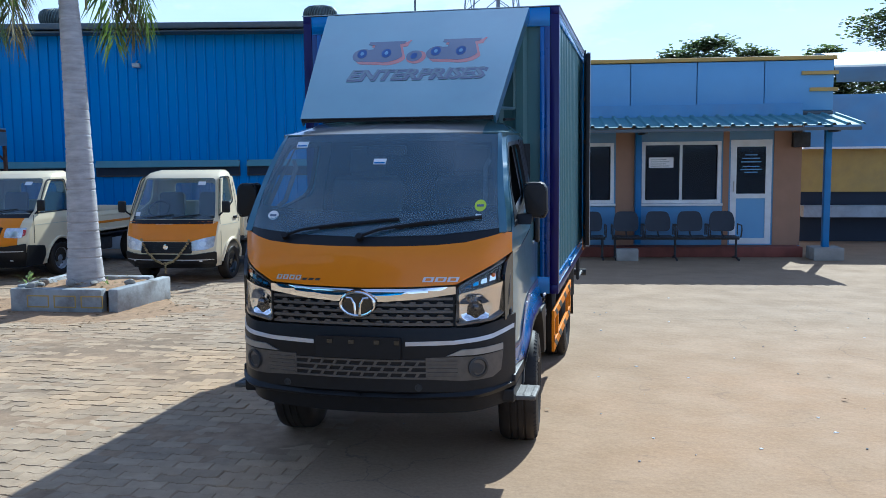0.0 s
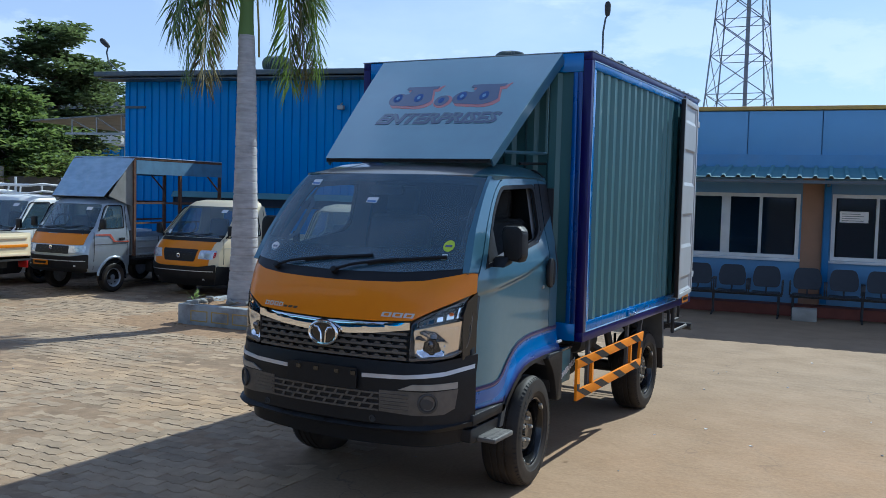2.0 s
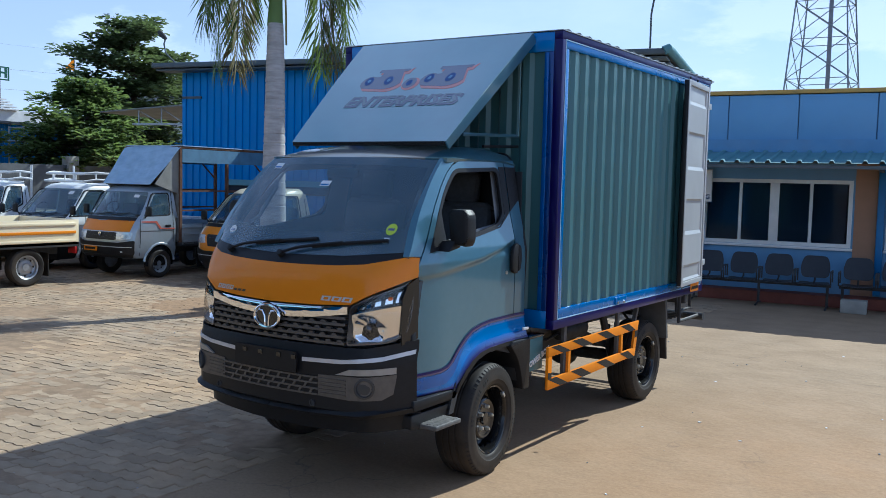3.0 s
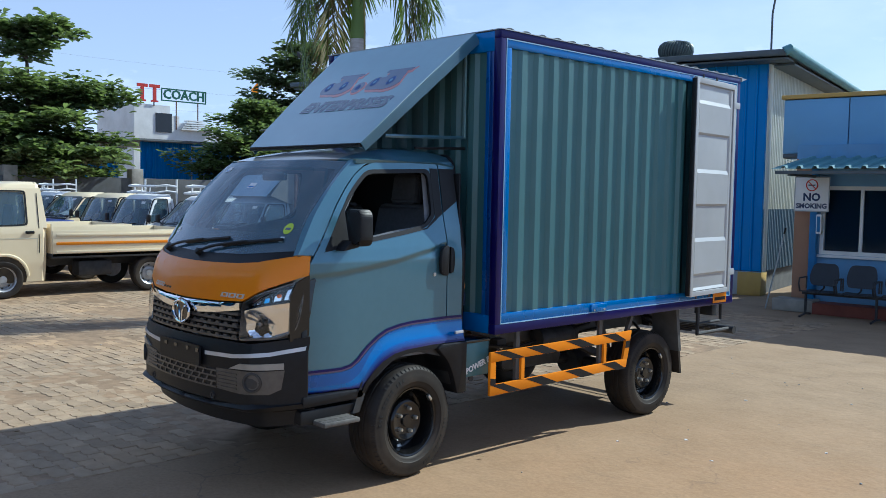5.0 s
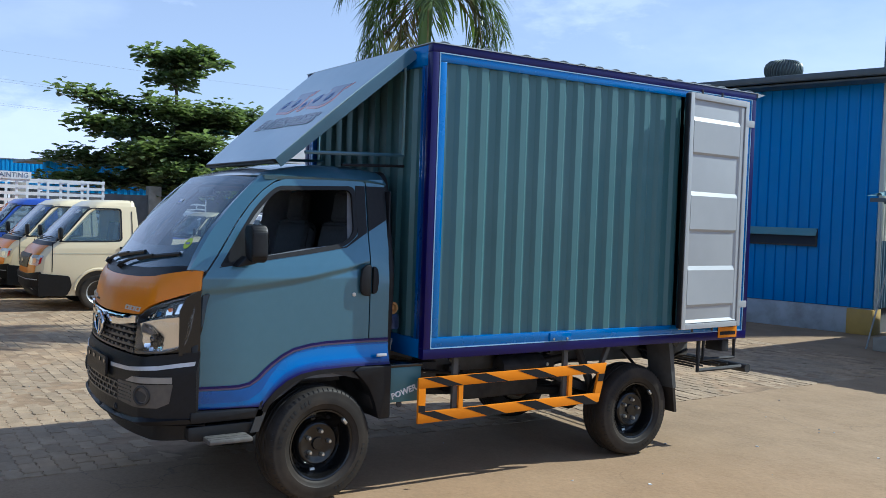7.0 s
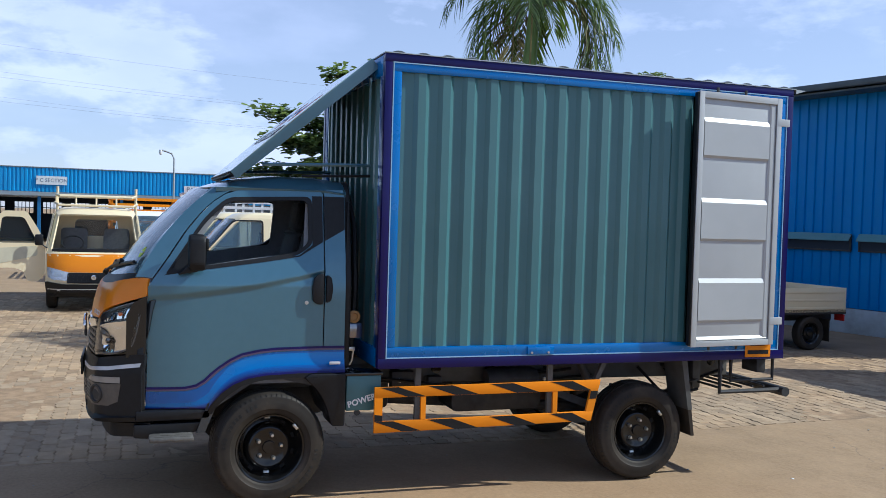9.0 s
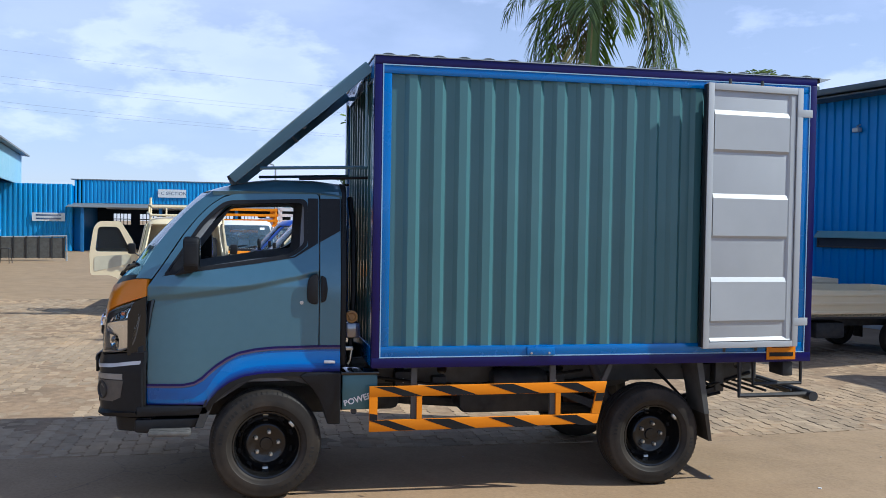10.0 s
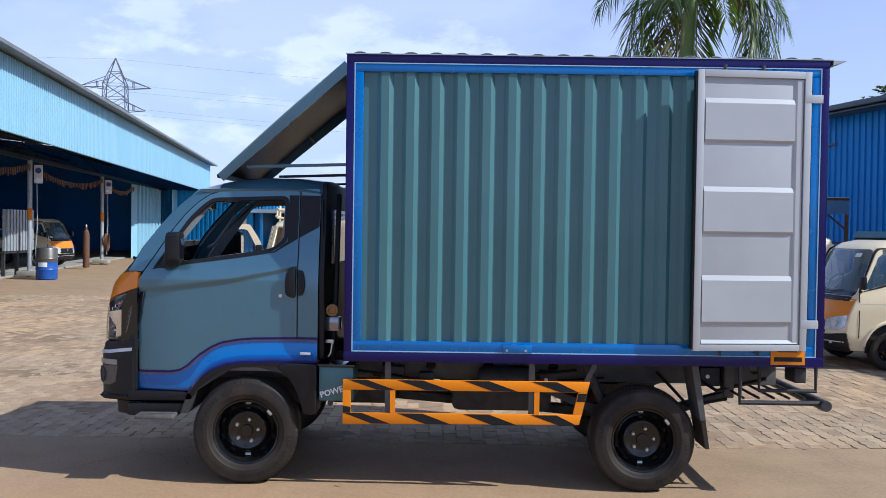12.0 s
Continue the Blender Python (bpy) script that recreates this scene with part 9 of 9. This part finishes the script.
def build_no_smoking():
    t = thing("no_smoking_sign", "white NO SMOKING board fixed to the office corner post", "sign", OFFICE @ pose(-1.365, -0.135, 1.83))
    part("board", box((-0.265, -0.012, -0.27), (0.265, 0.0, 0.27), 0.003), WHITE, t)
    part("lettering", text_mesh("NO", 0.165, pose(0, -0.0125, -0.05, 90), bold=0.006), LOGONAVY, t)
    part("lettering", text_mesh("SMOKING", 0.104, pose(0, -0.0125, -0.185, 90), bold=0.004), LOGONAVY, t)
    ring = bmesh.new()
    tube([(0.085 * math.cos(a), -0.014, 0.14 + 0.085 * math.sin(a)) for a in (2 * math.pi * k / 28 for k in range(28))], 0.009, 6, ring, closed=True)
    part("ring", ring, SIGNRED, t, "red ring")
    part("slash", tube([(-0.06, -0.016, 0.20), (0.06, -0.016, 0.08)], 0.008, 6), SIGNRED, t)
    part("cigarette", box((-0.055, -0.0155, 0.13), (0.05, -0.0125, 0.15)), LOGOGREY, t)
    for x, z, w, h in ((0, 0.262, 0.265, 0.008), (0, -0.262, 0.265, 0.008), (-0.258, 0, 0.007, 0.254), (0.258, 0, 0.007, 0.254)):
        part("edging", box((x - w, -0.016, z - h), (x + w, -0.0125, z + h)), GALV, t)


build_no_smoking()
st = thing("stick", "thin pale stick leaning at the office corner", "stick", OFFICE @ pose(-1.98, -0.25, 0, 0, 8, 0))
part("shaft", tube([(0, 0, 0.0), (0.07, 0.04, 1.22)], 0.012, 6), GALV, st)
part("grip", tube([(0.07, 0.04, 1.2205), (0.075, 0.043, 1.32)], 0.015, 6), BLACKPL, st)

# ---- things by the open shed ----
br = thing("barrel", "blue plastic barrel with a pale label", "barrel", pose(-20.0, -10.35, 0))
part("drum", lathe([(0.27, 0), (0.30, 0.03), (0.30, 0.28), (0.31, 0.30), (0.30, 0.32), (0.30, 0.6), (0.31, 0.62), (0.30, 0.64), (0.29, 0.9), (0.27, 0.93), (0.25, 0.93), (0.25, 0.88), (0, 0.88)], 28), BARREL, br)
part("sleeve", lathe([(0.303, 0.52), (0.3045, 0.53), (0.3045, 0.60), (0.314, 0.62), (0.304, 0.64), (0.294, 0.90), (0.272, 0.935)], 28, cap=False), BRONZE, br, "brown dirt on the upper half")
part("label", sheet(rect(-0.45, 0.45, 0.38, 0.51), lambda u, v: Vector((0.303 * math.cos(u), 0.303 * math.sin(u), v)), (1, 0, 0), step=0.15), WHITE, br)
cy = thing("gas_cylinder", "brown steel gas cylinder standing upright", "gas cylinder", pose(-26.4, -11.7, 0.05))
part("body", lathe([(0.11, 0), (0.115, 0.05), (0.115, 1.2), (0.09, 1.32), (0.04, 1.38), (0.035, 1.45), (0, 1.45)], 20), RUST, cy)
part("valve", lathe([(0.03, 1.45), (0.04, 1.5), (0.02, 1.55), (0, 1.56)], 10), STEEL, cy)
cg = thing("cage_rack", "grey sheet cage on a steel stand", "rack", pose(-21.2, -12.3, 0.05))
for i in range(9):
    part("sheet_rib", box((-0.9 + 0.2 * i, 0.58, 0.75), (-0.78 + 0.2 * i, 0.62, 2.0)), GALV, cg)
part("panel", box((-0.95, 0.5, 0.75), (0.9, 0.57, 2.0)), GALV, cg)
for x in (-0.9, 0.0, 0.85):
    part("leg", box((x - 0.03, 0.45, 0), (x + 0.03, 0.55, 0.75)), DARKGREY, cg)
part("shelf", box((-0.95, -0.4, 0.68), (0.9, 0.57, 0.74)), DARKGREY, cg)
hr = thing("hose_reel", "coiled hose hung on the shed post", "hose", SHED @ pose(-9.6, -1.85, 0.9))
coil = bmesh.new()
for k in range(4):
    tube([(0.26 * math.cos(a), 0.03 * k, 0.34 * math.sin(a)) for a in (2 * math.pi * j / 24 for j in range(24))], 0.018, 6, coil, closed=True)
part("coil", coil, RUST, hr)
part("reel", lathe([(0.12, 0), (0.12, 0.08), (0, 0.08)], 16, pose(0, 0, 0, 90)), REDPLINTH, hr)
for k in range(4):
    rack = thing("shelf_rack", "dark steel shelf rack at the back of the shed", "rack", SHED @ pose(-7.0 - 2.4 * k, -6.5, 0.05), "racks in the shed")
    for x in (0, 2.0):
        part("upright", box((x, 0, 0), (x + 0.05, 0.05, 1.9)), SILVERPAINT, rack)
    for z in (0.3, 0.8, 1.3, 1.8):
        part("shelf", box((0, 0, z), (2.05, 0.4, z + 0.03)), SILVERPAINT, rack)
sb = thing("scrap_bed", "dark rusty load bed set on the ground", "scrap", pose(-33.2, -8.9, 0, 0, 0, 96))
part("panel", box((-1.25, -0.04, 0.12), (1.25, 0.0, 0.95)), CHASSIS, sb)
for i in range(6):
    part("rib", box((-1.2 + 0.48 * i, -0.07, 0.1), (-1.14 + 0.48 * i, -0.041, 1.0)), DARKGREY, sb)
part("rim", tube([(-1.3, 0, 0.0), (-1.3, 0, 0.95), (1.3, 0, 1.02), (1.3, 0, 0.0)], 0.04, 8), GALV, sb)
cp = thing("cream_panel", "loose cream body panel leaning by the shed door", "car panel", pose(-31.5, -10.2, 0, 0, 0, 80))
part("panel", sheet(fillet([(-0.35, 0), (0.35, 0), (0.45, 1.3), (-0.3, 1.4)], 0.06, 3), lambda u, v: Vector((u, 0.15 * v + 0.1 * u * u, v)), (0, -1, 0), [fillet([(-0.05, 0.75), (0.12, 0.75), (0.14, 1.05), (-0.04, 1.05)], 0.03, 2)], step=0.2, thick=0.03), CREAM, cp)
so = thing("stool", "small steel stool on the yard", "stool", pose(-31.0, -9.4, 0))
part("top", box((-0.2, -0.2, 0.55), (0.2, 0.2, 0.58), 0.01), DARKGREY, so)
for x in (-0.18, 0.18):
    for y in (-0.18, 0.18):
        part("leg", tube([(x, y, 0.55), (x * 1.2, y * 1.2, 0)], 0.015, 6), DARKGREY, so)

# ---- scaffold behind the parked row ----
sc = thing("scaffold", "thin steel scaffold frame beside the sheds", "scaffold", pose(-28.60, 14.50, 0) @ Matrix.Scale(1.08, 4))
for x in (0, 0.9):
    for y in (0, 1.6):
        part("upright", tube([(x, y, 0), (x, y, 3.2)], 0.03, 6), GALV, sc)
for z in (1.0, 1.9, 2.7, 3.15):
    part("ledger", tube([(0.9, 0, z), (0.9, 1.6, z)], 0.022, 6), GALV, sc)
    part("ledger", tube([(0, 0, z), (0.9, 0, z)], 0.022, 6), GALV, sc)
part("brace", tube([(0.9, 0, 1.0), (0.9, 1.6, 1.9)], 0.018, 6), GALV, sc)

# ---- poles, tower, pylon, wires ----
cc = thing("camera_pole", "thin pole with a small dome security camera", "pole", pose(-24.0, 0.62, 0))
part("pole", tube([(0, 0, 0), (0, 0, 3.45), (0, -0.08, 3.62), (0, -0.4, 3.72)], 0.03, 8), GALV, cc)
part("camera", lathe([(0.05, 0.06), (0.06, 0.0), (0.05, -0.08), (0, -0.11)], 14, pose(0, -0.42, 3.66)), WHITE, cc)
fp = thing("flag_pole", "thin pole with a small saffron flag", "flag", pose(-36, 22.3, 0))
part("pole", tube([(0, 0, 0), (0, 0, 7.4)], 0.03, 6), GALV, fp)
part("flag", prism([(0, 6.7), (0, 7.35), (-0.5, 6.8)], "x", -0.01, 0.01), GUARD_ORANGE, fp)


def lattice(name, label, m, levels, half, r, mat, cat="tower"):
    t = thing(name, label, cat, m)
    corners = lambda z: [Vector((sx * table(z, half), sy * table(z, half), z)) for sx, sy in ((-1, -1), (1, -1), (1, 1), (-1, 1))]
    for k in range(4):
        part("leg", tube([corners(z)[k] for z in levels], r, 5), mat, t)
    for a, b in zip(levels, levels[1:]):
        ca, cb = corners(a), corners(b)
        for k in range(4):
            bm = bmesh.new()
            tube([ca[k], cb[(k + 1) % 4]], r * 0.55, 4, bm)
            tube([ca[(k + 1) % 4], cb[k]], r * 0.55, 4, bm)
            tube([cb[k], cb[(k + 1) % 4]], r * 0.5, 4, bm)
            part("bracing", bm, mat, t)
    return t


tw = lattice("telecom_tower", "tall pale steel lattice telecom tower", pose(-6.5, 45, 0), [0, 2.6, 5.2, 7.4, 9.4, 11.3, 13.1, 14.9, 16.6, 18.3, 20, 22, 24], [(0, 2.05), (7, 1.5), (12.7, 1.1), (24, 0.6)], 0.042, LATTICE)
part("cable_ladder", box((0.35, -1.0, 0), (0.55, -0.95, 22)), LATTICE, tw)
part("antenna", box((0.7, -0.9, 16), (0.95, -0.6, 18), 0.05), WHITE, tw)
PY = (-130.0, -48.0)
py = lattice("pylon", "dark power pylon with cross arms", pose(PY[0], PY[1], 0, 0, 0, 100), [0, 5, 9.5, 13, 16, 18.6, 20.4, 22.4, 24.2, 26.3], [(0, 3.4), (16, 1.7), (22.4, 1.55), (26.3, 0.05)], 0.075, PYLON, "pylon")
for z, w in ((22.0, 5.4), (18.6, 4.6)):
    for s in (1, -1):
        bm = bmesh.new()
        for yy in (-1.2, 1.2):
            tube([(s * 1.2, yy, z + 1.4), (s * w * 0.95, 0, z)], 0.055, 4, bm)
            tube([(s * 1.2, yy, z - 0.2), (s * w * 0.95, 0, z)], 0.055, 4, bm)
            tube([(s * 2.6, yy * 0.5, z + 0.8), (s * 2.6, yy * 0.5, z - 0.1)], 0.07, 4, bm)
        part("cross_arm", bm, PYLON, py)
wires = thing("power_lines", "thin power lines across the sky", "cable", kind="stuff")
for dy, z0 in ((0.0, 26.2), (5.0, 22.0), (-5.0, 22.0), (4.3, 18.6), (-4.3, 18.6)):
    for ex, ey, ez in ((-150.0, 120.0, z0 - 1.0), (-60.0, -190.0, z0)):
        p0 = Vector((PY[0] + 0.2 * dy, PY[1] + dy, z0))
        p1 = Vector((ex, ey, ez))
        pts = [p0.lerp(p1, f) + Vector((0, 0, -5.0 * 4 * f * (1 - f) * 0.6)) for f in (i / 14 for i in range(15))]
        part("cable", tube(pts, 0.010, 4), PYLON, wires)


# ---- litter on the yard ----
rnd = random.Random(77)
bm = bmesh.new()
for i in range(325):
    if i < 240:
        a, d = rnd.uniform(0, 6.28), abs(rnd.gauss(0, 0.7))
        x, y = -5.1 + (0.75 + d) * math.cos(a), 4.25 + (0.68 + d) * math.sin(a)
        z = floor_height(x, y)
    elif i < 300:
        x, y, z = rnd.uniform(-5.65, -4.6), rnd.uniform(3.8, 4.75), 0.30
    else:
        x, y = rnd.uniform(-9, 3), rnd.uniform(-5, 6)
        z = floor_height(x, y)
    q = rnd.uniform(0, 6.28)
    leaf_quad(bm, Vector((x, y, z + 0.012)), Vector((math.cos(q), math.sin(q), 0.15)), Vector((rnd.uniform(-0.5, 0.5), rnd.uniform(-0.5, 0.5), 1)), rnd.uniform(0.03, 0.08), rnd.uniform(0.015, 0.035))
tagged(new("dry_leaf_litter", skin("dry_leaf_litter", bm, LITTER, 0)), "small dry leaves scattered on the paving", "litter", kind="stuff")
bm = bmesh.new()
for i in range(120):
    x, y = rnd.uniform(-6, 4.5), rnd.uniform(-5, 5.5)
    rr = rnd.uniform(0.003, 0.009)
    bmesh.ops.create_icosphere(bm, subdivisions=1, radius=rr, matrix=pose(x, y, floor_height(x, y) + rr * 0.3, 0, 0, rnd.uniform(0, 360)) @ Matrix.Diagonal((1.3, 1.0, 0.6, 1)))
tagged(new("pebbles", skin("pebbles", bm, PLANTERWALL, 0)), "small pale pebbles strewn over the yard", "pebbles", kind="stuff")
bm = bmesh.new()
for i in range(34):
    x, y, rr = rnd.uniform(1.0, 5.2), rnd.uniform(-4.5, 6.0), rnd.uniform(0.006, 0.016)
    ring = [(x + rr * rnd.uniform(0.6, 1.3) * math.cos(q), y + rr * rnd.uniform(0.5, 1.1) * math.sin(q)) for q in (0.2, 1.4, 2.5, 3.6, 4.9)]
    prism(ring, "z", floor_height(x, y) - 0.002, floor_height(x, y) + 0.003, bm=bm)
tagged(new("paper_scraps", skin("paper_scraps", bm, FARWHITE, 0)), "small white scraps trodden into the concrete", "litter", kind="stuff")
# ---- interlocking paving blocks ----
def paver_outline(x, y, rot):
    """A wavy-sided block, 0.225 by 0.1125 m."""
    L, W, k = 0.1105, 0.0545, 0.012
    pts = [(-L, -W + k), (-L * 0.5, -W - k * 0.4), (0.0, -W + k), (L * 0.5, -W - k * 0.4), (L, -W + k), (L, W + k), (L * 0.5, W - k * 0.4), (0.0, W + k), (-L * 0.5, W - k * 0.4), (-L, W + k)]
    c, s = math.cos(rot), math.sin(rot)
    return [(x + c * u - s * v, y + s * u + c * v) for u, v in pts]


def block_faces(pts, top, drop, verts, faces, tilt=(0, 0), at=(0, 0)):
    n, i0 = len(pts), len(verts)
    cx, cy = at
    for inset, dz in ((0.955, 0.0), (1.0, -0.006), (1.0, -drop)):
        for u, v in pts:
            x, y = cx + (u - cx) * inset, cy + (v - cy) * inset
            verts.append((x, y, top + dz + tilt[0] * (x - cx) + tilt[1] * (y - cy)))
    faces.append(tuple(range(i0, i0 + n)))
    for ring in (0, 1):
        for k in range(n):
            a, b = i0 + ring * n + k, i0 + ring * n + (k + 1) % n
            faces.append((a + n, b + n, b, a))


def clipped(pts):
    """The outline cut off at the edge of the concrete."""
    return [(min(u, PAVE_X1 + 0.002), v) for u, v in pts]


def build_pavers():
    paving = tagged(new("pavement"), "grey-brown interlocking block paving with sandy joints", "pavement", kind="structure")
    r = random.Random(21)
    turn = radians(3)
    base = bpy.data.meshes.new("paving_block")
    v0, f0 = [], []
    block_faces(paver_outline(0, 0, turn), 0.0, 0.05, v0, f0)
    base.from_pydata(v0, [], f0)
    base.materials.append(PAVER)
    verts, faces, near = [], [], []
    rows = int((PAVE_Y1 - PAVE_Y0) / 0.1125)
    cols = int((PAVE_X1 - PAVE_X0) / 0.2255) + 1
    for j in range(rows):
        y = PAVE_Y0 + 0.08 + 0.1125 * j
        for i in range(cols):
            x = PAVE_X0 + 0.13 + 0.2255 * i + (0.11275 if j % 2 else 0)
            if x > PAVE_X1 + 0.06:
                continue
            top = floor_height(x, y) + r.uniform(-0.004, 0.003) + 0.006 * noise.noise(Vector((x * 0.8, y * 0.8, 0)))
            tilt = (r.gauss(0, 0.012), r.gauss(0, 0.012))
            if -2.6 < x < PAVE_X1 - 0.115 and -4.2 < y < -1.4 and len(near) < 300:
                near.append((x, y, top, tilt))
            else:
                rot = turn + r.gauss(0, 0.012)
                block_faces(clipped(paver_outline(x, y, rot)), top, 0.05, verts, faces, tilt, (x, y))
    rest = bpy.data.meshes.new("paving_blocks")
    rest.from_pydata(verts, [], faces)
    rest.materials.append(PAVER)
    ob = tagged(new("paving_field", rest), kind="stuff")
    ob.parent = paving
    for x, y, top, tilt in near:
        b = new("paving_block", base)
        b.parent = paving
        b.matrix_basis = pose(x, y, top, math.degrees(tilt[1]), -math.degrees(tilt[0]), math.degrees(r.gauss(0, 0.012)))
    sand = bmesh.new()
    xs = [PAVE_X0 + (PAVE_X1 + 0.018 - PAVE_X0) * i / 120 for i in range(121)]
    ys = [PAVE_Y0 + (PAVE_Y1 - PAVE_Y0) * i / 170 for i in range(171)]
    level = lambda x, y: -0.0026 + 0.0055 * noise.noise(Vector((x * 0.55, y * 0.75, 3))) + 0.003 * noise.noise(Vector((x * 2.1, y * 2.4, 7)))
    grid = [[sand.verts.new((x, y, floor_height(x, y) + level(x, y))) for x in xs] for y in ys]
    for a, b in zip(grid, grid[1:]):
        for i in range(120):
            sand.faces.new((a[i], a[i + 1], b[i + 1], b[i]))
    s = part("joint_sand", sand, SAND, paving, "sand in the joints")


build_pavers()
